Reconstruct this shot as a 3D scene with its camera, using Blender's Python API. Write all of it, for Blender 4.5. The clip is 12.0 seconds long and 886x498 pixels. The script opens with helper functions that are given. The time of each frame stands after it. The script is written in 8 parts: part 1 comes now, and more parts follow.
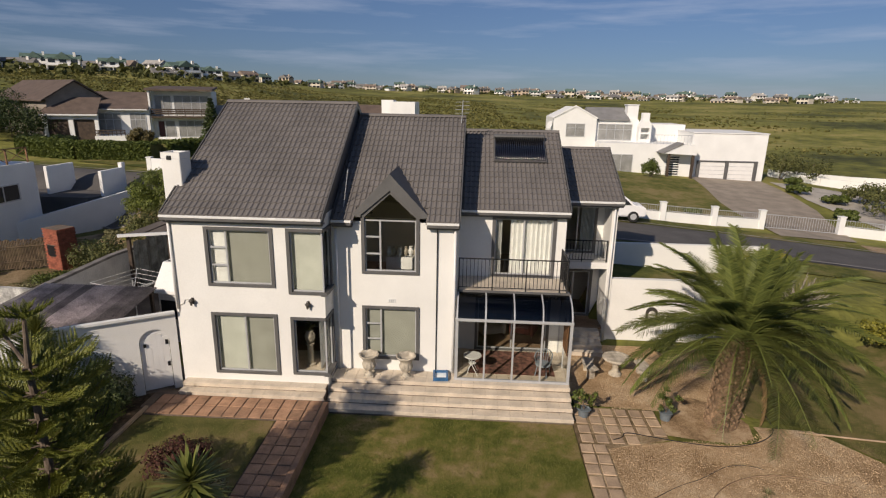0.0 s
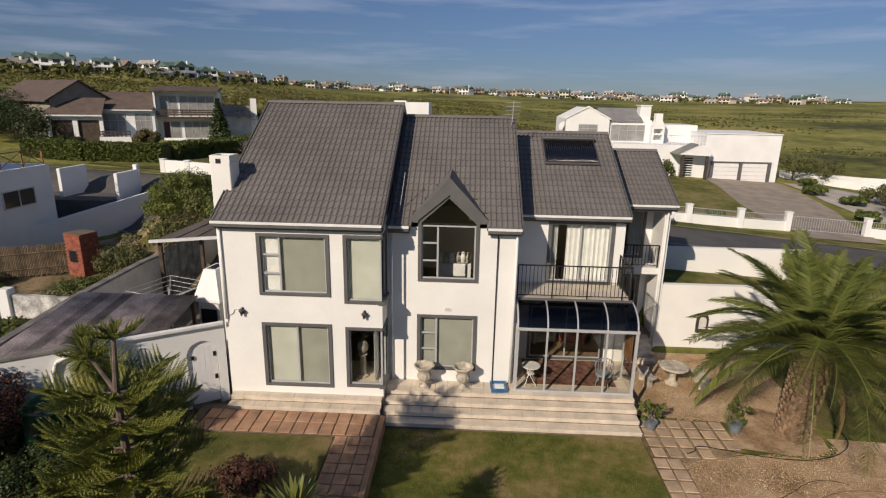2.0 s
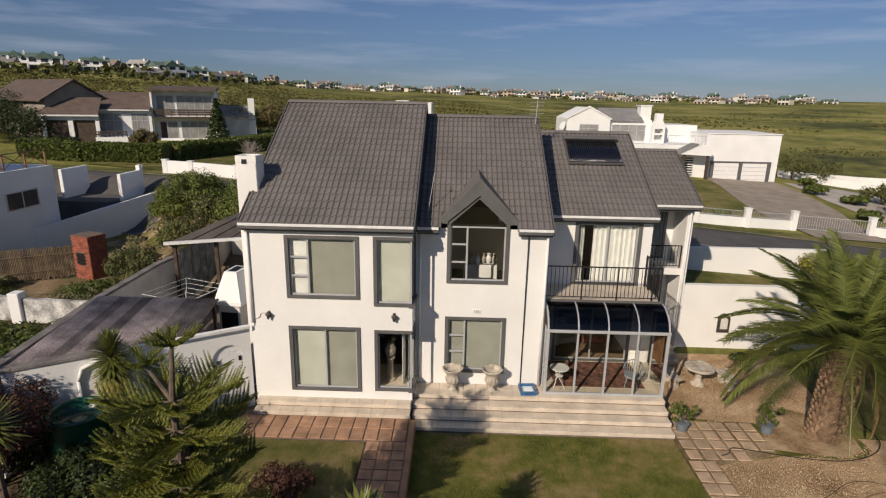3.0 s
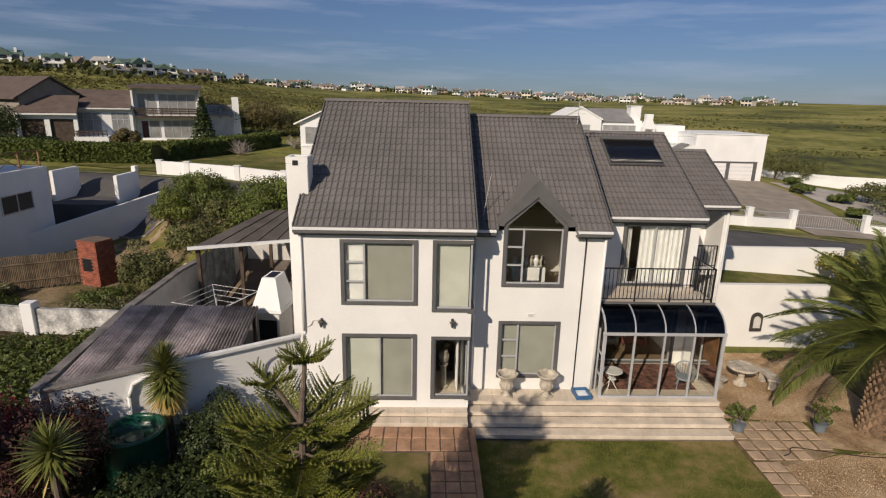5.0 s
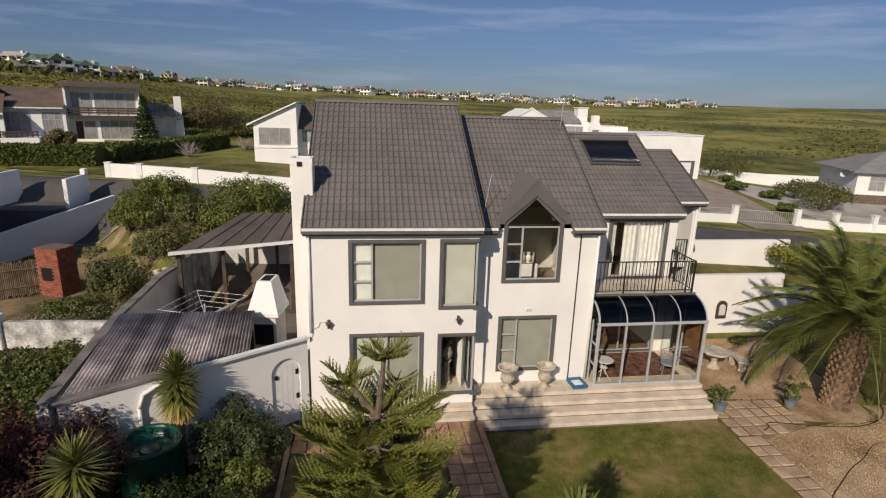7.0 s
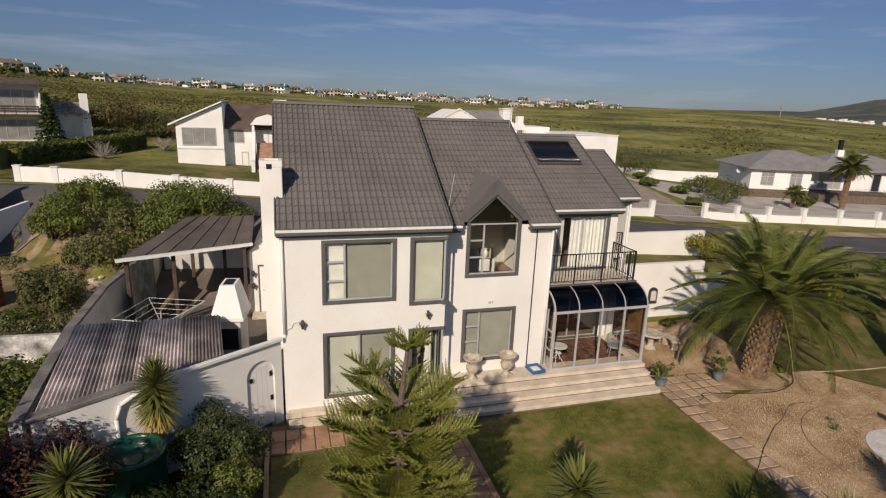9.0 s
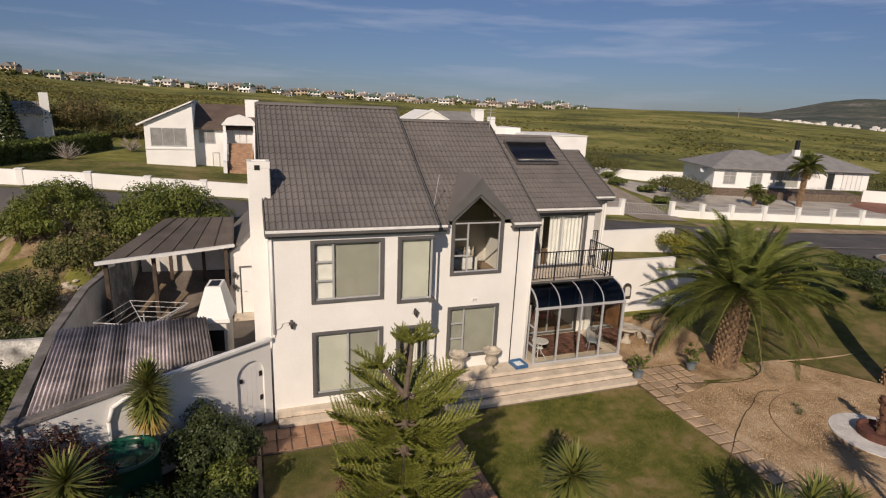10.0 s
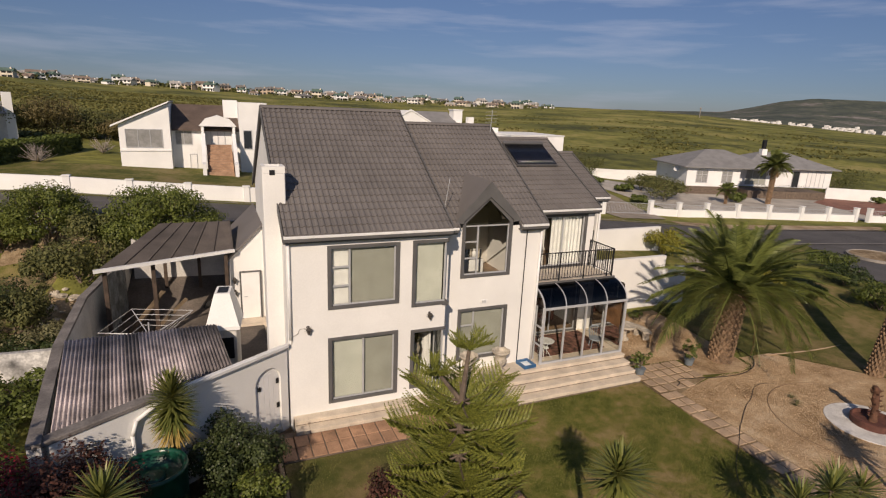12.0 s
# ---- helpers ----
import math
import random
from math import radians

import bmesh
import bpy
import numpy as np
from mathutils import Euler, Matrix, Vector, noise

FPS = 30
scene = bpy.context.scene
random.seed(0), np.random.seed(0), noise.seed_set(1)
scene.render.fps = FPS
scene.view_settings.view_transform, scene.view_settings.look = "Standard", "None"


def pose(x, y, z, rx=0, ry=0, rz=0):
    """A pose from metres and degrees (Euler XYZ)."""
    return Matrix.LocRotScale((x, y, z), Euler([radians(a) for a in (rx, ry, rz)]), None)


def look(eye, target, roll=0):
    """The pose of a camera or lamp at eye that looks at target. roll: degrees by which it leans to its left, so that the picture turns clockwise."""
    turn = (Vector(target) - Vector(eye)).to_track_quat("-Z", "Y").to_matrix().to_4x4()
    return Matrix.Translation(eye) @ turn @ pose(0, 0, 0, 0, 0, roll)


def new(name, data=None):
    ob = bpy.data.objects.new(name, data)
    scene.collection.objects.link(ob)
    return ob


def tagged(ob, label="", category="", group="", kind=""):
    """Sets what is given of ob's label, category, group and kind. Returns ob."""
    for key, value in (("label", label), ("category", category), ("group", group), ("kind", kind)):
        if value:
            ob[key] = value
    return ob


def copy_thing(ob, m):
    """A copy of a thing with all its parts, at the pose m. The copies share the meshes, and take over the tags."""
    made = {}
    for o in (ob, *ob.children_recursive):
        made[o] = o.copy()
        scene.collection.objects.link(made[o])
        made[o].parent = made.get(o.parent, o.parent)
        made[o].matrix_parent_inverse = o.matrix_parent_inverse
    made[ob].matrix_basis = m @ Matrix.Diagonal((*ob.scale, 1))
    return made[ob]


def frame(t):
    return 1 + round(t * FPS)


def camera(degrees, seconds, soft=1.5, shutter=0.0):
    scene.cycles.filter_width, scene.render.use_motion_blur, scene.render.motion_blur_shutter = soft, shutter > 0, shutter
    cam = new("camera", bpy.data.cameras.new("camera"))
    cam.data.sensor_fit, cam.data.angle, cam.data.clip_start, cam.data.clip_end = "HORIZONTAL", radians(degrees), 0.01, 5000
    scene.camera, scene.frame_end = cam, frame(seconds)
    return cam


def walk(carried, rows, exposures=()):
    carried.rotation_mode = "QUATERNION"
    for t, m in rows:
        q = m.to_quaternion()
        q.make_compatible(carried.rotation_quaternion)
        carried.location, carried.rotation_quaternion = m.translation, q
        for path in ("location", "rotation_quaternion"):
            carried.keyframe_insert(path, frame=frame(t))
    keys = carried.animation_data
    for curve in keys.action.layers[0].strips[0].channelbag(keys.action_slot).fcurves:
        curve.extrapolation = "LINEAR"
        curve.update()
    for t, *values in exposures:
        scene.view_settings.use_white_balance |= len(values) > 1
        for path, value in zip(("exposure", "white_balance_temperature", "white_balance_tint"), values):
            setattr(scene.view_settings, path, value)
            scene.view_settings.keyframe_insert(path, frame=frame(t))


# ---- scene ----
cam = camera(77.8, 12.0, soft=1.2)
METRES, EYE, TILT, LEAN, TURN = 12.0, 10.15, 0.0, 0.0, 3.2
ROWS = [
    (0.0, 0.0, 0.0, 0.0, 0.26, -15.33, -0.96),
    (0.5, -0.0381, 0.0151, -0.0011, 0.13, -15.28, -0.96),
    (1.0, -0.0858, 0.0358, -0.001, -0.04, -15.32, -0.95),
    (1.5, -0.1296, 0.0512, -0.0023, -0.2, -15.29, -0.96),
    (2.0, -0.1813, 0.0627, -0.003, -0.48, -15.27, -0.98),
    (2.5, -0.2358, 0.0723, -0.0041, -0.98, -15.26, -1.03),
    (3.0, -0.2836, 0.0848, -0.0067, -1.46, -15.24, -1.01),
    (5.0, -0.5025, 0.1362, -0.0128, -4.53, -15.19, -1.27),
    (5.5, -0.5489, 0.1391, -0.0113, -5.67, -15.19, -1.33),
    (6.0, -0.5921, 0.1389, -0.0126, -7.16, -15.11, -1.46),
    (6.5, -0.6316, 0.1352, -0.0145, -8.97, -15.03, -1.54),
    (8.5, -0.7679, 0.1087, -0.0088, -17.12, -14.84, -1.94),
    (9.0, -0.8014, 0.1044, -0.0069, -19.3, -14.78, -2.07),
    (9.5, -0.8291, 0.0976, -0.0054, -21.02, -14.71, -2.18),
    (10.0, -0.8543, 0.0911, -0.0041, -22.53, -14.64, -2.27),
    (10.5, -0.881, 0.0992, -0.0051, -23.97, -14.59, -2.23),
    (11.0, -0.9119, 0.1097, -0.0025, -25.02, -14.58, -2.32),
    (11.5, -0.941, 0.1227, -0.0, -25.54, -14.57, -2.36),
    (12.0, -0.9652, 0.1362, 0.003, -25.82, -14.59, -2.33),
]
walk(cam, [(t, pose(0, 0, EYE, TILT, LEAN, TURN) @ pose(METRES * x, METRES * y, METRES * z, 90 + pitch, roll, yaw)) for t, x, y, z, yaw, pitch, roll in ROWS], [(0.0, 0.23, 7050, 15), (6.0, 0.18, 7000, 15), (12.0, 0.15, 7350, 19)])

# ---- light ----
SUN_WAY = Vector((0.6, 1.0, -0.68)).normalized()
world = bpy.data.worlds.new("sky")
scene.world = world
world.use_nodes = True
wn, wl = world.node_tree.nodes, world.node_tree.links
wn.clear()
w_out = wn.new("ShaderNodeOutputWorld")
w_bg = wn.new("ShaderNodeBackground")
w_sky = wn.new("ShaderNodeTexSky")
w_sky.sky_type = "NISHITA"
w_sky.sun_disc = False
w_sky.sun_elevation = math.asin(-SUN_WAY.z)
w_sky.sun_rotation = math.atan2(-SUN_WAY.x, -SUN_WAY.y)
w_sky.air_density = 0.8
w_sky.dust_density = 0.25
w_sky.ozone_density = 3.5
w_co = wn.new("ShaderNodeTexCoord")
w_map = wn.new("ShaderNodeMapping")
w_map.inputs["Scale"].default_value = (1.6, 1.6, 16.0)
w_noise = wn.new("ShaderNodeTexNoise")
w_noise.inputs["Scale"].default_value = 2.2
w_noise.inputs["Detail"].default_value = 7.0
w_noise.inputs["Roughness"].default_value = 0.55
w_ramp = wn.new("ShaderNodeValToRGB")
w_ramp.color_ramp.elements[0].position, w_ramp.color_ramp.elements[1].position = 0.50, 0.78
w_ramp.color_ramp.elements[1].color = (0.42, 0.42, 0.42, 1)
w_mix = wn.new("ShaderNodeMix")
w_mix.data_type = "RGBA"
w_mix.inputs["B"].default_value = (12.5, 12.6, 13.0, 1)
wl.new(w_co.outputs["Generated"], w_map.inputs["Vector"])
wl.new(w_map.outputs["Vector"], w_noise.inputs["Vector"])
wl.new(w_noise.outputs["Fac"], w_ramp.inputs["Fac"])
wl.new(w_ramp.outputs["Color"], w_mix.inputs["Factor"])
wl.new(w_sky.outputs["Color"], w_mix.inputs["A"])
w_sep = wn.new("ShaderNodeSeparateXYZ")
w_low = wn.new("ShaderNodeValToRGB")
w_low.color_ramp.elements[0].position, w_low.color_ramp.elements[1].position = 0.0, 0.45
w_low.color_ramp.elements[0].color = (0.36, 0.42, 0.545, 1)
w_low.color_ramp.elements[1].color = (0.78, 0.88, 1.0, 1)
w_mul = wn.new("ShaderNodeMix")
w_mul.data_type, w_mul.blend_type = "RGBA", "MULTIPLY"
w_mul.inputs["Factor"].default_value = 1.0
wl.new(w_co.outputs["Generated"], w_sep.inputs["Vector"])
wl.new(w_sep.outputs["Z"], w_low.inputs["Fac"])
wl.new(w_mix.outputs["Result"], w_mul.inputs["A"])
wl.new(w_low.outputs["Color"], w_mul.inputs["B"])
wl.new(w_mul.outputs["Result"], w_bg.inputs["Color"])
wl.new(w_bg.outputs["Background"], w_out.inputs["Surface"])
w_bg.inputs["Strength"].default_value = 0.07
sun = new("sun", bpy.data.lights.new("sun", "SUN"))
sun.data.energy, sun.data.angle, sun.data.color = 3.6, radians(0.6), (1.0, 0.92, 0.79)
sun.matrix_world = look((-60, -100, 68), Vector((-60, -100, 68)) + SUN_WAY)

# ---- materials ----


def mat(name, base, rough=0.7, metal=0.0, vary=0.12, scale=3.0, fine=40.0, bump=0.15, tint=None, coat=0.0, per=0.0):
    """Plain surface with stains at a large scale, grain at a small one, and relief. per: variation from piece to piece."""
    m = bpy.data.materials.new(name)
    m.use_nodes = True
    n, l = m.node_tree.nodes, m.node_tree.links
    b = n["Principled BSDF"]
    b.inputs["Roughness"].default_value, b.inputs["Metallic"].default_value = rough, metal
    b.inputs["Coat Weight"].default_value = coat
    co = n.new("ShaderNodeNewGeometry")
    big, small = n.new("ShaderNodeTexNoise"), n.new("ShaderNodeTexNoise")
    for q, s, d in ((big, scale, 5.0), (small, fine, 3.0)):
        q.inputs["Scale"].default_value, q.inputs["Detail"].default_value = s, d
        l.new(co.outputs["Position"], q.inputs["Vector"])
    dark = tint or tuple(c * (1 - 2.2 * vary) for c in base)
    lite = tuple(min(1, c * (1 + 1.0 * vary)) for c in base)
    r = n.new("ShaderNodeValToRGB")
    r.color_ramp.elements[0].color, r.color_ramp.elements[1].color = (*dark, 1), (*lite, 1)
    r.color_ramp.elements[0].position, r.color_ramp.elements[1].position = 0.3, 0.68
    l.new(big.outputs["Fac"], r.inputs["Fac"])
    mul = n.new("ShaderNodeMix")
    mul.data_type, mul.blend_type = "RGBA", "MULTIPLY"
    mul.inputs["Factor"].default_value = min(1, 4 * vary)
    l.new(r.outputs["Color"], mul.inputs["A"])
    g = n.new("ShaderNodeMapRange")
    g.inputs["From Min"].default_value, g.inputs["From Max"].default_value = 0.3, 0.7
    g.inputs["To Min"].default_value, g.inputs["To Max"].default_value = 0.65, 1.15
    l.new(small.outputs["Fac"], g.inputs["Value"])
    l.new(g.outputs["Result"], mul.inputs["B"])
    last = mul.outputs["Result"]
    if per:
        o = n.new("ShaderNodeObjectInfo")
        isl = co
        add = n.new("ShaderNodeMath")
        add.operation = "ADD"
        l.new(o.outputs["Random"], add.inputs[0])
        l.new(isl.outputs["Random Per Island"], add.inputs[1])
        fr = n.new("ShaderNodeMath")
        fr.operation = "FRACT"
        l.new(add.outputs[0], fr.inputs[0])
        mr = n.new("ShaderNodeMapRange")
        mr.inputs["To Min"].default_value, mr.inputs["To Max"].default_value = 1 - per, 1 + per
        l.new(fr.outputs[0], mr.inputs["Value"])
        hs = n.new("ShaderNodeHueSaturation")
        l.new(mr.outputs["Result"], hs.inputs["Value"])
        l.new(last, hs.inputs["Color"])
        last = hs.outputs["Color"]
    l.new(last, b.inputs["Base Color"])
    if bump:
        u = n.new("ShaderNodeBump")
        u.inputs["Strength"].default_value, u.inputs["Distance"].default_value = bump, 0.02
        l.new(small.outputs["Fac"], u.inputs["Height"])
        l.new(u.outputs["Normal"], b.inputs["Normal"])
    return m


def leaf_mat(name, a, c, rough=0.55, trans=0.25):
    """Foliage whose leaves differ one by one, with some light coming through."""
    m = bpy.data.materials.new(name)
    m.use_nodes = True
    n, l = m.node_tree.nodes, m.node_tree.links
    b = n["Principled BSDF"]
    b.inputs["Roughness"].default_value = rough
    b.inputs["Specular IOR Level"].default_value = 0.35
    geo = n.new("ShaderNodeNewGeometry")
    big = n.new("ShaderNodeTexNoise")
    big.inputs["Scale"].default_value = 1.7
    l.new(geo.outputs["Position"], big.inputs["Vector"])
    av = n.new("ShaderNodeMath")
    av.operation = "MULTIPLY_ADD"
    av.inputs[1].default_value = 0.6
    l.new(geo.outputs["Random Per Island"], av.inputs[0])
    sc = n.new("ShaderNodeMath")
    sc.operation = "MULTIPLY"
    sc.inputs[1].default_value = 0.5
    l.new(big.outputs["Fac"], sc.inputs[0])
    l.new(sc.outputs[0], av.inputs[2])
    r = n.new("ShaderNodeValToRGB")
    r.color_ramp.elements[0].color, r.color_ramp.elements[1].color = (*a, 1), (*c, 1)
    r.color_ramp.elements[0].position, r.color_ramp.elements[1].position = 0.15, 0.9
    l.new(av.outputs[0], r.inputs["Fac"])
    l.new(r.outputs["Color"], b.inputs["Base Color"])
    t = n.new("ShaderNodeBsdfTranslucent")
    l.new(r.outputs["Color"], t.inputs["Color"])
    mx = n.new("ShaderNodeMixShader")
    mx.inputs["Fac"].default_value = trans
    l.new(b.outputs["BSDF"], mx.inputs[1])
    l.new(t.outputs["BSDF"], mx.inputs[2])
    l.new(mx.outputs["Shader"], n["Material Output"].inputs["Surface"])
    return m


def glass_mat(name, tint, clear=0.75):
    """Thin window glass: mostly clear or tinted, with a mirror that grows at a low angle."""
    m = bpy.data.materials.new(name)
    m.use_nodes = True
    n, l = m.node_tree.nodes, m.node_tree.links
    n.remove(n["Principled BSDF"])
    t, g = n.new("ShaderNodeBsdfTransparent"), n.new("ShaderNodeBsdfGlossy")
    t.inputs["Color"].default_value = (*tint, 1)
    g.inputs["Roughness"].default_value = 0.02
    f = n.new("ShaderNodeFresnel")
    f.inputs["IOR"].default_value = 1.5
    mx = n.new("ShaderNodeMixShader")
    l.new(f.outputs["Fac"], mx.inputs["Fac"])
    l.new(t.outputs["BSDF"], mx.inputs[1])
    l.new(g.outputs["BSDF"], mx.inputs[2])
    l.new(mx.outputs["Shader"], n["Material Output"].inputs["Surface"])
    return m


def ground_mat(name, stops, scale, fine, bump, rough=0.95, dist=0.05, mid=0.0):
    """Ground with several colours from layered noise. stops: (position, colour)."""
    m = bpy.data.materials.new(name)
    m.use_nodes = True
    n, l = m.node_tree.nodes, m.node_tree.links
    b = n["Principled BSDF"]
    b.inputs["Roughness"].default_value = rough
    b.inputs["Specular IOR Level"].default_value = 0.2
    geo = n.new("ShaderNodeNewGeometry")
    q1, q2, q3 = (n.new("ShaderNodeTexNoise") for _ in range(3))
    for q, s, d in ((q1, scale, 6.0), (q2, fine, 4.0), (q3, mid or (scale * fine) ** 0.5, 4.0)):
        q.inputs["Scale"].default_value, q.inputs["Detail"].default_value = s, d
        q.inputs["Roughness"].default_value = 0.6
        l.new(geo.outputs["Position"], q.inputs["Vector"])
    a1, a2, a3 = (n.new("ShaderNodeMath") for _ in range(3))
    a1.operation, a1.inputs[1].default_value, a1.inputs[2].default_value = "MULTIPLY_ADD", 0.9, -0.35
    a2.operation, a2.inputs[1].default_value = "MULTIPLY_ADD", 0.4
    a3.operation, a3.inputs[1].default_value = "MULTIPLY_ADD", 0.4
    l.new(q1.outputs["Fac"], a1.inputs[0])
    l.new(q2.outputs["Fac"], a2.inputs[0])
    l.new(a1.outputs[0], a2.inputs[2])
    l.new(q3.outputs["Fac"], a3.inputs[0])
    l.new(a2.outputs[0], a3.inputs[2])
    r = n.new("ShaderNodeValToRGB")
    e = r.color_ramp.elements
    for i, (p, c) in enumerate(stops):
        k = e[i] if i < 2 else e.new(p)
        k.position, k.color = p, (*c, 1)
    l.new(a3.outputs[0], r.inputs["Fac"])
    l.new(r.outputs["Color"], b.inputs["Base Color"])
    u = n.new("ShaderNodeBump")
    u.inputs["Strength"].default_value, u.inputs["Distance"].default_value = bump, dist
    l.new(q2.outputs["Fac"], u.inputs["Height"])
    l.new(u.outputs["Normal"], b.inputs["Normal"])
    return m


M_WALL = mat("white_plaster", (0.77, 0.76, 0.725), 0.85, vary=0.03, scale=0.8, fine=30, bump=0.12)
M_WALL2 = mat("neighbour_plaster", (0.79, 0.79, 0.77), 0.85, vary=0.03, scale=0.7, fine=20, bump=0.08)
# weathered grey of old walls, also used where shade is put into colour
M_WALLGREY = mat("weathered_shaded_plaster", (0.62, 0.60, 0.56), 0.9, vary=0.10, scale=0.9, fine=14, bump=0.2)
M_STAIN = mat("stained_plaster", (0.56, 0.55, 0.52), 0.9, vary=0.35, scale=1.6, fine=12, bump=0.2)
M_TILE = mat("roof_tile", (0.158, 0.144, 0.136), 0.75, vary=0.07, scale=0.5, fine=45, bump=0.2, per=0.06)
M_FASCIA = mat("charcoal_paint", (0.11, 0.108, 0.107), 0.5, vary=0.08, scale=2, fine=30, bump=0.05)
M_GUTTER = mat("white_gutter", (0.75, 0.75, 0.73), 0.4, vary=0.05, scale=3, fine=30, bump=0.03)
M_ALU = mat("aluminium_frame", (0.52, 0.53, 0.54), 0.4, 0.3, vary=0.05, scale=3, fine=50, bump=0.02)
M_GLASS = glass_mat("window_glass", (0.85, 0.87, 0.84))
M_TINT = glass_mat("tinted_glass", (0.10, 0.11, 0.13))
M_BLIND = mat("grey_blind", (0.34, 0.345, 0.305), 0.85, vary=0.06, scale=1.5, fine=60, bump=0.05)
M_BLINDPALE = mat("pale_blind", (0.55, 0.565, 0.51), 0.85, vary=0.06, scale=1.5, fine=60, bump=0.05)
M_CURTAIN = mat("white_curtain", (0.78, 0.78, 0.76), 0.9, vary=0.05, scale=4, fine=60, bump=0.05)
M_INSIDE = mat("room_plaster", (0.55, 0.52, 0.47), 0.9, vary=0.05, scale=1, fine=20, bump=0.03)
M_FLOOR = mat("room_floor", (0.30, 0.20, 0.13), 0.5, vary=0.15, scale=2, fine=20, bump=0.05)
M_STEP = mat("terrace_tile", (0.64, 0.55, 0.44), 0.7, vary=0.09, scale=2.0, fine=25, bump=0.1, per=0.045)
M_GROUT = mat("dark_joint", (0.16, 0.12, 0.09), 0.95, vary=0.15, scale=4, fine=40, bump=0.2)
M_PAVER = mat("terracotta_paver", (0.40, 0.23, 0.14), 0.85, vary=0.15, scale=2.5, fine=30, bump=0.25, per=0.18)
M_SANDPAVER = mat("sandstone_paver", (0.46, 0.33, 0.22), 0.9, vary=0.12, scale=2.5, fine=30, bump=0.25, per=0.15)
M_STEPJOINT = mat("step_joint", (0.20, 0.155, 0.115), 0.9, vary=0.15, scale=4, fine=40, bump=0.2)
M_BRONZE = mat("bronze_metal", (0.08, 0.07, 0.06), 0.5, 0.3, vary=0.15, scale=6, fine=60, bump=0.1)
M_IRON = mat("black_iron", (0.02, 0.02, 0.022), 0.5, 0.4, vary=0.1, scale=5, fine=60, bump=0.05)
M_STONE = mat("cast_stone", (0.52, 0.46, 0.37), 0.9, vary=0.18, scale=5, fine=40, bump=0.4)
M_CORR = mat("fibre_cement_sheet", (0.36, 0.31, 0.30), 0.9, vary=0.25, scale=1.3, fine=18, bump=0.2, per=0.7)
M_CARPORT = mat("carport_sheet", (0.12, 0.10, 0.085), 0.75, vary=0.15, scale=1.2, fine=20, bump=0.1, per=0.15)
M_TIMBER = mat("dark_timber", (0.075, 0.05, 0.035), 0.8, vary=0.2, scale=3, fine=30, bump=0.3)
M_WOOD = mat("warm_wood", (0.26, 0.13, 0.06), 0.6, vary=0.2, scale=3, fine=30, bump=0.2)
M_BRICK = mat("red_brick", (0.33, 0.10, 0.06), 0.9, vary=0.2, scale=4, fine=30, bump=0.4, per=0.2)
M_REED = mat("reed_fence", (0.20, 0.145, 0.09), 0.9, vary=0.2, scale=3, fine=40, bump=0.3, per=0.3)
M_TANK = mat("green_plastic", (0.004, 0.062, 0.038), 0.3, vary=0.1, scale=3, fine=30, bump=0.03)
M_BLUE = mat("blue_plastic", (0.03, 0.12, 0.26), 0.4, vary=0.1, scale=4, fine=40, bump=0.03)
M_SOLAR = mat("solar_tube", (0.006, 0.007, 0.012), 0.15, vary=0.1, scale=4, fine=40, bump=0.0, coat=0.6)
M_DARKWATER = mat("water_tray", (0.75, 0.8, 0.82), 0.1, vary=0.05, scale=4, fine=40, bump=0.0)
M_ROAD = mat("asphalt", (0.095, 0.088, 0.084), 0.9, vary=0.12, scale=0.6, fine=60, bump=0.3)
M_KERB = mat("concrete", (0.30, 0.27, 0.235), 0.9, vary=0.14, scale=0.8, fine=30, bump=0.2)
M_REDROOF = mat("brown_roof", (0.125, 0.09, 0.072), 0.8, vary=0.12, scale=1.2, fine=25, bump=0.2, per=0.1)
M_GREYROOF = mat("grey_roof", (0.24, 0.235, 0.23), 0.8, vary=0.08, scale=1.2, fine=25, bump=0.2, per=0.08)
M_DARKGLASS = mat("dark_window", (0.03, 0.035, 0.04), 0.08, vary=0.1, scale=0.6, fine=5, bump=0.0)
M_CAR = mat("white_car_paint", (0.78, 0.78, 0.78), 0.25, vary=0.02, scale=2, fine=20, bump=0.0, coat=0.5)
M_RUBBER = mat("rubber", (0.02, 0.02, 0.02), 0.85, vary=0.1, scale=6, fine=50, bump=0.1)
M_BARK = mat("grey_bark", (0.16, 0.12, 0.09), 0.95, vary=0.2, scale=6, fine=40, bump=0.6)
M_PALMBARK = mat("palm_bark", (0.27, 0.175, 0.105), 0.95, vary=0.22, scale=5, fine=40, bump=0.5, per=0.25)
M_SOIL = ground_mat("bed_soil", [(0.34, (0.03, 0.021, 0.013)), (0.5, (0.08, 0.057, 0.036)), (0.66, (0.15, 0.11, 0.07))], 1.2, 14, 0.6)
M_LAWN = ground_mat("lawn", [(0.38, (0.075, 0.092, 0.016)), (0.46, (0.125, 0.135, 0.026)), (0.53, (0.20, 0.17, 0.052)), (0.61, (0.31, 0.225, 0.11))], 0.35, 55, 0.7, dist=0.04, mid=2.2)
M_DRYLAWN = ground_mat("dry_lawn", [(0.36, (0.075, 0.085, 0.02)), (0.48, (0.13, 0.12, 0.038)), (0.62, (0.23, 0.17, 0.08))], 0.4, 55, 0.7, dist=0.04, mid=2.2)
M_GRAVEL = ground_mat("brown_gravel", [(0.34, (0.23, 0.145, 0.075)), (0.45, (0.39, 0.26, 0.145)), (0.55, (0.48, 0.335, 0.20)), (0.66, (0.62, 0.48, 0.325))], 0.6, 30, 1.0, dist=0.05, mid=11)
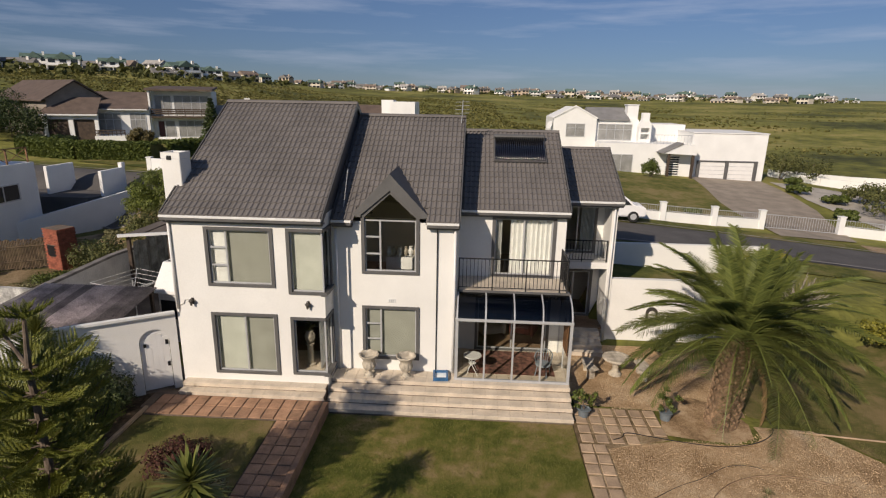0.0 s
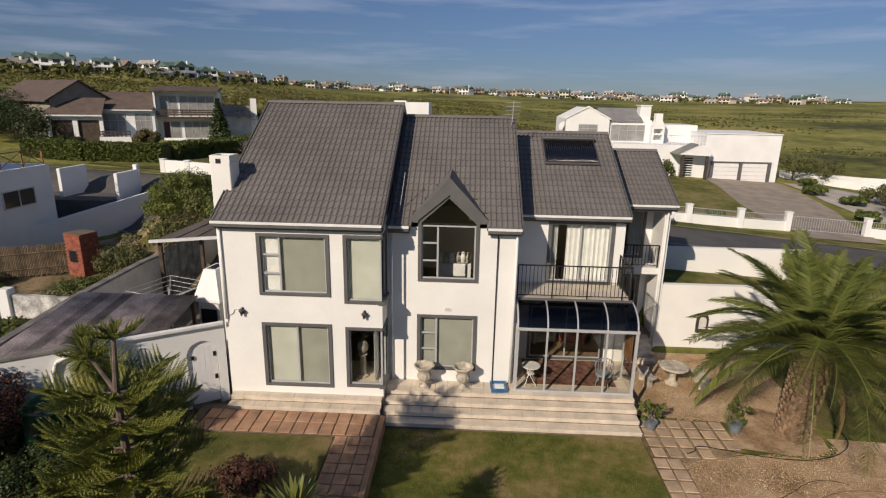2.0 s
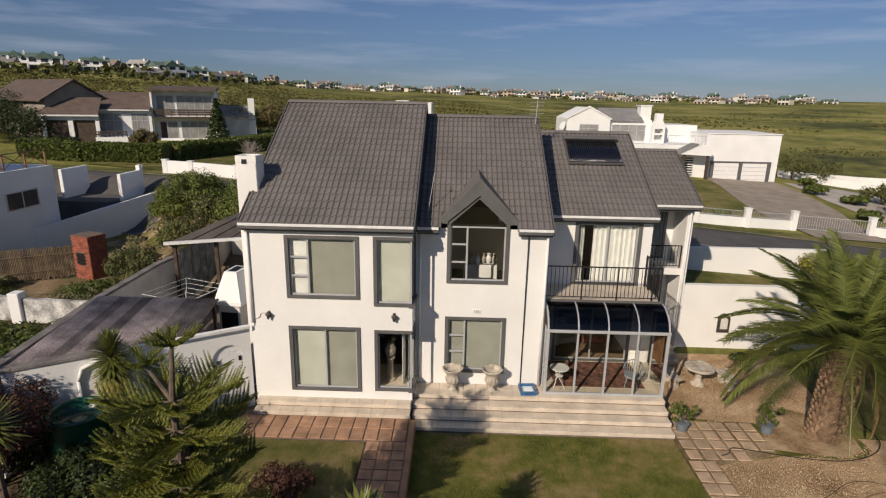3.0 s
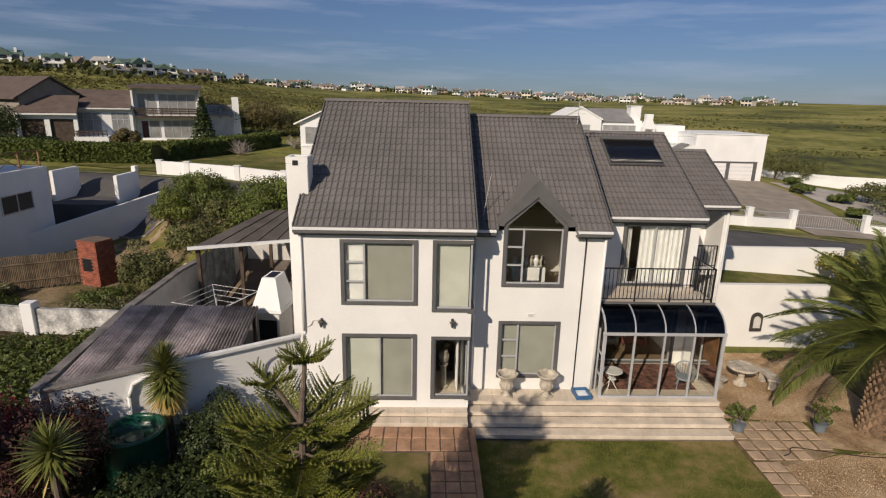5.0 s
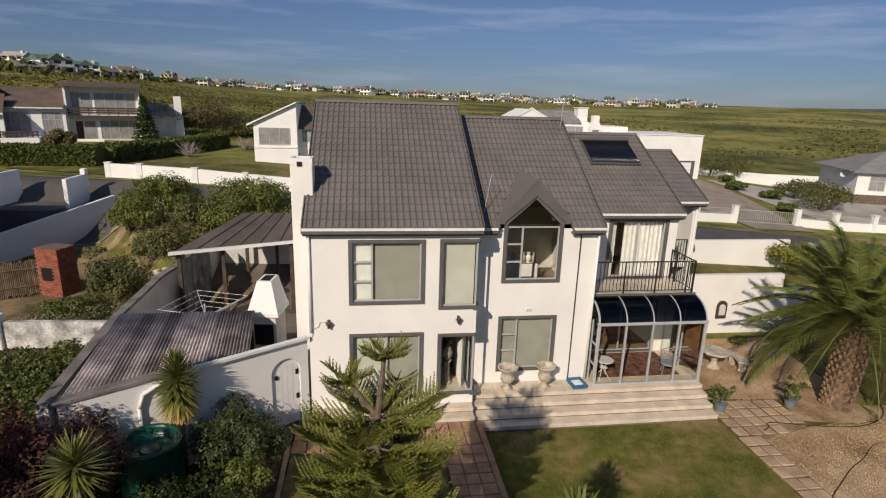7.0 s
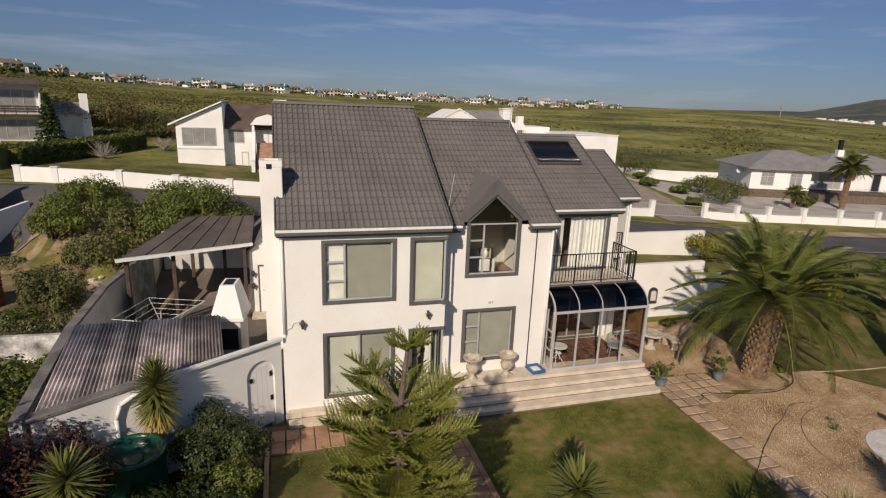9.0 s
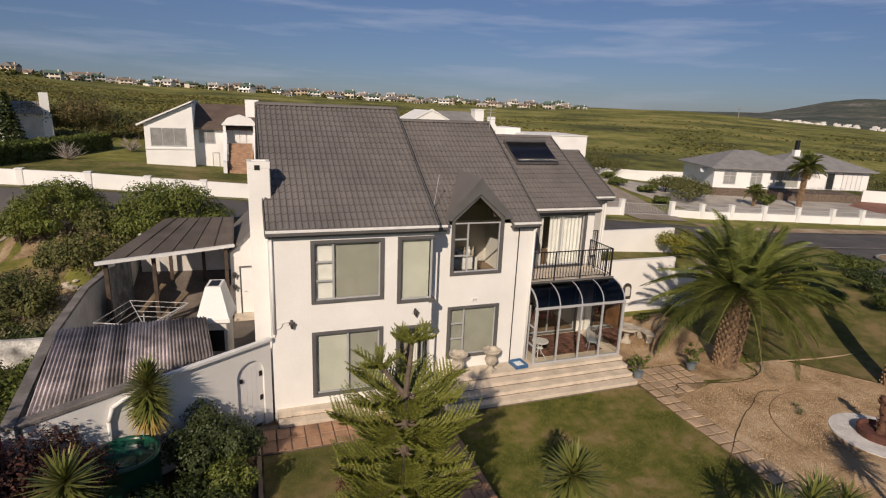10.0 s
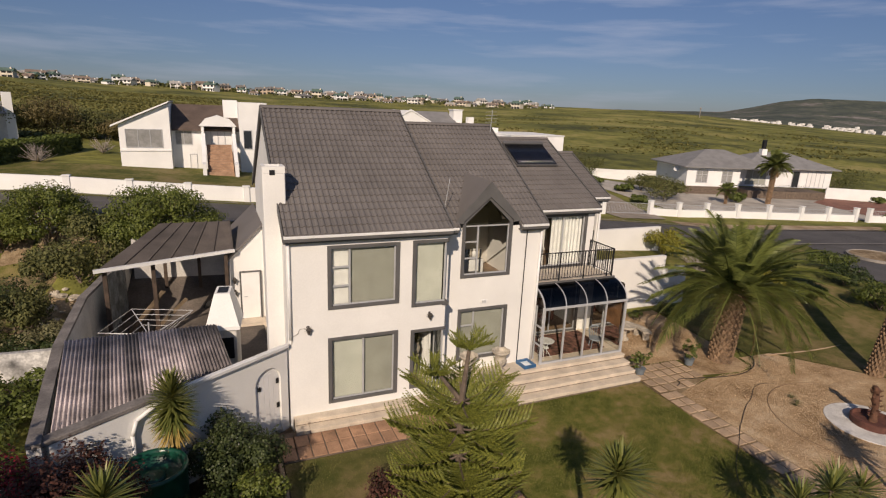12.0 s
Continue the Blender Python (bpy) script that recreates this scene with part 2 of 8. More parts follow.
M_PEBBLE = ground_mat("white_pebbles", [(0.2, (0.45, 0.43, 0.40)), (0.6, (0.72, 0.70, 0.66)), (0.9, (0.82, 0.81, 0.78))], 2, 30, 0.8, dist=0.04)
M_HILL = ground_mat("fynbos_ground", [(0.34, (0.055, 0.06, 0.02)), (0.44, (0.125, 0.128, 0.033)), (0.54, (0.21, 0.205, 0.050)), (0.66, (0.33, 0.275, 0.10))], 0.018, 0.45, 0.9, dist=0.6, mid=0.11)
# distance haze is mixed into these grey-greens; the palest stop is rock
M_MOUNT = ground_mat("hazy_mountain", [(0.36, (0.06, 0.075, 0.065)), (0.50, (0.10, 0.112, 0.085)), (0.60, (0.15, 0.145, 0.12)), (0.70, (0.30, 0.27, 0.25))], 0.006, 0.06, 0.8, dist=12, mid=0.022)
L_PALM = leaf_mat("palm_leaf", (0.06, 0.085, 0.022), (0.21, 0.235, 0.062), 0.45, 0.2)
L_PALMDRY = leaf_mat("dry_palm_leaf", (0.13, 0.075, 0.03), (0.28, 0.18, 0.08), 0.7, 0.1)
L_PINE = leaf_mat("araucaria_leaf", (0.075, 0.10, 0.02), (0.26, 0.265, 0.052), 0.5, 0.18)
L_YUCCA = leaf_mat("yucca_leaf", (0.07, 0.10, 0.025), (0.24, 0.24, 0.065), 0.4, 0.15)
L_YUCCADRY = leaf_mat("dry_yucca_leaf", (0.30, 0.20, 0.05), (0.45, 0.33, 0.10), 0.6, 0.1)
L_DARK = leaf_mat("dark_leaf", (0.018, 0.030, 0.010), (0.06, 0.085, 0.022), 0.5, 0.2)
L_BUSH = leaf_mat("bush_leaf", (0.04, 0.06, 0.013), (0.14, 0.17, 0.035), 0.55, 0.2)
# green darkened so that the leaf colour carries the shade over the bed
L_BEDSHADE = leaf_mat("shaded_bed_leaf", (0.022, 0.036, 0.012), (0.085, 0.11, 0.035), 0.55, 0.2)
L_TREE = leaf_mat("tree_leaf", (0.055, 0.08, 0.016), (0.19, 0.22, 0.045), 0.55, 0.25)
M_PALEPANE = mat("curtained_pane", (0.30, 0.30, 0.29), 0.15, vary=0.12, scale=1.2, fine=8, bump=0.0)
L_LITE = leaf_mat("yellow_green_leaf", (0.13, 0.13, 0.018), (0.33, 0.30, 0.045), 0.55, 0.25)
L_RED = leaf_mat("red_leaf", (0.035, 0.017, 0.012), (0.12, 0.045, 0.03), 0.75, 0.15)
L_GREY = leaf_mat("grey_leaf", (0.09, 0.092, 0.042), (0.26, 0.24, 0.12), 0.7, 0.2)
L_FYN = leaf_mat("fynbos_leaf", (0.09, 0.092, 0.028), (0.26, 0.235, 0.075), 0.8, 0.3)
L_OLIVE = leaf_mat("olive_leaf", (0.045, 0.056, 0.018), (0.17, 0.17, 0.055), 0.7, 0.2)
L_RUST = leaf_mat("brown_olive_leaf", (0.06, 0.052, 0.02), (0.19, 0.15, 0.06), 0.7, 0.2)
L_GRASS = leaf_mat("grass_blade", (0.08, 0.095, 0.018), (0.27, 0.235, 0.07), 0.6, 0.3)

# ---- builders ----


APART = {"wall", "ridge_cap", "garage_pier", "porch_steps", "plinth", "annex", "tower", "inner_floor", "inner_wall", "doorstep", "balcony_board", "fascia", "porch"}


def part(name, bm, material, parent=None, label="", smooth=False):
    """Links a bmesh as one mesh object, under a thing or a part."""
    if name in APART:
        groups, seen = [], set()
        for start in bm.faces:
            if start in seen:
                continue
            todo, found = [start], []
            seen.add(start)
            while todo:
                q = todo.pop()
                found.append(q)
                for e in q.edges:
                    for r in e.link_faces:
                        if r not in seen:
                            seen.add(r)
                            todo.append(r)
            groups.append(found)
        if len(groups) > 1:
            last = None
            for found in groups:
                one, twin = bmesh.new(), {}
                for q in found:
                    for w in q.verts:
                        if w not in twin:
                            twin[w] = one.verts.new(w.co)
                    one.faces.new([twin[w] for w in q.verts])
                ob = part(name, one, material, parent, label, smooth)
                last = last or ob
            bm.free()
            return last
    me = bpy.data.meshes.new(name)
    bm.normal_update()
    bm.to_mesh(me)
    bm.free()
    me.materials.append(material)
    if smooth:
        for p in me.polygons:
            p.use_smooth = True
    ob = new(name, me)
    ob.parent = parent
    if label:
        ob["label"] = label
    return ob


def raw(name, verts, faces, material, parent=None, label="", smooth=False):
    """The same from plain lists, for meshes with many pieces."""
    me = bpy.data.meshes.new(name)
    me.from_pydata(verts, [], faces)
    me.materials.append(material)
    if smooth:
        me.polygons.foreach_set("use_smooth", [True] * len(me.polygons))
    ob = new(name, me)
    ob.parent = parent
    if label:
        ob["label"] = label
    return ob


def thing(name, label, category, group="", at=None, kind=""):
    ob = new(name)
    ob.empty_display_size = 0.2
    if at is not None:
        ob.matrix_basis = at
    return tagged(ob, label, category, group, kind)


def box(bm, x0, x1, y0, y1, z0, z1, bevel=0.0, m=None):
    v = [bm.verts.new((x, y, z)) for z in (z0, z1) for y in (y0, y1) for x in (x0, x1)]
    f = [bm.faces.new([v[i] for i in q]) for q in ((0, 2, 3, 1), (4, 5, 7, 6), (0, 1, 5, 4), (2, 6, 7, 3), (0, 4, 6, 2), (1, 3, 7, 5))]
    if bevel:
        r = bmesh.ops.bevel(bm, geom=list({e for q in f for e in q.edges}), offset=bevel, segments=1, affect="EDGES")
        v = list({w for q in r["faces"] for w in q.verts} | {w for q in f if q.is_valid for w in q.verts})
    if m is not None:
        for w in v:
            w.co = m @ w.co
    return v


def prism(bm, outline, way):
    """A flat outline (3D points, in order) pushed along a vector."""
    a = [bm.verts.new(p) for p in outline]
    c = [bm.verts.new(Vector(p) + Vector(way)) for p in outline]
    bm.faces.new(a)
    bm.faces.new(c[::-1])
    k = len(a)
    for i in range(k):
        bm.faces.new((a[i], c[i], c[(i + 1) % k], a[(i + 1) % k]))
    bmesh.ops.recalc_face_normals(bm, faces=bm.faces[:])


def tube(bm, a, b, r, r2=None, n=8):
    a, b = Vector(a), Vector(b)
    m = Matrix.Translation((a + b) / 2) @ (b - a).to_track_quat("Z", "Y").to_matrix().to_4x4()
    bmesh.ops.create_cone(bm, cap_ends=True, segments=n, radius1=r, radius2=r if r2 is None else r2, depth=(b - a).length, matrix=m)


def lathe(bm, profile, n=20, at=(0, 0, 0)):
    rings = []
    for r, z in profile:
        rings.append([bm.verts.new((at[0] + r * math.cos(2 * math.pi * i / n), at[1] + r * math.sin(2 * math.pi * i / n), at[2] + z)) for i in range(n)])
    for p, q in zip(rings, rings[1:]):
        for i in range(n):
            bm.faces.new((p[i], p[(i + 1) % n], q[(i + 1) % n], q[i]))
    bm.faces.new(rings[0][::-1])
    bm.faces.new(rings[-1])


def slab(bm, x0, x1, z0, z1, y0, y1, holes=()):
    """A wall in the plane of x and z, y0 to y1 thick, with rectangular openings (xa, xb, za, zb), as one closed body."""
    xs = sorted({x0, x1, *[h[0] for h in holes], *[h[1] for h in holes]})
    zs = sorted({z0, z1, *[h[2] for h in holes], *[h[3] for h in holes]})
    made = {}

    def vert(i, j, y):
        if (i, j, y) not in made:
            made[i, j, y] = bm.verts.new((xs[i], y, zs[j]))
        return made[i, j, y]

    def solid(i, j):
        if not (0 <= i < len(xs) - 1 and 0 <= j < len(zs) - 1):
            return False
        cx, cz = (xs[i] + xs[i + 1]) / 2, (zs[j] + zs[j + 1]) / 2
        return not any(h[0] < cx < h[1] and h[2] < cz < h[3] for h in holes)

    for i in range(len(xs) - 1):
        for j in range(len(zs) - 1):
            if not solid(i, j):
                continue
            c = [(i, j), (i + 1, j), (i + 1, j + 1), (i, j + 1)]
            bm.faces.new([vert(*q, y0) for q in c])
            bm.faces.new([vert(*q, y1) for q in c[::-1]])
            for k2, (di, dj) in enumerate(((0, -1), (1, 0), (0, 1), (-1, 0))):
                if not solid(i + di, j + dj):
                    p, q = c[k2], c[(k2 + 1) % 4]
                    bm.faces.new((vert(*q, y0), vert(*p, y0), vert(*p, y1), vert(*q, y1)))


def sheet_face(bm, outline):
    """A single flat face, for a pane of glass; the outline runs anticlockwise as seen from outside."""
    bm.faces.new([bm.verts.new(p) for p in outline])


def turned(bm, m):
    bmesh.ops.transform(bm, matrix=m, verts=bm.verts[:])
    return bm

# ---- ground ----


def ease(a, b, v):
    k = min(1.0, max(0.0, (v - a) / (b - a)))
    return k * k * (3 - 2 * k)


def street_z(x):
    return min(4.1, max(0.7, 2.7 - 0.065 * x))


CREST = [(-75, 2.2), (-41, 2.25), (-29, 1.85), (-19, 1.28), (-8, 0.9), (3, 0.68), (14, 0.45), (24, 0.4), (35, 0.42), (43, 0.39), (50, -0.08), (56, -0.5), (61, -0.85), (75, -1.1)]


def crest_z(az, far):
    for (a, ea), (b, eb) in zip(CREST, CREST[1:]):
        if az <= b or b == 75:
            k = min(1, max(0, (az - a) / (b - a)))
            return 10.15 + far * math.tan(radians(ea + (eb - ea) * k))
    return 10.15


def crest_far(az):
    return 300 + 440 * ease(-27, -7, az)


def ground_z(x, y):
    left = 0.9 * ease(-15.4, -17.5, x)
    back = ease(22.6, 24.0, y) if x > 5.9 else ease(25.5, 31.0, y)
    if x < -16:
        k = ease(-21.5, -25.0, x)
        back += (ease(30.0 + 5.5 * k, 39.5 + 2.0 * k, y) - back) * ease(-16, -21, x)
    if x > 14:
        back = back + (ease(9, 24, y) - back) * ease(14, 22, x)
    yard = max(left, 0.85 * ease(17.5, 19.0, y) * ease(-9.0, -10.0, x))
    z = yard + (street_z(x) - yard) * back
    z += 0.85 * ease(43, 60, y) * ease(4, 12, x) * ease(44, 33, x) * ease(90, 70, y)
    far = math.hypot(x + 5, y)
    if far > 62:
        az = math.degrees(math.atan2(x + 5, max(y, 1e-3)))
        far_top = crest_far(az)
        c = crest_z(max(-75, min(75, az)), far_top)
        k = max(0.0, min(1.0, (far - 62) / (far_top - 62)))
        roll = 1.2 * noise.noise((x * 0.012, y * 0.012, 0)) * ease(70, 160, far) + 0.5 * noise.noise((x * 0.05, y * 0.05, 3)) * ease(70, 120, far)
        z = z + (c - z) * (0.55 * k + 0.45 * k * k) + roll * (1 - 0.7 * ease(0.75, 1.0, far / far_top))
        if far > far_top:
            z -= 0.028 * (far - far_top)
    return z


def spread(lo, hi, fine_lo, fine_hi, step, grow):
    c = [fine_lo + i * step for i in range(int((fine_hi - fine_lo) / step) + 1)]
    s, a = step, c[-1]
    while a < hi:
        s *= grow
        a += s
        c.append(a)
    s, a = step, c[0]
    while a > lo:
        s *= grow
        a -= s
        c.insert(0, a)
    return c


gx, gy = spread(-1500, 1900, -60, 60, 1.0, 1.13), spread(-160, 1900, 8, 62, 1.0, 1.10)
gv = [(x, y, ground_z(x, y) - 0.05) for y in gy for x in gx]
k = len(gx)
gf = [(j * k + i, j * k + i + 1, (j + 1) * k + i + 1, (j + 1) * k + i) for j in range(len(gy) - 1) for i in range(k - 1)]
tagged(raw("ground", gv, gf, M_HILL, smooth=True), "green scrubby hillside rising behind the suburb", "ground", kind="structure")


def sheet(name, outline, material, label, dz, cell=1.0, kind="structure"):
    """A patch that lies on the ground: an outline in plan, filled, cut into cells and laid over the relief."""
    bm = bmesh.new()
    bm.faces.new([bm.verts.new((x, y, 0)) for x, y in outline])
    xs, ys = [p[0] for p in outline], [p[1] for p in outline]
    for axis, a, b in ((0, min(xs), max(xs)), (1, min(ys), max(ys))):
        c = a + cell
        while c < b:
            co, no = [0, 0, 0], [0, 0, 0]
            co[axis], no[axis] = c, 1
            bmesh.ops.bisect_plane(bm, geom=bm.verts[:] + bm.edges[:] + bm.faces[:], plane_co=co, plane_no=no)
            c += cell
    for v in bm.verts:
        v.co.z = ground_z(v.co.x, v.co.y) + dz
    bmesh.ops.recalc_face_normals(bm, faces=bm.faces[:])
    if sum(f.normal.z for f in bm.faces) < 0:
        bmesh.ops.reverse_faces(bm, faces=bm.faces[:])
    ob = part(name, bm, material)
    return tagged(ob, label, name.split("_")[-1], kind=kind)


def band(name, line, width, material, label, dz):
    """A strip along a line in plan, laid over the relief."""
    pts = []
    for (x0, y0), (x1, y1) in zip(line, line[1:]):
        m = max(1, int(math.hypot(x1 - x0, y1 - y0)))
        pts += [(x0 + (x1 - x0) * i / m, y0 + (y1 - y0) * i / m) for i in range(m)]
    pts.append(line[-1])
    v, f, across = [], [], 7
    for i, (x, y) in enumerate(pts):
        a, b = pts[max(0, i - 2)], pts[min(len(pts) - 1, i + 2)]
        d = Vector((b[0] - a[0], b[1] - a[1])).normalized()
        for j in range(across):
            o = (j / (across - 1) - 0.5) * width
            px, py = x - d.y * o, y + d.x * o
            v.append((px, py, ground_z(px, py) + dz))
    for i in range(len(pts) - 1):
        for j in range(across - 1):
            a = i * across + j
            f.append((a, a + across, a + across + 1, a + 1))
    return tagged(raw(name, v, f, material, smooth=True), label, name.split("_")[0], kind="structure")


STREET = [(-75, 51), (-45, 43.8), (-25, 38.6), (-11, 36.2), (0, 35.7), (12, 35.2), (20, 34.0), (30, 31.8), (45, 28.0), (75, 18)]
band("road", STREET, 5.6, M_ROAD, "grey asphalt street behind the house", 0.03)
band("road_branch", [(36, 29), (30, 21), (25, 12), (22, 0), (21, -20)], 7.0, M_ROAD, "asphalt side street meeting the back street", 0.05)
SIDE = lambda off: [(x - 0.12 * off * (x > 15) * 2, y + off) for x, y in STREET]
M_VERGE = ground_mat("verge_grass", [(0.36, (0.06, 0.075, 0.015)), (0.5, (0.13, 0.13, 0.03)), (0.64, (0.24, 0.19, 0.08))], 0.3, 30, 0.6, mid=2.0)
band("verge_far", SIDE(4.0), 2.4, M_VERGE, "dry green grass verge along the street", 0.015)
band("verge_near", SIDE(-4.3), 2.8, M_VERGE, "dry green grass verge along the street", 0.015)
M_TANVERGE = ground_mat("tan_verge", [(0.36, (0.20, 0.14, 0.08)), (0.5, (0.36, 0.26, 0.16)), (0.64, (0.46, 0.36, 0.25))], 0.4, 20, 0.5, mid=2)
band("verge_sandy", [(x, y + 4.0 - 0.02 * (x - 26)) for x, y in [(26, 32.7), (30, 31.8), (45, 28.0), (75, 18)]], 2.0, M_TANVERGE, "tan sandy verge beside the street wall", 0.03)
band("kerb_far", SIDE(2.88), 0.16, M_KERB, "pale concrete kerb", 0.13)
band("kerb_near", SIDE(-2.88), 0.16, M_KERB, "pale concrete kerb", 0.13)

M_SANDY = ground_mat("tan_earth", [(0.36, (0.17, 0.11, 0.06)), (0.5, (0.33, 0.22, 0.125)), (0.64, (0.48, 0.35, 0.22))], 0.8, 25, 0.6, mid=5)
M_YARD = mat("yard_paving", (0.15, 0.125, 0.105), 0.9, vary=0.2, scale=0.8, fine=15, bump=0.3)

# yard in front of the house
sheet("lawn", [(-4.6, 2), (-4.62, 15.9), (3.42, 15.9), (3.38, 10), (3.4, 2)], M_LAWN, "short green lawn with dry patches", 0.0, 2.0)
gravel_line = [(3.75, 2), (3.75, 14.6)] + [(4.9, 14.9), (6.5, 15.3), (8.0, 15.2), (8.9, 15.35), (9.3, 15.7), (9.3, 16.3), (11.1, 16.2), (14, 12.5), (16, 6), (15, 2)]
sheet("gravel_bed", gravel_line, M_GRAVEL, "brown gravel with tan stones", 0.004, 3.0)
sheet("gravel_side", [(3.7, 17.2), (9.3, 16.8), (9.9, 22.45), (5.0, 22.45), (3.7, 21)], M_GRAVEL, "brown gravel beside the house", 0.006, 3.0)
sheet("lawn_side", [(11.2, 16.25), (9.4, 16.9), (10, 22.3), (20, 22.3), (24, 14), (19, 6), (16.2, 6), (14.1, 12.5)], M_DRYLAWN, "dry grass with green patches beside gravel", 0.002, 2.0)
sheet("sand_palm", [(6.2, 15.6), (7.2, 15.4), (8.3, 15.3), (9.0, 15.6), (9.2, 16.4), (8.9, 17.4), (7.9, 18), (6.6, 17.4)], M_SANDY, "pale brown earth round the palm", 0.012, 3.0)

# raised planted ground on the other side of the lawn
bm = bmesh.new()
prism(bm, [(-4.75, 2, -0.1), (-4.75, 16.0, -0.1), (-9.7, 16.0, -0.1), (-9.85, 16.65, -0.1), (-15.05, 13.25, -0.1), (-15.2, 2, -0.1)], (0, 0, 0.43))
tagged(part("ground_terrace", bm, M_SOIL), "dark earth bed planted with shrubs", "ground", kind="structure")
M_WEEDY = ground_mat("weedy_sand", [(0.36, (0.045, 0.05, 0.018)), (0.47, (0.12, 0.105, 0.045)), (0.55, (0.23, 0.165, 0.095)), (0.66, (0.33, 0.25, 0.155))], 0.35, 14, 0.7, mid=1.6)
sheet("soil_left", [(-16.1, 2), (-16.1, 21.2), (-24, 21.6), (-30, 14), (-28, 2)], M_SOIL, "weedy earth beyond the boundary wall", 0.02, 2.0)
sheet("sand_left", [(-16.3, 21.6), (-16.3, 30), (-20, 33), (-26.4, 33), (-26.4, 22)], M_WEEDY, "weedy sandy neighbouring yard", 0.02, 2.0)
M_SAND = ground_mat("sandy_earth", [(0.36, (0.12, 0.085, 0.045)), (0.5, (0.26, 0.185, 0.11)), (0.64, (0.38, 0.30, 0.19))], 0.5, 18, 0.5, mid=3)
sheet("sand_patch", [(-16.6, 29.8), (-17.5, 36), (-24, 36.5), (-26.2, 33.2), (-20, 33.1)], M_SAND, "dry sandy earth patch", 0.03, 1.0)
sheet("patio", [(-15.7, 13.9), (-15.7, 29.5), (-10, 29.5), (-9.9, 16.8)], M_YARD, "grey concrete yard between house and carport", 0.03, 2.0)

bm = bmesh.new()
box(bm, -10.25, -6.0, 7.5, 14.78, 0.3, 0.345)
tagged(part("lawn_small", bm, M_DRYLAWN), "small patch of dry grass behind the pavers", "lawn", kind="structure")

# ---- the house ----
house = thing("house", "white plastered two-storey house with dark grey tiled roofs", "house")
F0 = 0.72
YA, YB, YC, YD = 16.65, 17.76, 19.75, 22.4
XA, XB, XC, XD, XE = -9.82, -4.77, -0.5, 3.4, 5.9
W = 0.22

WIN_A = [(-8.62, -6.41, 4.10, 6.06), (-8.63, -6.42, 0.95, 3.13)]
CORNER = [(-5.94, -4.77, 3.90, 6.07), (-5.94, -4.77, 1.0, 3.06)]
bm = bmesh.new()
slab(bm, XA, XB, -0.1, 6.55, YA, YA + W, WIN_A + CORNER)
part("wall", bm, M_WALL, house, "white plastered front wall")
bm = bmesh.new()
slab(bm, YA + W, 27.4, -0.1, 6.5, -W, 0, [(YA + W, 17.55, 3.9, 6.07), (YA + W, 17.55, 1.0, 3.06)])
turned(bm, Matrix.Translation((XB, 0, 0)) @ pose(0, 0, 0, 0, 0, 90))
turned(bm, Matrix.Translation((-W, 0, 0)))
part("wall", bm, M_WALL, house)
bm = bmesh.new()
box(bm, XA, XA + W, YA + W, 27.4, -0.1, 6.5)
box(bm, XA + W, XB - W, 27.18, 27.4, -0.1, 6.5)
part("wall", bm, M_WALL, house)
RA, EA = 22.1, 16.45
SL = 0.617
ra_z = lambda y: 6.42 + SL * (y - EA) if y < RA else 6.42 + SL * (2 * RA - y - EA)
for gxx in (XA, XB - W):
    bm = bmesh.new()
    prism(bm, [(gxx, YA, 6.5), (gxx, RA, ra_z(RA) - 0.06), (gxx, 27.4, 6.5)], (W, 0, 0))
    part("gable_wall", bm, M_WALL if gxx == XA else M_FASCIA, house)

GW = (-3.74, -1.80, 4.34, 6.28)
LM = (-3.76, -1.79, 1.16, 3.13)
bm = bmesh.new()
slab(bm, XB, XC, -0.1, 6.15, YB, YB + W, [GW, LM])
for s in (-1, 1):
    prism(bm, [(-2.77 + s * 1.35, YB, 6.15), (-2.77 + s * 0.97, YB, 6.15), (-2.77 + s * 0.97, YB, 6.28), (-2.77, YB, 7.16), (-2.77, YB, 7.55)], (0, W, 0))
part("wall", bm, M_WALL, house, "white plastered middle front wall")
bm = bmesh.new()
box(bm, XC - W, XC, YB + W, 27.4, -0.1, 6.2)
box(bm, XB, XC - W, 27.18, 27.4, -0.1, 6.2)
part("wall", bm, M_WALL, house)
DOOR_C = (0.72, 3.02, 3.75, 6.02)
DOOR_CL = (0.2, 3.0, F0, 2.9)
bm = bmesh.new()
slab(bm, XC, XD, -0.1, 6.3, YC, YC + W, [DOOR_C, DOOR_CL])
box(bm, XD - W, XD, YC + W, 27.4, -0.1, 6.3)
box(bm, XC, XD - W, 27.18, 27.4, -0.1, 6.3)
part("wall", bm, M_WALL, house, "white plastered wall behind the balcony")
bm = bmesh.new()
slab(bm, XD, XE, -0.1, 6.2, YD + 1.3, YD + 1.3 + W, [(3.75, 5.35, 3.7, 5.9), (3.75, 5.35, F0, 2.9)])
box(bm, XE - 0.24, XE, YD, 27.4, -0.1, 6.2)
box(bm, XD, XE - 0.24, YD, YD + W, 5.95, 6.2)
box(bm, XD, XE - 0.24, YD, YD + 1.3, 3.35, 3.62)
box(bm, XD, XD + 0.3, YD, YD + W, 0.0, 3.35)
box(bm, XD, XE - 0.24, 27.18, 27.4, -0.1, 6.2)
part("wall", bm, M_WALL, house, "white plastered recessed end wall with balcony")
for gxx, front, ridge, ez, rz in ((XC - W, YB, 22.6, 6.2, 9.3), (XD - W, YC, 24.1, 6.3, 8.7), (XE - W, YD, 25.5, 6.2, 7.95)):
    bm = bmesh.new()
    prism(bm, [(gxx, front, ez), (gxx, ridge, rz), (gxx, 27.4, ez)], (W, 0, 0))
    part("gable_wall", bm, M_WALL, house)
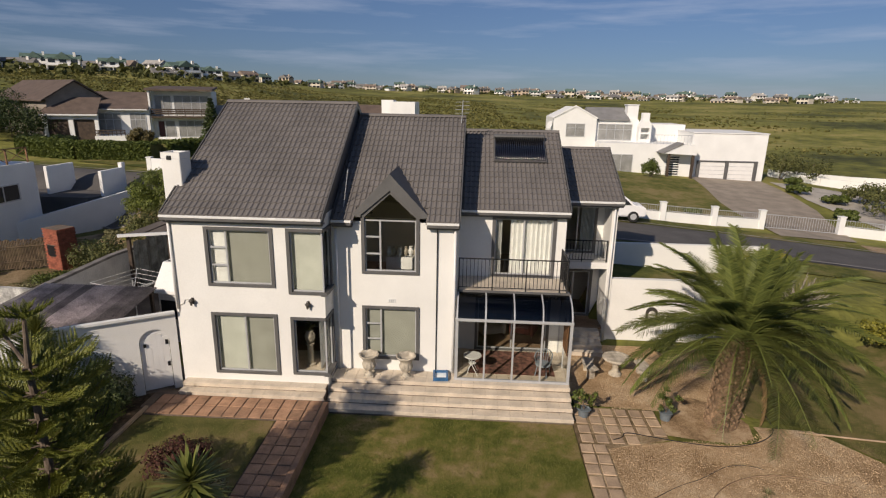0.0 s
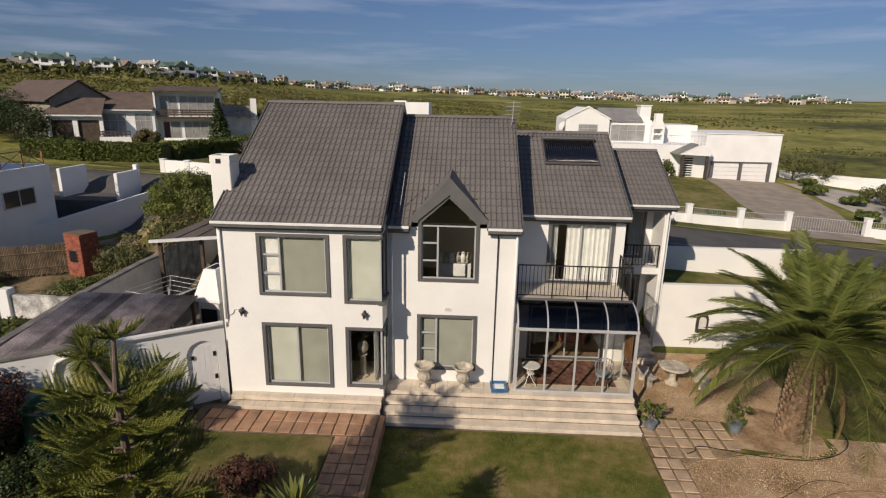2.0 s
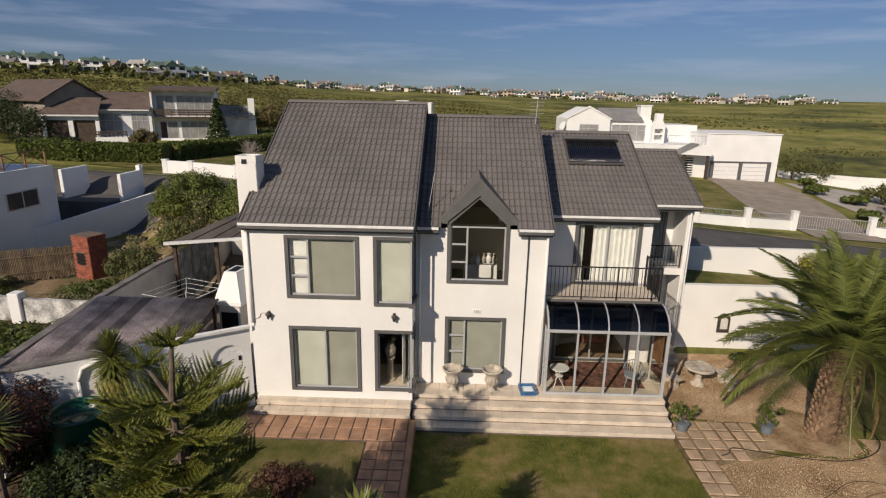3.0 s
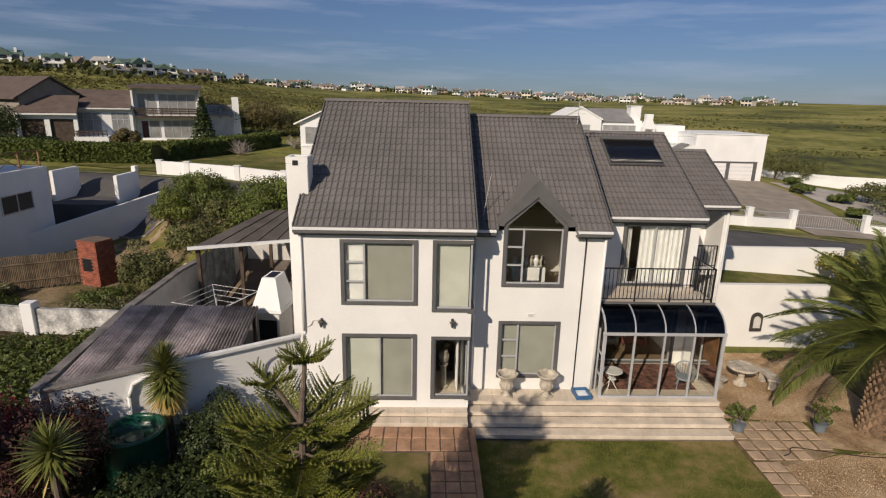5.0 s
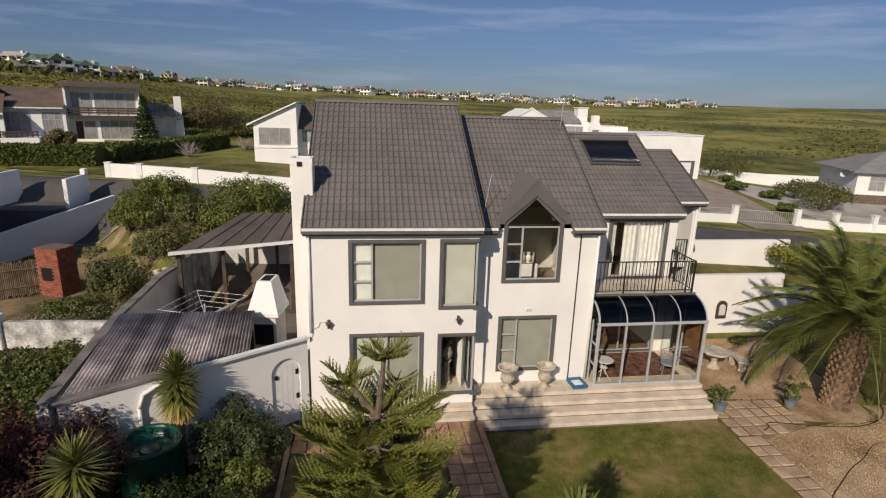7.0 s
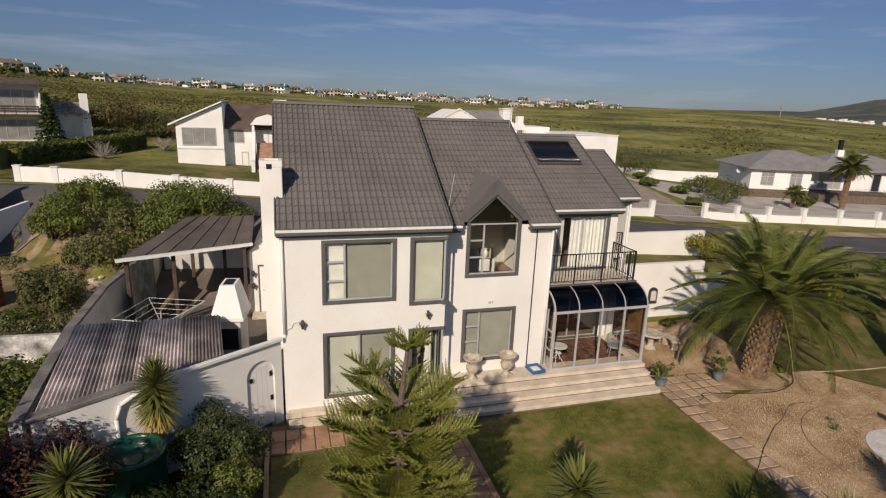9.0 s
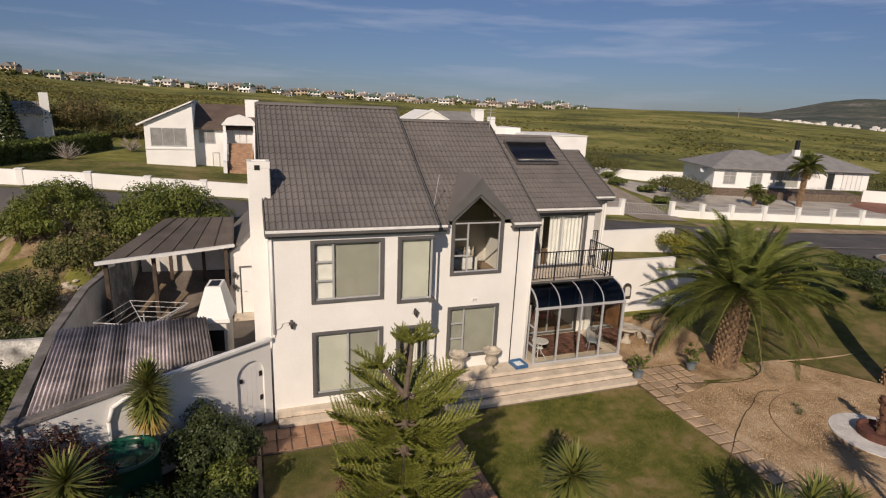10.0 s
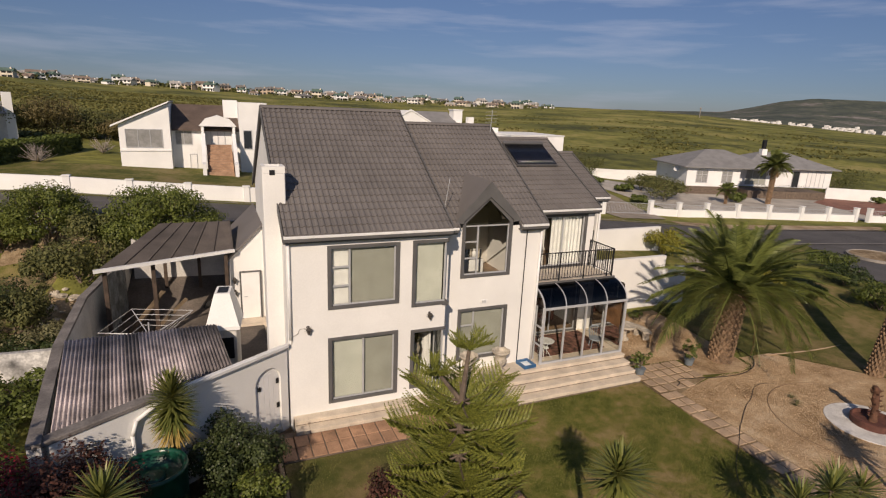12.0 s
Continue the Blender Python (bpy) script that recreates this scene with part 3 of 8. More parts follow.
bm = bmesh.new()
box(bm, XA + W, XB - W, YA + W, 27.1, F0 - 0.1, F0)
box(bm, XB, XC - W, YB + W, 27.1, F0 - 0.1, F0)
box(bm, XC, XD - W, YC + W, 27.1, F0 - 0.1, F0)
box(bm, XD, XE - W, YD, 27.1, F0 - 0.1, F0)
box(bm, XA + W, XB - W, YA + W, 27.1, 3.4, 3.6)
box(bm, XB, XC - W, YB + W, 27.1, 3.4, 3.6)
box(bm, XC, XD - W, YC + W, 27.1, 3.4, 3.6)
part("inner_floor", bm, M_FLOOR, house, "wooden room floors")
bm = bmesh.new()
box(bm, XA + W, XB - W, 21.2, 21.3, F0, 6.3)
box(bm, XB + 0.01, XC - W, 21.6, 21.7, F0, 6.1)
box(bm, XC, XD - W, 23.4, 23.5, F0, 6.2)
box(bm, XD, XE - W, 25.8, 25.9, F0, 6.1)
part("inner_wall", bm, M_INSIDE, house, "plain room walls")

# plinth step-out under the left front
M_DOORWHITE = mat("white_door_paint", (0.78, 0.77, 0.75), 0.5, vary=0.025, scale=2, fine=30, bump=0.05)


def window(hole, y, bars=(), rows=(), back=None, band=0.095, sill=True, fold=False, name="window", glass=None, corner=False, open_top=False):
    """A window in a front wall: dark surround, metal frame, panes, and a blind or curtain behind. bars: upright positions;
    rows: (x from, x to, height) cross bars, all as shares of the opening."""
    xa, xb, za, zb = hole
    bm = bmesh.new()
    e = 0.0 if corner else 0.02
    ia, ib, ja, jb = xa + band, xb - (0.03 if corner else band), za + band * 0.8, zb - band * 0.8
    slab(bm, xa - 0.02, xb + e, za - 0.02, zb + 0.02, y - 0.04, y + 0.12, [(ia, xb + e if corner else ib, ja, zb + 0.02 if open_top else jb)])
    w = part(name, bm, M_FASCIA, house, "charcoal painted window surround")
    bm = bmesh.new()
    t = 0.045
    ys = (y + 0.035, y + 0.085)
    holes, cuts = [], [0, *bars, 1]
    for a, b in zip(cuts, cuts[1:]):
        u0, u1 = ia + (ib - ia) * a + (t if a == 0 else 0.03), ia + (ib - ia) * b - (t if b == 1 else 0.03)
        lv = [ja + t]
        for ra2, rb2, s in rows:
            if ra2 <= a + 1e-6 and rb2 >= b - 1e-6:
                lv += [ja + (jb - ja) * s - 0.028, ja + (jb - ja) * s + 0.028]
        lv.append(jb - t)
        for k2 in range(0, len(lv), 2):
            holes.append((u0, u1, lv[k2], lv[k2 + 1]))
    slab(bm, ia, ib, ja, jb, *ys, holes)
    part("window_frame", bm, M_ALU, w, "grey aluminium frame")
    cuts = [0, *bars, 1]
    for a, b in zip(cuts, cuts[1:]):
        bm = bmesh.new()
        pa, pb, pt = ia + (ib - ia) * a + 0.03, ia + (ib - ia) * b - 0.03, zb if open_top else jb - 0.03
        sheet_face(bm, [(pa, y + 0.06, ja + 0.03), (pb, y + 0.06, ja + 0.03), (pb, y + 0.06, pt), (pa, y + 0.06, pt)])
        p = part("pane", bm, glass or M_GLASS, w)
        p.visible_shadow = False
    for a, b, m, label in back or ():
        bm = bmesh.new()
        if fold:
            k, pts = 26, []
            for i in range(k + 1):
                u = ia + (ib - ia) * (a + (b - a) * i / k)
                pts.append((u, y + 0.2 + 0.035 * math.sin(i * 2.1) + 0.015 * math.sin(i * 0.7)))
            vv = [[bm.verts.new((px, py, z)) for px, py in pts] for z in (ja, jb)]
            for i in range(k):
                bm.faces.new((vv[0][i], vv[0][i + 1], vv[1][i + 1], vv[1][i]))
        else:
            box(bm, ia + (ib - ia) * a, ia + (ib - ia) * b, y + 0.15, y + 0.165, ja, jb)
        part("blind" if m in (M_BLIND, M_BLINDPALE) else "curtain", bm, m, w, label)
    return w


C3 = [(0, 0.28, 0.34), (0, 0.28, 0.67)]
window(WIN_A[0], YA, [0.28], C3, [(0.28, 1, M_BLIND, "lowered grey blind"), (0.0, 0.27, M_CURTAIN, "white curtain")])
window(WIN_A[1], YA, [0.5], (), [(0.0, 0.5, M_BLINDPALE, "lowered pale blind"), (0.5, 1, M_BLIND, "lowered grey blind")], name="sliding_door")
window(CORNER[0], YA, [], (), [(0.0, 0.94, M_BLINDPALE, "lowered pale blind")], corner=True)
window(CORNER[1], YA, [], (), None, corner=True, band=0.09)
window(LM, YB, [0.30], [(0, 0.3, 0.36), (0, 0.3, 0.68)], [(0.3, 1, M_BLIND, "lowered grey blind"), (0, 0.3, M_BLIND, "lowered grey blind")])
gwin = window(GW, YB, [0.30], [(0, 0.3, 0.34), (0, 0.3, 0.67)], None, name="gable_window", open_top=True)
window(DOOR_C, YC, [0.5], (), [(0.0, 0.12, M_CURTAIN, "white curtain drawn open"), (0.27, 0.98, M_CURTAIN, "white curtain")], fold=True, name="balcony_door")
window(DOOR_CL, YC, [0.5], (), None, name="sliding_door", band=0.08)
for h in ((3.75, 5.35, 3.7, 5.9), (3.75, 5.35, F0, 2.9)):
    window(h, YD + 1.3, [0.5], (), [(0.62, 0.98, M_CURTAIN, "pale curtain")] if h[2] > 3 else None, fold=True, name="sliding_door")

# returns of the two corner windows
for za, zb in ((3.9, 6.07), (1.0, 3.06)):
    bm = bmesh.new()
    box(bm, XB - 0.12, XB + 0.035, 17.43, 17.57, za, zb)
    box(bm, XB - 0.12, XB + 0.035, YA, 17.43, zb - 0.1, zb + 0.02)
    box(bm, XB - 0.12, XB + 0.09, YA - 0.05, 17.57, za - 0.05, za + 0.07)
    w = part("corner_window", bm, M_FASCIA, house, "charcoal painted window return")
    bm = bmesh.new()
    box(bm, XB - 0.07, XB - 0.02, YA + 0.03, YA + 0.08, za + 0.07, zb - 0.1)
    box(bm, XB - 0.07, XB - 0.02, 17.38, 17.43, za + 0.07, zb - 0.1)
    part("window_frame", bm, M_ALU, w)
    bm = bmesh.new()
    sheet_face(bm, [(XB - 0.05, YA + 0.08, za + 0.07), (XB - 0.05, 17.38, za + 0.07), (XB - 0.05, 17.38, zb - 0.1), (XB - 0.05, YA + 0.08, zb - 0.1)])
    part("pane", bm, M_GLASS, w).visible_shadow = False

M_SMOKE = glass_mat("smoked_glass", (0.35, 0.35, 0.34))
# pointed head of the gable window
bm = bmesh.new()
for s in (-1, 1):
    prism(bm, [(-2.77 + s * 0.99, YB - 0.035, 6.28), (-2.77 + s * 0.99, YB - 0.035, 6.40), (-2.77, YB - 0.035, 7.24), (-2.77, YB - 0.035, 7.10), (-2.77 + s * 0.87, YB - 0.035, 6.30)], (0, 0.15, 0))
part("window_head", bm, M_FASCIA, gwin)
bm = bmesh.new()
sheet_face(bm, [(-3.70, YB + 0.056, 6.28), (-1.84, YB + 0.056, 6.28), (-2.77, YB + 0.056, 7.12)])
part("pane", bm, M_SMOKE, gwin).visible_shadow = False

# ---- roofs ----


def roof(x0, x1, ey, ez, ry, rz, by, label, hole=None):
    """A ridged roof: dark underlay and barge boards, ridge caps and gutter. The tiles are laid on it at the end."""
    bm = bmesh.new()
    t = 0.12
    runs = [(x0, x1, ey)] if hole is None else [(x0, hole[0] - 0.58, ey), (hole[0] - 0.58, hole[0], ey + 0.38), (hole[0], hole[1], hole[2]), (hole[1], hole[1] + 0.58, ey + 0.38), (hole[1] + 0.58, x1, ey)]
    for xa, xb, ya in runs:
        za = ez + (rz - ez) * (ya - ey) / (ry - ey)
        prism(bm, [(xa, ya, za - t), (xa, ry, rz - t), (xa, by, ez - t), (xa, by, ez - 0.03), (xa, ry, rz - 0.03), (xa, ya, za - 0.03)], (xb - xa, 0, 0))
    r = part("roof", bm, M_TILE, house, label)
    for xe in (x0 - 0.03, x1 - 0.005):
        bm = bmesh.new()
        prism(bm, [(xe, ey - 0.02, ez - 0.2), (xe, ry, rz - 0.2), (xe, by, ez - 0.2), (xe, by, ez + 0.05), (xe, ry, rz + 0.06), (xe, ey - 0.02, ez + 0.05)], (0.035, 0, 0))
        part("barge_board", bm, M_FASCIA, r)
    bm = bmesh.new()
    n = int((x1 - x0) / 0.4)
    for i in range(n):
        a = x0 + (x1 - x0) * i / n
        vs = []
        for xx, rr in ((a, 0.14), (a + (x1 - x0) / n + 0.03, 0.125)):
            vs.append([bm.verts.new((xx, ry + rr * math.cos(q), rz - 0.02 + 0.10 * math.sin(q))) for q in [math.pi * j / 6 for j in range(7)]])
        for j in range(6):
            bm.faces.new((vs[0][j], vs[0][j + 1], vs[1][j + 1], vs[1][j]))
    part("ridge_cap", bm, M_TILE, r)
    for xa, xb in [(x0, x1)] if hole is None else [(x0, hole[0] - 0.62), (hole[1] + 0.62, x1)]:
        bm = bmesh.new()
        box(bm, xa, xb, ey - 0.13, ey + 0.02, ez - 0.10, ez - 0.02, 0.012)
        part("eave_trim", bm, M_GUTTER, r, "white painted eave trim")
        # the gutter's charcoal colour stands in for the shadow below the white trim
        bm = bmesh.new()
        box(bm, xa, xb, ey - 0.11, ey + 0.02, ez - 0.20, ez - 0.104, 0.02)
        part("gutter", bm, M_FASCIA, r, "gutter coloured charcoal for the shadow under the eave trim")
        bm = bmesh.new()
        box(bm, xa, xb, ey + 0.02, ey + 0.06, ez - 0.27, ez - 0.1)
        box(bm, xa, xb, ey + 0.06, ey + 0.3, ez - 0.25, ez - 0.2)
        part("fascia", bm, M_FASCIA, r)
    return r


roof_a = roof(XA - 0.08, XB + 0.06, EA, 6.5, RA, 9.9, 27.75, "dark grey concrete tile roof")
roof_b = roof(XB + 0.07, XC + 0.05, 17.52, 6.25, 22.62, 9.45, 27.7, "dark grey concrete tile roof", (-3.4, -2.14, 18.8))
roof_c = roof(XC + 0.06, XD + 0.08, 19.5, 6.32, 24.1, 8.85, 28.7, "dark grey concrete tile roof with a solar collector")
roof_d = roof(XD + 0.09, XE + 0.12, 22.1, 6.3, 25.5, 8.08, 28.9, "dark grey concrete tile roof")

# dormer over the gable window
bm = bmesh.new()
for s in (-1, 1):
    prism(bm, [(-2.77, 17.69, 7.76), (-2.77 + s * 1.32, 17.69, 6.35), (-2.77, 19.98, 7.78)], (0, 0, -0.05))
dormer = part("dormer_roof", bm, M_TILE, house, "small pointed tiled dormer roof")
bm = bmesh.new()
for s in (-1, 1):
    prism(bm, [(-2.77, YB - 0.10, 7.75), (-2.77 + s * 1.32, YB - 0.10, 6.34), (-2.77 + s * 0.98, YB - 0.10, 6.30), (-2.77 + s * 0.98, YB - 0.10, 6.38), (-2.77, YB - 0.10, 7.21)], (0, 0.06, 0))
part("barge_board", bm, M_FASCIA, dormer, "broad charcoal barge board")

# chimney
bm = bmesh.new()
box(bm, -10.3, -9.66, 17.55, 18.25, 0.5, 8.1, 0.02)
box(bm, -10.3, -9.66, 17.55, 17.65, 8.1, 8.3)
box(bm, -10.3, -9.66, 18.15, 18.25, 8.1, 8.3)
box(bm, -10.3, -10.2, 17.65, 18.15, 8.1, 8.3)
box(bm, -9.76, -9.66, 17.65, 18.15, 8.1, 8.3)
ch = part("chimney", bm, M_WALL, house, "white plastered chimney")
bm = bmesh.new()
box(bm, -10.1, -9.95, 17.53, 17.56, 8.06, 8.2)
part("flue_opening", bm, M_IRON, ch)

# rain pipes
def pipe(pts, r, material, name="downpipe", parent=house, label=""):
    bm = bmesh.new()
    for a, b in zip(pts, pts[1:]):
        tube(bm, a, b, r, n=8)
    return part(name, bm, material, parent, label, smooth=True)


pipe([(-9.72, 16.38, 6.4), (-9.76, 16.6, 6.2), (-9.76, 16.6, 3.25)], 0.045, M_GUTTER)
pipe([(-4.62, 17.6, 6.15), (-4.62, 17.7, 5.9), (-4.62, 17.7, F0)], 0.045, M_GUTTER)
pipe([(-1.18, 17.7, 6.1), (-1.18, 17.74, F0)], 0.02, M_IRON, "cable")
pipe([(-0.58, 17.66, 6.1), (-0.58, 17.7, F0)], 0.045, M_GUTTER)
pipe([(5.75, 22.3, 6.2), (5.75, 22.35, 0.1)], 0.045, M_GUTTER)

# wing behind the chimney, with a plain door
bm = bmesh.new()
slab(bm, -11.15, XA, 0.3, 3.7, 24.6, 24.8)
prism(bm, [(-11.15, 24.6, 3.7), (XA, 24.6, 3.7), (XA, 24.6, 5.0)], (0, 0.2, 0))
box(bm, -11.15, -10.95, 24.8, 29, 0.3, 3.7)
wing = part("wall", bm, M_WALL, house, "white wall of the low side wing")
bm = bmesh.new()
prism(bm, [(-11.35, 24.45, 3.62), (XA, 24.45, 5.15), (XA, 24.45, 5.05), (-11.35, 24.45, 3.5)], (0, 5, 0))
part("lean_roof", bm, M_TILE, wing, "grey tiled lean-to roof")
bm = bmesh.new()
box(bm, -10.75, -10.0, 24.54, 24.6, 1.0, 3.05, 0.01)
dr = part("door", bm, M_DOORWHITE, wing, "plain white door")
bm = bmesh.new()
slab(bm, -10.81, -9.94, 0.98, 3.11, 24.5, 24.6, [(-10.77, -9.98, 0.9, 3.07)])
part("door_frame", bm, M_FASCIA, wing)
bm = bmesh.new()
tube(bm, (-10.65, 24.5, 2.0), (-10.52, 24.5, 2.0), 0.015)
part("door_handle", bm, M_ALU, dr)
bm = bmesh.new()
box(bm, -11.1, -9.85, 23.9, 24.58, 0.8, 0.99)
box(bm, -11.1, -9.85, 23.2, 23.88, 0.7, 0.85)
part("doorstep", bm, M_STEP, wing)

# ---- terrace, steps and glass room ----
terrace = thing("terrace", "cream tiled terrace with four broad steps", "terrace", kind="structure")
bm = bmesh.new()
for i, y in enumerate((15.96, 16.31, 16.66, 17.01)):
    box(bm, XB + 0.03, 3.46, y, 17.9 if i < 3 else YB, -0.05 + 0.18 * i * (i > 0), 0.165 + 0.18 * i)
box(bm, XC + 0.02, 3.46, YB, YC, 0.4, 0.705)
box(bm, XC + 0.02, 3.46, 17.0, YC, 0.0, 0.45)
part("step_core", bm, M_STEPJOINT, terrace)
lsteps = thing("front_steps", "cream tiled steps below the sliding door", "steps", kind="structure")
bm = bmesh.new()
box(bm, -9.74, XB - 0.02, 16.06, YA, 0.2, 0.485)
box(bm, -9.74, XB - 0.02, 16.36, YA, 0.4, 0.655)
part("step_core", bm, M_STEPJOINT, lsteps)

con = thing("glass_room", "aluminium framed glass sunroom with curved tinted roof", "sunroom")
CX = [-0.44 + 0.96 * i for i in range(5)]
CY, CT = 17.22, 2.95
curve = [(CY - 0.02, CT + 0.03)] + [(CY + 1.02 * (1 - math.cos(a)), CT + 0.05 + 0.68 * math.sin(a)) for a in [math.pi / 2 * i / 10 for i in range(1, 11)]]
for i, x in enumerate(CX):
    bm = bmesh.new()
    w = 0.05 if i in (0, 4) else 0.032
    box(bm, x - w, x + w, CY - 0.03, CY + 0.05, F0, CT, 0.006)
    part("post", bm, M_ALU, con)
    bm = bmesh.new()
    for (ya, za), (yb, zb) in zip(curve, curve[1:]):
        prism(bm, [(x - 0.03, ya, za), (x - 0.03, yb, zb), (x - 0.03, yb + 0.01, zb - 0.05), (x - 0.03, ya + 0.02, za - 0.05)], (0.06, 0, 0))
    part("rib", bm, M_ALU, con, "curved aluminium rib")
bm = bmesh.new()
box(bm, CX[0] - 0.06, CX[4] + 0.06, CY - 0.05, CY + 0.06, CT - 0.02, CT + 0.08, 0.01)
part("head_rail", bm, M_ALU, con)
bm = bmesh.new()
box(bm, CX[0] - 0.06, CX[4] + 0.06, CY - 0.04, CY + 0.06, F0 + 0.005, F0 + 0.09, 0.01)
part("sill_rail", bm, M_ALU, con)
for i in range(4):
    bm = bmesh.new()
    sheet_face(bm, [(CX[i] + 0.03, CY + 0.008, F0 + 0.09), (CX[i + 1] - 0.03, CY + 0.008, F0 + 0.09), (CX[i + 1] - 0.03, CY + 0.008, CT), (CX[i] + 0.03, CY + 0.008, CT)])
    part("pane", bm, M_GLASS, con).visible_shadow = False
    bm = bmesh.new()
    rows = [[bm.verts.new((x, y, z)) for y, z in curve] for x in (CX[i] + 0.02, CX[i + 1] - 0.02)]
    for j in range(len(curve) - 1):
        bm.faces.new((rows[0][j], rows[1][j], rows[1][j + 1], rows[0][j + 1]))
    part("roof_pane", bm, M_TINT, con, "dark tinted curved roof pane")
for x, ya, yb, bars in ((CX[0], CY, YB, [0.33, 0.66]), (CX[4], CY, YC, [])):
    bm = bmesh.new()
    for s in (0.02, 0.98) + ((0.5,) if yb > 19 else ()):
        c = ya + (yb - ya) * s
        box(bm, x - 0.025, x + 0.025, c - 0.025, c + 0.025, F0, CT)
    for s in bars:
        c = F0 + (CT - F0) * s
        box(bm, x - 0.02, x + 0.02, ya, yb, c - 0.03, c + 0.03)
    part("side_frame", bm, M_ALU, con)
    bm = bmesh.new()
    ys = [p for p in curve if p[0] <= yb]
    pts = [(x, ya, F0 + 0.05)] + [(x, y, z - 0.02) for y, z in ys] + [(x, yb, ys[-1][1] - 0.02), (x, yb, F0 + 0.05)]
    sheet_face(bm, pts if x < 0 else pts[::-1])
    part("side_pane", bm, M_GLASS, con).visible_shadow = False
bm = bmesh.new()
box(bm, CX[0], CX[4], 18.2, 18.3, 3.55, 3.70)
part("top_rail", bm, M_ALU, con)

balcony = thing("balcony", "tiled balcony with black iron railing", "balcony")
bm = bmesh.new()
box(bm, XC + 0.01, 3.36, 18.12, YC - 0.01, 3.60, 3.72)
part("slab", bm, M_STEP, balcony, "pale tiled floor slab")
bm = bmesh.new()
box(bm, XC + 0.01, 3.40, 18.06, 18.11, 3.5, 3.74)
part("edge_board", bm, M_FASCIA, balcony)


def railing(parent, a, b, z0, z1, step=0.13):
    """Iron railing from a to b in plan: top and bottom rail and upright bars, each a part."""
    a, b = Vector((*a, 0)), Vector((*b, 0))
    for z, r in ((z1, 0.024), (z0 + 0.1, 0.016)):
        bm = bmesh.new()
        tube(bm, a + Vector((0, 0, z)), b + Vector((0, 0, z)), r, n=6)
        part("rail", bm, M_IRON, parent)
    n = max(2, round((b - a).length / step))
    bm = bmesh.new()
    box(bm, -0.009, 0.009, -0.009, 0.009, z0 + 0.1, z1)
    first = part("bar", bm, M_IRON, parent)
    first.location = a
    bm = bmesh.new()
    box(bm, -0.02, 0.02, -0.02, 0.02, z0, z1 + 0.02)
    post = part("post", bm, M_IRON, parent)
    post.location = a
    for i in range(1, n + 1):
        src = post if i == n or i % 9 == 0 else first
        o = src.copy()
        scene.collection.objects.link(o)
        o.location = a + (b - a) * (i / n)


railing(balcony, (XC + 0.06, 18.16), (3.3, 18.16), 3.72, 4.86)
railing(balcony, (3.3, 18.2), (3.3, YC - 0.05), 3.72, 4.86)
rail4 = thing("balcony_railing", "black iron railing across a recessed balcony", "railing")
railing(rail4, (XD + 0.05, YD + 0.06), (XE - 0.3, YD + 0.06), 3.62, 4.55)

bm = bmesh.new()
for i in range(4):
    box(bm, 3.5, 5.5, 21.0 + 0.32 * i, 23.6, 0.0 if i == 0 else 0.17 * i, 0.17 * (i + 1) - 0.004)
tagged(part("side_steps", bm, M_STEP), "tiled steps up to the side door", "steps", kind="structure")

# things in the glass room and on the terrace
def bistro(at, r, label, material):
    t = thing("bistro_table", label, "table", "garden tables", at)
    bm = bmesh.new()
    lathe(bm, [(r - 0.02, 0.68), (r, 0.69), (r, 0.715), (r - 0.02, 0.72)], 24)
    part("tabletop", bm, material, t)
    for i in range(4):
        a = math.pi / 4 + math.pi / 2 * i
        bm = bmesh.new()
        tube(bm, (0.28 * math.cos(a), 0.28 * math.sin(a), 0), (-0.22 * math.cos(a + 0.5), -0.22 * math.sin(a + 0.5), 0.69), 0.013, n=6)
        part("leg", bm, material, t)
    bm = bmesh.new()
    lathe(bm, [(0.12, 0.40), (0.14, 0.41), (0.12, 0.42)], 12)
    part("ring", bm, material, t)
    return t


M_WHITEMETAL = mat("white_metal", (0.75, 0.75, 0.73), 0.4, vary=0.05, scale=5, fine=40, bump=0.03)
M_GREYBLUE = mat("grey_blue_metal", (0.25, 0.29, 0.33), 0.5, vary=0.1, scale=5, fine=40, bump=0.05)
bistro(pose(0.12, 17.75, F0), 0.32, "white folding metal bistro table in the sunroom", M_WHITEMETAL)
gc = thing("garden_chair", "grey-blue wicker chair with rounded back in the sunroom", "chair", at=pose(2.62, 17.85, F0, 0, 0, -25))
bm = bmesh.new()
lathe(bm, [(0.26, 0.40), (0.28, 0.42), (0.27, 0.46), (0.24, 0.47)], 20)
part("seat", bm, M_GREYBLUE, gc)
for i in range(4):
    a = math.pi / 4 + math.pi / 2 * i
    bm = bmesh.new()
    tube(bm, (0.3 * math.cos(a), 0.3 * math.sin(a), 0), (0.22 * math.cos(a), 0.22 * math.sin(a), 0.42), 0.016, n=6)
    part("leg", bm, M_GREYBLUE, gc)
for i in range(13):
    a = math.radians(-15 + 210 * i / 12)
    h = 0.68 + 0.2 * math.sin(math.pi * i / 12)
    bm = bmesh.new()
    tube(bm, (0.26 * math.cos(a), 0.26 * math.sin(a), 0.45), (0.31 * math.cos(a), 0.31 * math.sin(a), h), 0.012, n=5)
    part("back_slat", bm, M_GREYBLUE, gc)
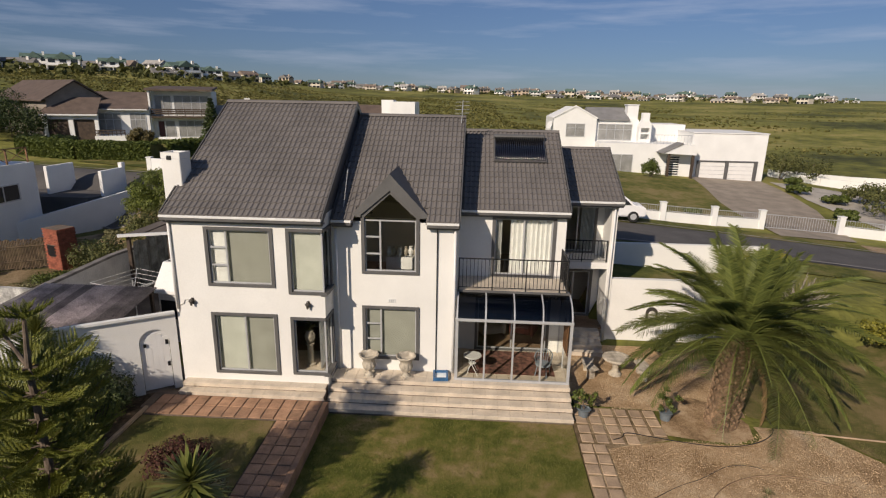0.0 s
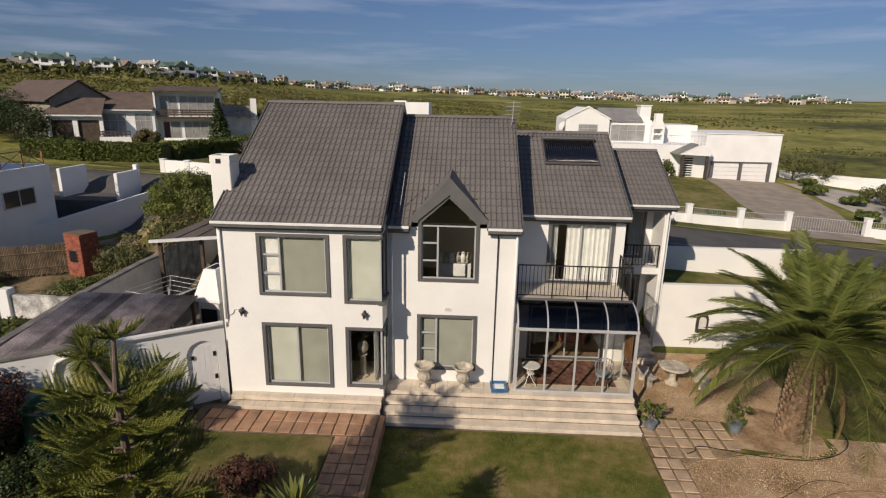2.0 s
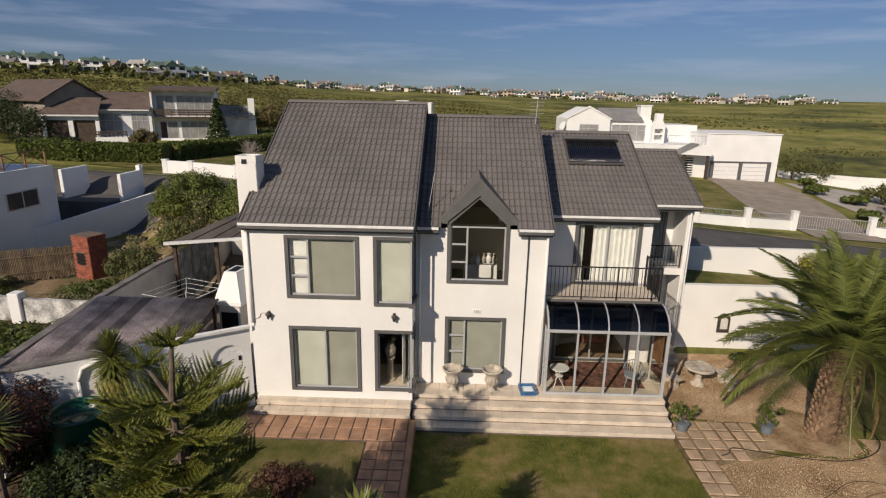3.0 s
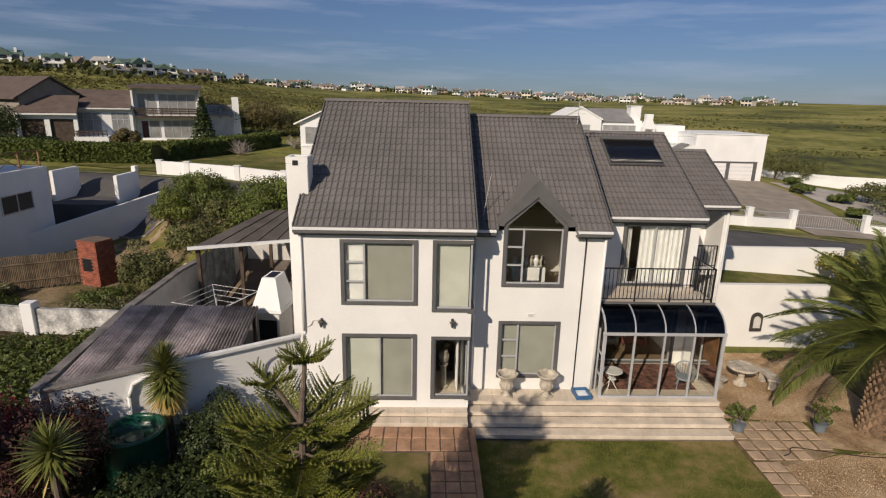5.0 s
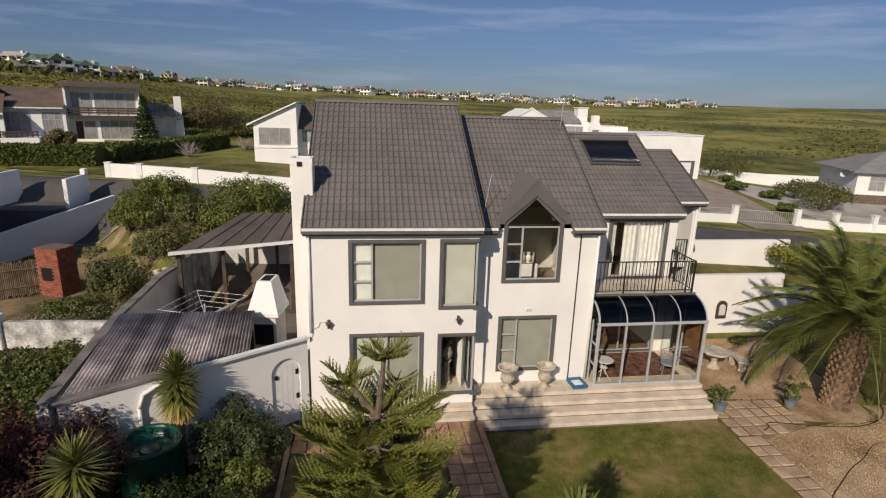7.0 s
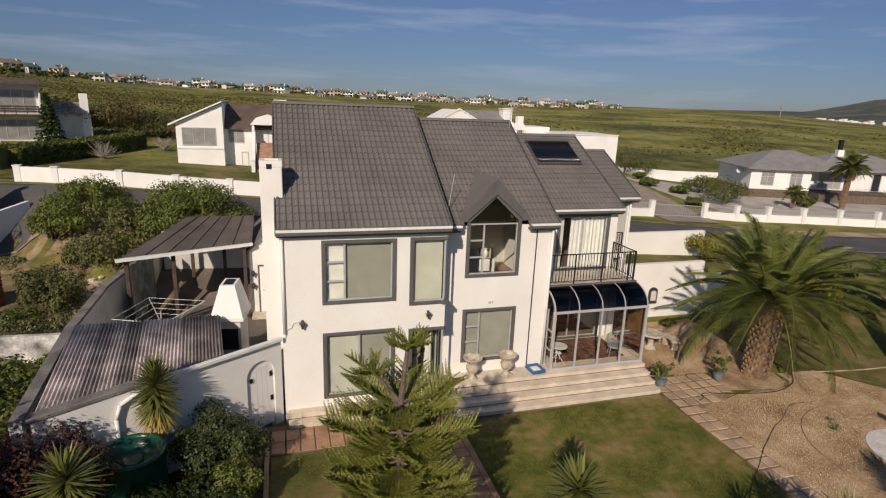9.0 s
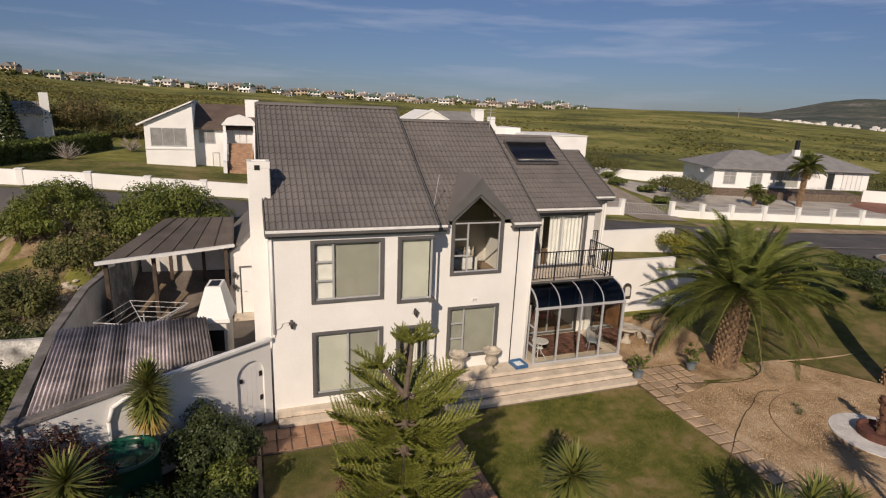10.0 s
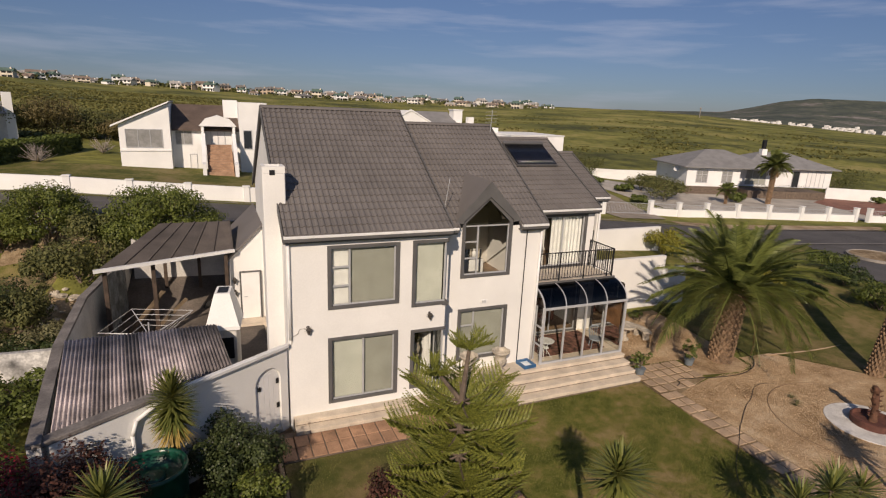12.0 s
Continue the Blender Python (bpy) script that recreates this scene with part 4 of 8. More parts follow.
for i in range(12):
    a, b = math.radians(-15 + 210 * i / 12), math.radians(-15 + 210 * (i + 1) / 12)
    ha, hb = 0.68 + 0.2 * math.sin(math.pi * i / 12), 0.68 + 0.2 * math.sin(math.pi * (i + 1) / 12)
    bm = bmesh.new()
    tube(bm, (0.31 * math.cos(a), 0.31 * math.sin(a), ha), (0.31 * math.cos(b), 0.31 * math.sin(b), hb), 0.02, n=6)
    part("back_rail", bm, M_GREYBLUE, gc)


def armchair(at, m1, label):
    t = thing("armchair", label, "chair", "", at)
    for nm, q in (("seat", (-0.35, 0.35, -0.35, 0.35, 0.15, 0.42)), ("backrest", (-0.35, 0.35, 0.35, 0.52, 0.15, 0.9)), ("armrest", (-0.5, -0.36, -0.35, 0.5, 0.1, 0.6)), ("armrest", (0.36, 0.5, -0.35, 0.5, 0.1, 0.6))):
        bm = bmesh.new()
        box(bm, *q, 0.04)
        part(nm, bm, m1, t)
    for x in (-0.42, 0.42):
        for y in (-0.28, 0.44):
            bm = bmesh.new()
            tube(bm, (x, y, 0), (x, y, 0.12), 0.025, n=6)
            part("leg", bm, M_TIMBER, t)
    return t


armchair(pose(0.9, 21.2, F0, 0, 0, 20), M_INSIDE, "beige armchair inside the living room")
armchair(pose(2.2, 21.3, F0, 0, 0, -20), mat("red_fabric", (0.25, 0.07, 0.05), 0.9, vary=0.2, scale=6, fine=40), "red armchair inside the living room")
M_RUG = mat("rug", (0.22, 0.10, 0.075), 0.95, vary=0.4, scale=5, fine=30, bump=0.2)
bm = bmesh.new()
box(bm, 0.0, 3.05, 17.75, 19.6, F0 + 0.01, F0 + 0.025)
tagged(part("rug", bm, M_RUG), "dark red patterned rug on the sunroom floor", "rug")
bm = bmesh.new()
for i in range(22):
    z = 1.75 + 0.05 * i
    box(bm, 3.30, 3.325, 17.35, 18.15, z, z + 0.042)
tagged(part("bamboo_blind", bm, M_WOOD), "brown bamboo blind hanging in the sunroom", "blind")
bm = bmesh.new()
box(bm, -7.2, XB - W - 0.01, YA + W + 0.01, 18.4, F0 + 0.004, 1.02)
tagged(part("room_tiles", bm, M_STEP), "pale floor tiles inside the corner window", "floor", kind="structure")
bm = bmesh.new()
k, rows2 = 30, []
for z in (1.03, 3.05):
    rows2.append([bm.verts.new((XB - W - 0.12 + 0.035 * math.sin(i * 1.9), 17.0 + 1.3 * i / k, z)) for i in range(k + 1)])
for i in range(k):
    bm.faces.new((rows2[0][i], rows2[0][i + 1], rows2[1][i + 1], rows2[1][i]))
tagged(part("curtain", bm, M_CURTAIN), "cream curtain hanging beside the corner window", "curtain")
vase = thing("vase_stand", "stone vase with dried flowers on a pedestal", "vase", at=pose(-5.55, 17.3, 1.02))
bm = bmesh.new()
lathe(bm, [(0.17, 0), (0.17, 0.06), (0.11, 0.1), (0.10, 0.75), (0.15, 0.8), (0.16, 0.84)], 18)
part("pedestal", bm, M_STONE, vase)
bm = bmesh.new()
lathe(bm, [(0.07, 0.84), (0.16, 0.98), (0.19, 1.12), (0.12, 1.26), (0.15, 1.3)], 18)
part("vase", bm, M_STONE, vase, smooth=True)
bm = bmesh.new()
for i in range(90):
    a, h = random.uniform(0, 6.28), random.uniform(1.35, 1.75)
    d = Vector((math.cos(a), math.sin(a), random.uniform(-0.2, 0.7))) * random.uniform(0.08, 0.26)
    q = Vector((-d.y, d.x, 0)).normalized() * 0.035
    c = Vector((0, 0, h))
    bm.faces.new([bm.verts.new(p) for p in (c, c + d * 0.5 + q, c + d, c + d * 0.5 - q)])
part("flowers", bm, L_GREY, vase)
cab = thing("display_shelf", "shelf with pale ornaments behind the gable window", "shelf", at=pose(-2.6, 19.6, 3.6))
bm = bmesh.new()
box(bm, -0.6, 0.6, -0.2, 0.2, 0.0, 0.85, 0.02)
part("cabinet", bm, M_CURTAIN, cab, "low table under a white cloth")
for i in range(6):
    bm = bmesh.new()
    lathe(bm, [(0.05, 0.85), (0.09, 0.95), (0.10, 1.05), (0.05, 1.15), (0.07, 1.22)], 10, (-0.5 + 0.2 * i, random.uniform(-0.1, 0.1), 0))
    part("ornament", bm, M_STONE if i % 2 else M_CURTAIN, cab)

urn = thing("garden_urn", "weathered cast stone urn on a pedestal", "urn", "urns by the window", pose(-3.48, 17.25, F0))
bm = bmesh.new()
box(bm, -0.17, 0.17, -0.17, 0.17, 0, 0.06, 0.01)
part("base", bm, M_STONE, urn)
bm = bmesh.new()
lathe(bm, [(0.15, 0.06), (0.16, 0.09), (0.09, 0.13), (0.075, 0.19), (0.11, 0.24)], 18)
part("stem", bm, M_STONE, urn, smooth=True)
bm = bmesh.new()
lathe(bm, [(0.11, 0.24), (0.17, 0.28), (0.215, 0.36), (0.225, 0.46), (0.20, 0.56), (0.215, 0.64), (0.27, 0.72), (0.335, 0.79), (0.35, 0.83), (0.33, 0.845), (0.27, 0.80), (0.24, 0.70)], 60)
for w in bm.verts:
    q = math.atan2(w.co.y, w.co.x)
    if 0.25 < w.co.z < 0.6:
        w.co.xy *= 1 + 0.10 * math.cos(10 * q) * math.cos(14 * w.co.z)
    elif w.co.z > 0.74:
        w.co.z += 0.012 * math.cos(8 * q)
        w.co.xy *= 1 + 0.025 * math.cos(8 * q)
part("bowl", bm, M_STONE, urn, smooth=True)
bm = bmesh.new()
lathe(bm, [(0.22, 0.68), (0.0, 0.70)], 16)
part("soil", bm, M_SOIL, urn)
copy_thing(urn, pose(-2.18, 17.25, F0, 0, 0, 37))

tray = thing("plastic_tray", "shallow blue plastic tray with white bottom", "tray", at=pose(-0.98, 17.36, F0 + 0.005, 0, 0, 4))
bm = bmesh.new()
for q in ((-0.26, -0.2, -0.3, 0.3), (0.2, 0.26, -0.3, 0.3), (-0.2, 0.2, -0.3, -0.24), (-0.2, 0.2, 0.24, 0.3)):
    box(bm, *q, 0, 0.12)
part("rim", bm, M_BLUE, tray)
bm = bmesh.new()
box(bm, -0.2, 0.2, -0.24, 0.24, 0.01, 0.04)
part("bottom", bm, M_DARKWATER, tray)


def lantern(x, y, z, name="wall_lantern"):
    t = thing(name, "black iron wall lantern on white plaster", "lamp", "wall lanterns", pose(x, y, z) @ Matrix.Scale(0.8, 4))
    bm = bmesh.new()
    box(bm, -0.05, 0.05, -0.02, 0.0, -0.14, 0.14, 0.008)
    tube(bm, (0, 0, 0.08), (0, -0.14, 0.12), 0.012, n=6)
    part("bracket", bm, M_BRONZE, t)
    bm = bmesh.new()
    lathe(bm, [(0.04, -0.14), (0.075, 0.02), (0.075, 0.05), (0.12, 0.06), (0.02, 0.15)], 6, (0, -0.15, -0.02))
    part("housing", bm, M_BRONZE, t)
    bm = bmesh.new()
    for i in range(9):
        a = i * 0.7
        d = Vector((math.cos(a) * 0.15, -0.06, math.sin(a) * 0.15))
        tube(bm, (0, -0.06, 0), d, 0.018, 0.004, 4)
    part("scroll", bm, M_BRONZE, t)
    return t


lantern(-9.24, YA, 3.52)
lantern(-5.33, YA, 3.55)
lantern(-11.0, 24.58, 2.75)
lantern(-11.0, 24.58, 2.2)
pipe([(-9.74, YA - 0.02, 3.1), (-9.7, YA - 0.02, 3.35), (-9.55, YA - 0.02, 3.42), (-9.5, YA - 0.02, 3.56), (-9.24, YA - 0.02, 3.58)], 0.012, M_WALLGREY, "lamp_cable")
num = thing("number_plate", "small white plate with grey bars", "sign", at=pose(-2.75, YB, 3.36))
bm = bmesh.new()
box(bm, -0.13, 0.13, -0.02, 0, -0.07, 0.07, 0.008)
part("plate", bm, M_GUTTER, num)
for x in (-0.06, 0.0, 0.06):
    bm = bmesh.new()
    box(bm, x - 0.016, x + 0.016, -0.026, -0.02, -0.045, 0.045)
    part("mark", bm, M_ALU, num)

# solar collector
sol = thing("solar_collector", "black evacuated tube solar collector on the roof", "solar panel", at=pose(1.78, 22.02, 7.72, math.degrees(math.atan2(2.53, 4.6)), 0, 0))
bm = bmesh.new()
box(bm, -1.06, 1.06, 1.58, 1.76, 0.06, 0.24, 0.03)
part("manifold", bm, M_FASCIA, sol)
bm = bmesh.new()
box(bm, -1.04, 1.04, 0.0, 0.06, 0.06, 0.12)
box(bm, -1.04, -1.0, 0.06, 1.58, 0.05, 0.1)
box(bm, 1.0, 1.04, 0.06, 1.58, 0.05, 0.1)
part("frame", bm, M_FASCIA, sol)
bm = bmesh.new()
tube(bm, (0, 0.06, 0.13), (0, 1.6, 0.15), 0.036, n=8)
tb = part("glass_tube", bm, M_SOLAR, sol, smooth=True)
tb.location.x = -0.96
for i in range(1, 24):
    o = tb.copy()
    scene.collection.objects.link(o)
    o.location.x = -0.96 + i * 1.92 / 23
bm = bmesh.new()
box(bm, -1.0, 1.0, 0.08, 1.58, 0.03, 0.05)
part("back_sheet", bm, M_FASCIA, sol)
mast = thing("antenna", "thin metal aerial on the roof", "aerial", at=pose(-0.6, 22.2, 9.1))
bm = bmesh.new()
tube(bm, (0, 0, 0), (0.05, 0, 1.0), 0.015, n=6)
part("mast", bm, M_ALU, mast)
for i in range(4):
    bm = bmesh.new()
    tube(bm, (-0.25, 0, 0.5 + 0.14 * i), (0.3, 0.05, 0.52 + 0.14 * i), 0.008, n=5)
    part("rod", bm, M_ALU, mast)
pole2 = thing("antenna", "thin bare metal aerial pole at the roof valley", "aerial", at=pose(-4.4, 18.0, 6.5))
bm = bmesh.new()
tube(bm, (0, 0, 0), (0.2, 0, 1.35), 0.012, n=6)
part("mast", bm, M_ALU, pole2)

# ---- side wall with the arched gate, lean-to, carport ----
P0, P1 = Vector((-9.85, 16.62, 0)), Vector((-15.1, 13.25, 0))
WD = (P1 - P0).normalized()
WM = Matrix.Translation(P0) @ Matrix(((WD.x, -WD.y, 0, 0), (WD.y, WD.x, 0, 0), (0, 0, 1, 0), (0, 0, 0, 1)))
# local x along the wall away from the house, local y towards the garden is positive
LW = (P1 - P0).length
bm = bmesh.new()
ga, gb, gz = 0.30, 1.20, 2.16
zt = 3.05
T0, T1 = -0.25, 0.0
box(bm, 0.04, ga, T0, T1, 0.2, zt)
box(bm, gb, LW, T0, T1, 0.2, zt)
arch = [((ga + gb) / 2 - (gb - ga) / 2 * math.cos(a), gz + (gb - ga) / 2 * math.sin(a)) for a in [math.pi * i / 14 for i in range(15)]]
for (xa, za), (xb, zb) in zip(arch, arch[1:]):
    prism(bm, [(xa, T0, za), (xb, T0, zb), (xb, T0, zt), (xa, T0, zt)], (0, T1 - T0, 0))
turned(bm, WM)
bmesh.ops.recalc_face_normals(bm, faces=bm.faces[:])
tagged(part("wall_side", bm, M_WALL), "white plastered garden wall with an arched gateway", "wall", kind="structure")
gate = thing("garden_gate", "white arched timber gate set in the wall", "gate")
bm = bmesh.new()
prism(bm, [(ga + 0.02, -0.13, 0.42)] + [(x, -0.13, z - 0.01) for x, z in arch[1:-1]] + [(gb - 0.02, -0.13, 0.42)], (0, 0.05, 0))
turned(bm, WM)
part("gate_leaf", bm, M_DOORWHITE, gate)
for i in range(5):
    bm = bmesh.new()
    x = ga + 0.06 + 0.165 * i
    box(bm, x, x + 0.155, -0.08, -0.07, 0.45, 2.2 + 0.25 * math.sin((i + 0.5) / 5 * math.pi))
    part("board", turned(bm, WM), M_DOORWHITE, gate)
for z in (1.2, 2.0):
    bm = bmesh.new()
    box(bm, ga + 0.04, ga + 0.13, -0.07, -0.05, z, z + 0.16)
    part("hinge", turned(bm, WM), M_IRON, gate)
bm = bmesh.new()
box(bm, gb - 0.2, gb - 0.12, -0.07, -0.03, 2.0, 2.12)
part("bell", turned(bm, WM), M_IRON, gate)
bm = bmesh.new()
box(bm, 3.4, LW + 0.3, T0 - 0.02, T1 + 0.04, zt + 0.002, zt + 0.12, 0.02)
tagged(part("wall_coping", turned(bm, WM), M_WALLGREY), "grey weathered wall coping", "coping", kind="structure")
M_COPE = mat("grey_coping", (0.21, 0.19, 0.175), 0.9, vary=0.2, scale=2, fine=20, bump=0.3)
bpy.data.objects["wall_coping"].data.materials[0] = M_COPE
gut = thing("wall_gutter", "white plastic gutter and bent rain pipe", "gutter")
bm = bmesh.new()
box(bm, 0.05, 3.75, 0.0, 0.13, zt + 0.02, zt + 0.14, 0.02)
part("channel", turned(bm, WM), M_GUTTER, gut)
bm = bmesh.new()
for a, b in (((3.72, 0.07, zt + 0.05), (4.5, 0.06, zt - 0.25)), ((4.5, 0.06, zt - 0.25), (4.62, 0.055, zt - 0.6)), ((4.62, 0.055, zt - 0.6), (4.65, 0.055, 0.3))):
    tube(bm, a, b, 0.05)
part("rain_pipe", turned(bm, WM), M_GUTTER, gut, smooth=True)

BL = [(-15.2, 13.1), (-15.82, 18.4), (-15.95, 22.6), (-15.2, 28.6)]
for (x0, y0), (x1, y1) in zip(BL, BL[1:]):
    bm = bmesh.new()
    prism(bm, [(x0, y0, 0), (x0 - 0.25, y0, 0), (x1 - 0.25, y1, 0), (x1, y1, 0)], (0, 0, 3.1))
    tagged(part("wall_boundary", bm, M_WALLGREY), "weathered beige boundary wall", "wall", kind="structure")
    bm = bmesh.new()
    prism(bm, [(x0 + 0.01, y0, 3.102), (x0 - 0.26, y0, 3.102), (x1 - 0.26, y1, 3.102), (x1 + 0.01, y1, 3.102)], (0, 0, 0.1))
    tagged(part("wall_coping_side", bm, M_COPE), "dark grey boundary wall coping", "coping", kind="structure")

shed = thing("lean_to_shed", "open shed roofed with weathered corrugated sheets", "shed")
NS = 11
cr = {"fl": Vector((-15.12, 13.5, 3.14)), "fr": Vector((-11.45, 16.05, 3.0)), "br": Vector((-11.8, 18.87, 3.12)), "bl": Vector((-15.78, 18.35, 3.3))}
for s in range(NS):
    v, f, m = [], [], 30
    for i in range(m + 1):
        u = (s + i / m * 1.02) / NS
        a, b = cr["fl"].lerp(cr["fr"], u), cr["bl"].lerp(cr["br"], u)
        h = 0.024 * math.sin(2 * math.pi * i / m * 4.0) + 0.006 * (s % 2)
        v += [(a.x, a.y, a.z + h), (b.x, b.y, b.z + h), (a.x, a.y, a.z + h - 0.012), (b.x, b.y, b.z + h - 0.012)]
    for i in range(m):
        p = i * 4
        f += [(p, p + 4, p + 5, p + 1), (p + 2, p + 3, p + 7, p + 6), (p, p + 2, p + 6, p + 4), (p + 1, p + 5, p + 7, p + 3)]
    raw("roof_sheet", v, f, M_CORR, shed, "weathered corrugated sheet" if s == 0 else "", smooth=True)
for x, y in ((-11.9, 18.6), (-13.8, 18.3), (-15.5, 18.1), (-11.7, 16.4)):
    bm = bmesh.new()
    box(bm, x - 0.05, x + 0.05, y - 0.05, y + 0.05, 0.0, 2.95)
    part("post", bm, M_TIMBER, shed)
bm = bmesh.new()
tube(bm, (-15.6, 18.2, 3.18), (-11.85, 18.7, 3.0), 0.06, n=6)
part("beam", bm, M_TIMBER, shed)

carport = thing("carport", "open carport with dark sheet roof on posts", "carport")
c4 = [Vector((-15.65, 22.7, 4.0)), Vector((-11.0, 24.35, 4.05)), Vector((-11.0, 27.4, 4.68)), Vector((-13.9, 27.7, 4.62))]
for s in range(6):
    a, b = c4[0].lerp(c4[1], s / 6), c4[0].lerp(c4[1], (s + 1) / 6)
    d, c = c4[3].lerp(c4[2], s / 6), c4[3].lerp(c4[2], (s + 1) / 6)
    bm = bmesh.new()
    prism(bm, [a, b, c, d], (0, 0, 0.03))
    prism(bm, [b - Vector((0.04, 0, 0)), b + Vector((0.02, 0, 0)), c + Vector((0.02, 0, 0)), c - Vector((0.04, 0, 0))], (0, 0, 0.075))
    part("roof_sheet", bm, M_CARPORT, carport)
bm = bmesh.new()
q = (c4[1] - c4[0]).normalized()
nn = Vector((q.y, -q.x, 0))
prism(bm, [c4[0] - q * 0.05, c4[1] + q * 0.02, c4[1] + q * 0.02 + nn * 0.13, c4[0] - q * 0.05 + nn * 0.13], (0, 0, 0.12))
part("gutter", bm, M_GUTTER, carport, "white gutter")
for x, y, h in ((-15.4, 22.95, 3.95), (-13.9, 23.6, 4.0), (-11.3, 24.3, 3.98), (-13.8, 27.5, 4.5), (-12.4, 27.4, 4.5)):
    bm = bmesh.new()
    box(bm, x - 0.07, x + 0.07, y - 0.07, y + 0.07, 0.7, h)
    part("post", bm, M_TIMBER, carport)
# grey plaster puts the dimness under the carport roof into the wall colour
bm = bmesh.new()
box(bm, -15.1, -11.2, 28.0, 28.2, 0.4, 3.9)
tagged(part("wall_carport", bm, M_WALLGREY), "back wall of the carport, greyed for shade under the roof", "wall", kind="structure")
sheeting = thing("plastic_sheeting", "grey-blue plastic sheeting hung along the carport side", "sheeting")
bm = bmesh.new()
k, rows2 = 24, []
for z in (1.3, 3.6):
    rows2.append([bm.verts.new((-15.45 + 0.22 * i / k + 0.05 * math.sin(i * 1.3), 23.3 + 3.2 * i / k, z + 0.06 * math.sin(i * 0.9))) for i in range(k + 1)])
for i in range(k):
    bm.faces.new((rows2[0][i], rows2[0][i + 1], rows2[1][i + 1], rows2[1][i]))
part("sheet", bm, mat("plastic_sheet", (0.22, 0.25, 0.26), 0.35, vary=0.3, scale=2.5, fine=14, bump=0.4), sheeting)
lean = thing("stored_boards", "pale timber boards leaning inside the carport", "boards")
for i, (dx, tilt, h) in enumerate(((0.0, 38, 2.5), (0.45, 30, 2.2), (1.0, 44, 1.9))):
    bm = bmesh.new()
    box(bm, -0.07, 0.07, -0.02, 0.02, 0, h)
    part("board", turned(bm, pose(-15.2 + dx, 23.7 + 0.3 * i, 0.88, 8, tilt, 10)), M_REED, lean)
wheel = thing("spare_wheel", "old black wheel on the carport floor", "wheel", at=pose(-12.0, 26.3, 1.0, 78, 0, 20))
bm = bmesh.new()
lathe(bm, [(0.17, -0.1), (0.3, -0.1), (0.33, 0), (0.3, 0.1), (0.17, 0.1)], 20)
part("tyre", bm, M_RUBBER, wheel)
bm = bmesh.new()
lathe(bm, [(0.16, -0.07), (0.17, 0.07)], 16)
part("rim", bm, M_ALU, wheel)

dry = thing("rotary_clothes_line", "folding metal rotary clothes line", "clothes line", at=pose(-13.9, 20.6, 0.85, 0, 0, 25))
bm = bmesh.new()
tube(bm, (0, 0, 0), (0, 0, 1.9), 0.025)
part("pole", bm, M_ALU, dry)
for i in range(4):
    a = math.pi / 2 * i
    bm = bmesh.new()
    tube(bm, (0, 0, 1.4), (1.5 * math.cos(a), 1.5 * math.sin(a), 1.95), 0.016, n=6)
    part("arm", bm, M_ALU, dry)
    b2 = a + math.pi / 2
    bm = bmesh.new()
    for k2 in (0.4, 0.6, 0.8, 1.0):
        tube(bm, (1.5 * k2 * math.cos(a), 1.5 * k2 * math.sin(a), 1.4 + 0.55 * k2), (1.5 * k2 * math.cos(b2), 1.5 * k2 * math.sin(b2), 1.4 + 0.55 * k2), 0.008, n=4)
    part("line", bm, M_GUTTER, dry)

oven = thing("barbecue_oven", "white plastered barbecue with tapered chimney hood", "barbecue", at=pose(-11.55, 19.5, 0.75, 0, 0, -8))
# the base is greyer than the hood: shade under the hood as colour
bm = bmesh.new()
box(bm, -0.42, 0.42, -0.36, 0.75, 0, 2.05, 0.02)
part("base", bm, M_WALLGREY, oven)
bm = bmesh.new()
prism(bm, [(-0.54, -0.48, 2.05), (0.54, -0.48, 2.05), (0.54, 0.83, 2.05), (-0.54, 0.83, 2.05)], (0, 0, 0.12))
vs = [bm.verts.new(p) for p in ((-0.52, -0.46, 2.17), (0.52, -0.46, 2.17), (0.52, 0.81, 2.17), (-0.52, 0.81, 2.17), (-0.24, -0.1, 3.2), (0.24, -0.1, 3.2), (0.24, 0.7, 3.2), (-0.24, 0.7, 3.2))]
for q4 in ((0, 1, 5, 4), (1, 2, 6, 5), (2, 3, 7, 6), (3, 0, 4, 7), (4, 5, 6, 7)):
    bm.faces.new([vs[i] for i in q4])
part("hood", bm, M_WALL2, oven, "whitewashed tapered brick hood")
bm = bmesh.new()
box(bm, -0.32, 0.32, -0.38, -0.36, 1.0, 1.75)
part("fire_opening", bm, M_IRON, oven)
bm = bmesh.new()
box(bm, -0.16, 0.16, 0.0, 0.6, 3.19, 3.21)
part("flue", bm, M_IRON, oven)

# ---- street and neighbours ----


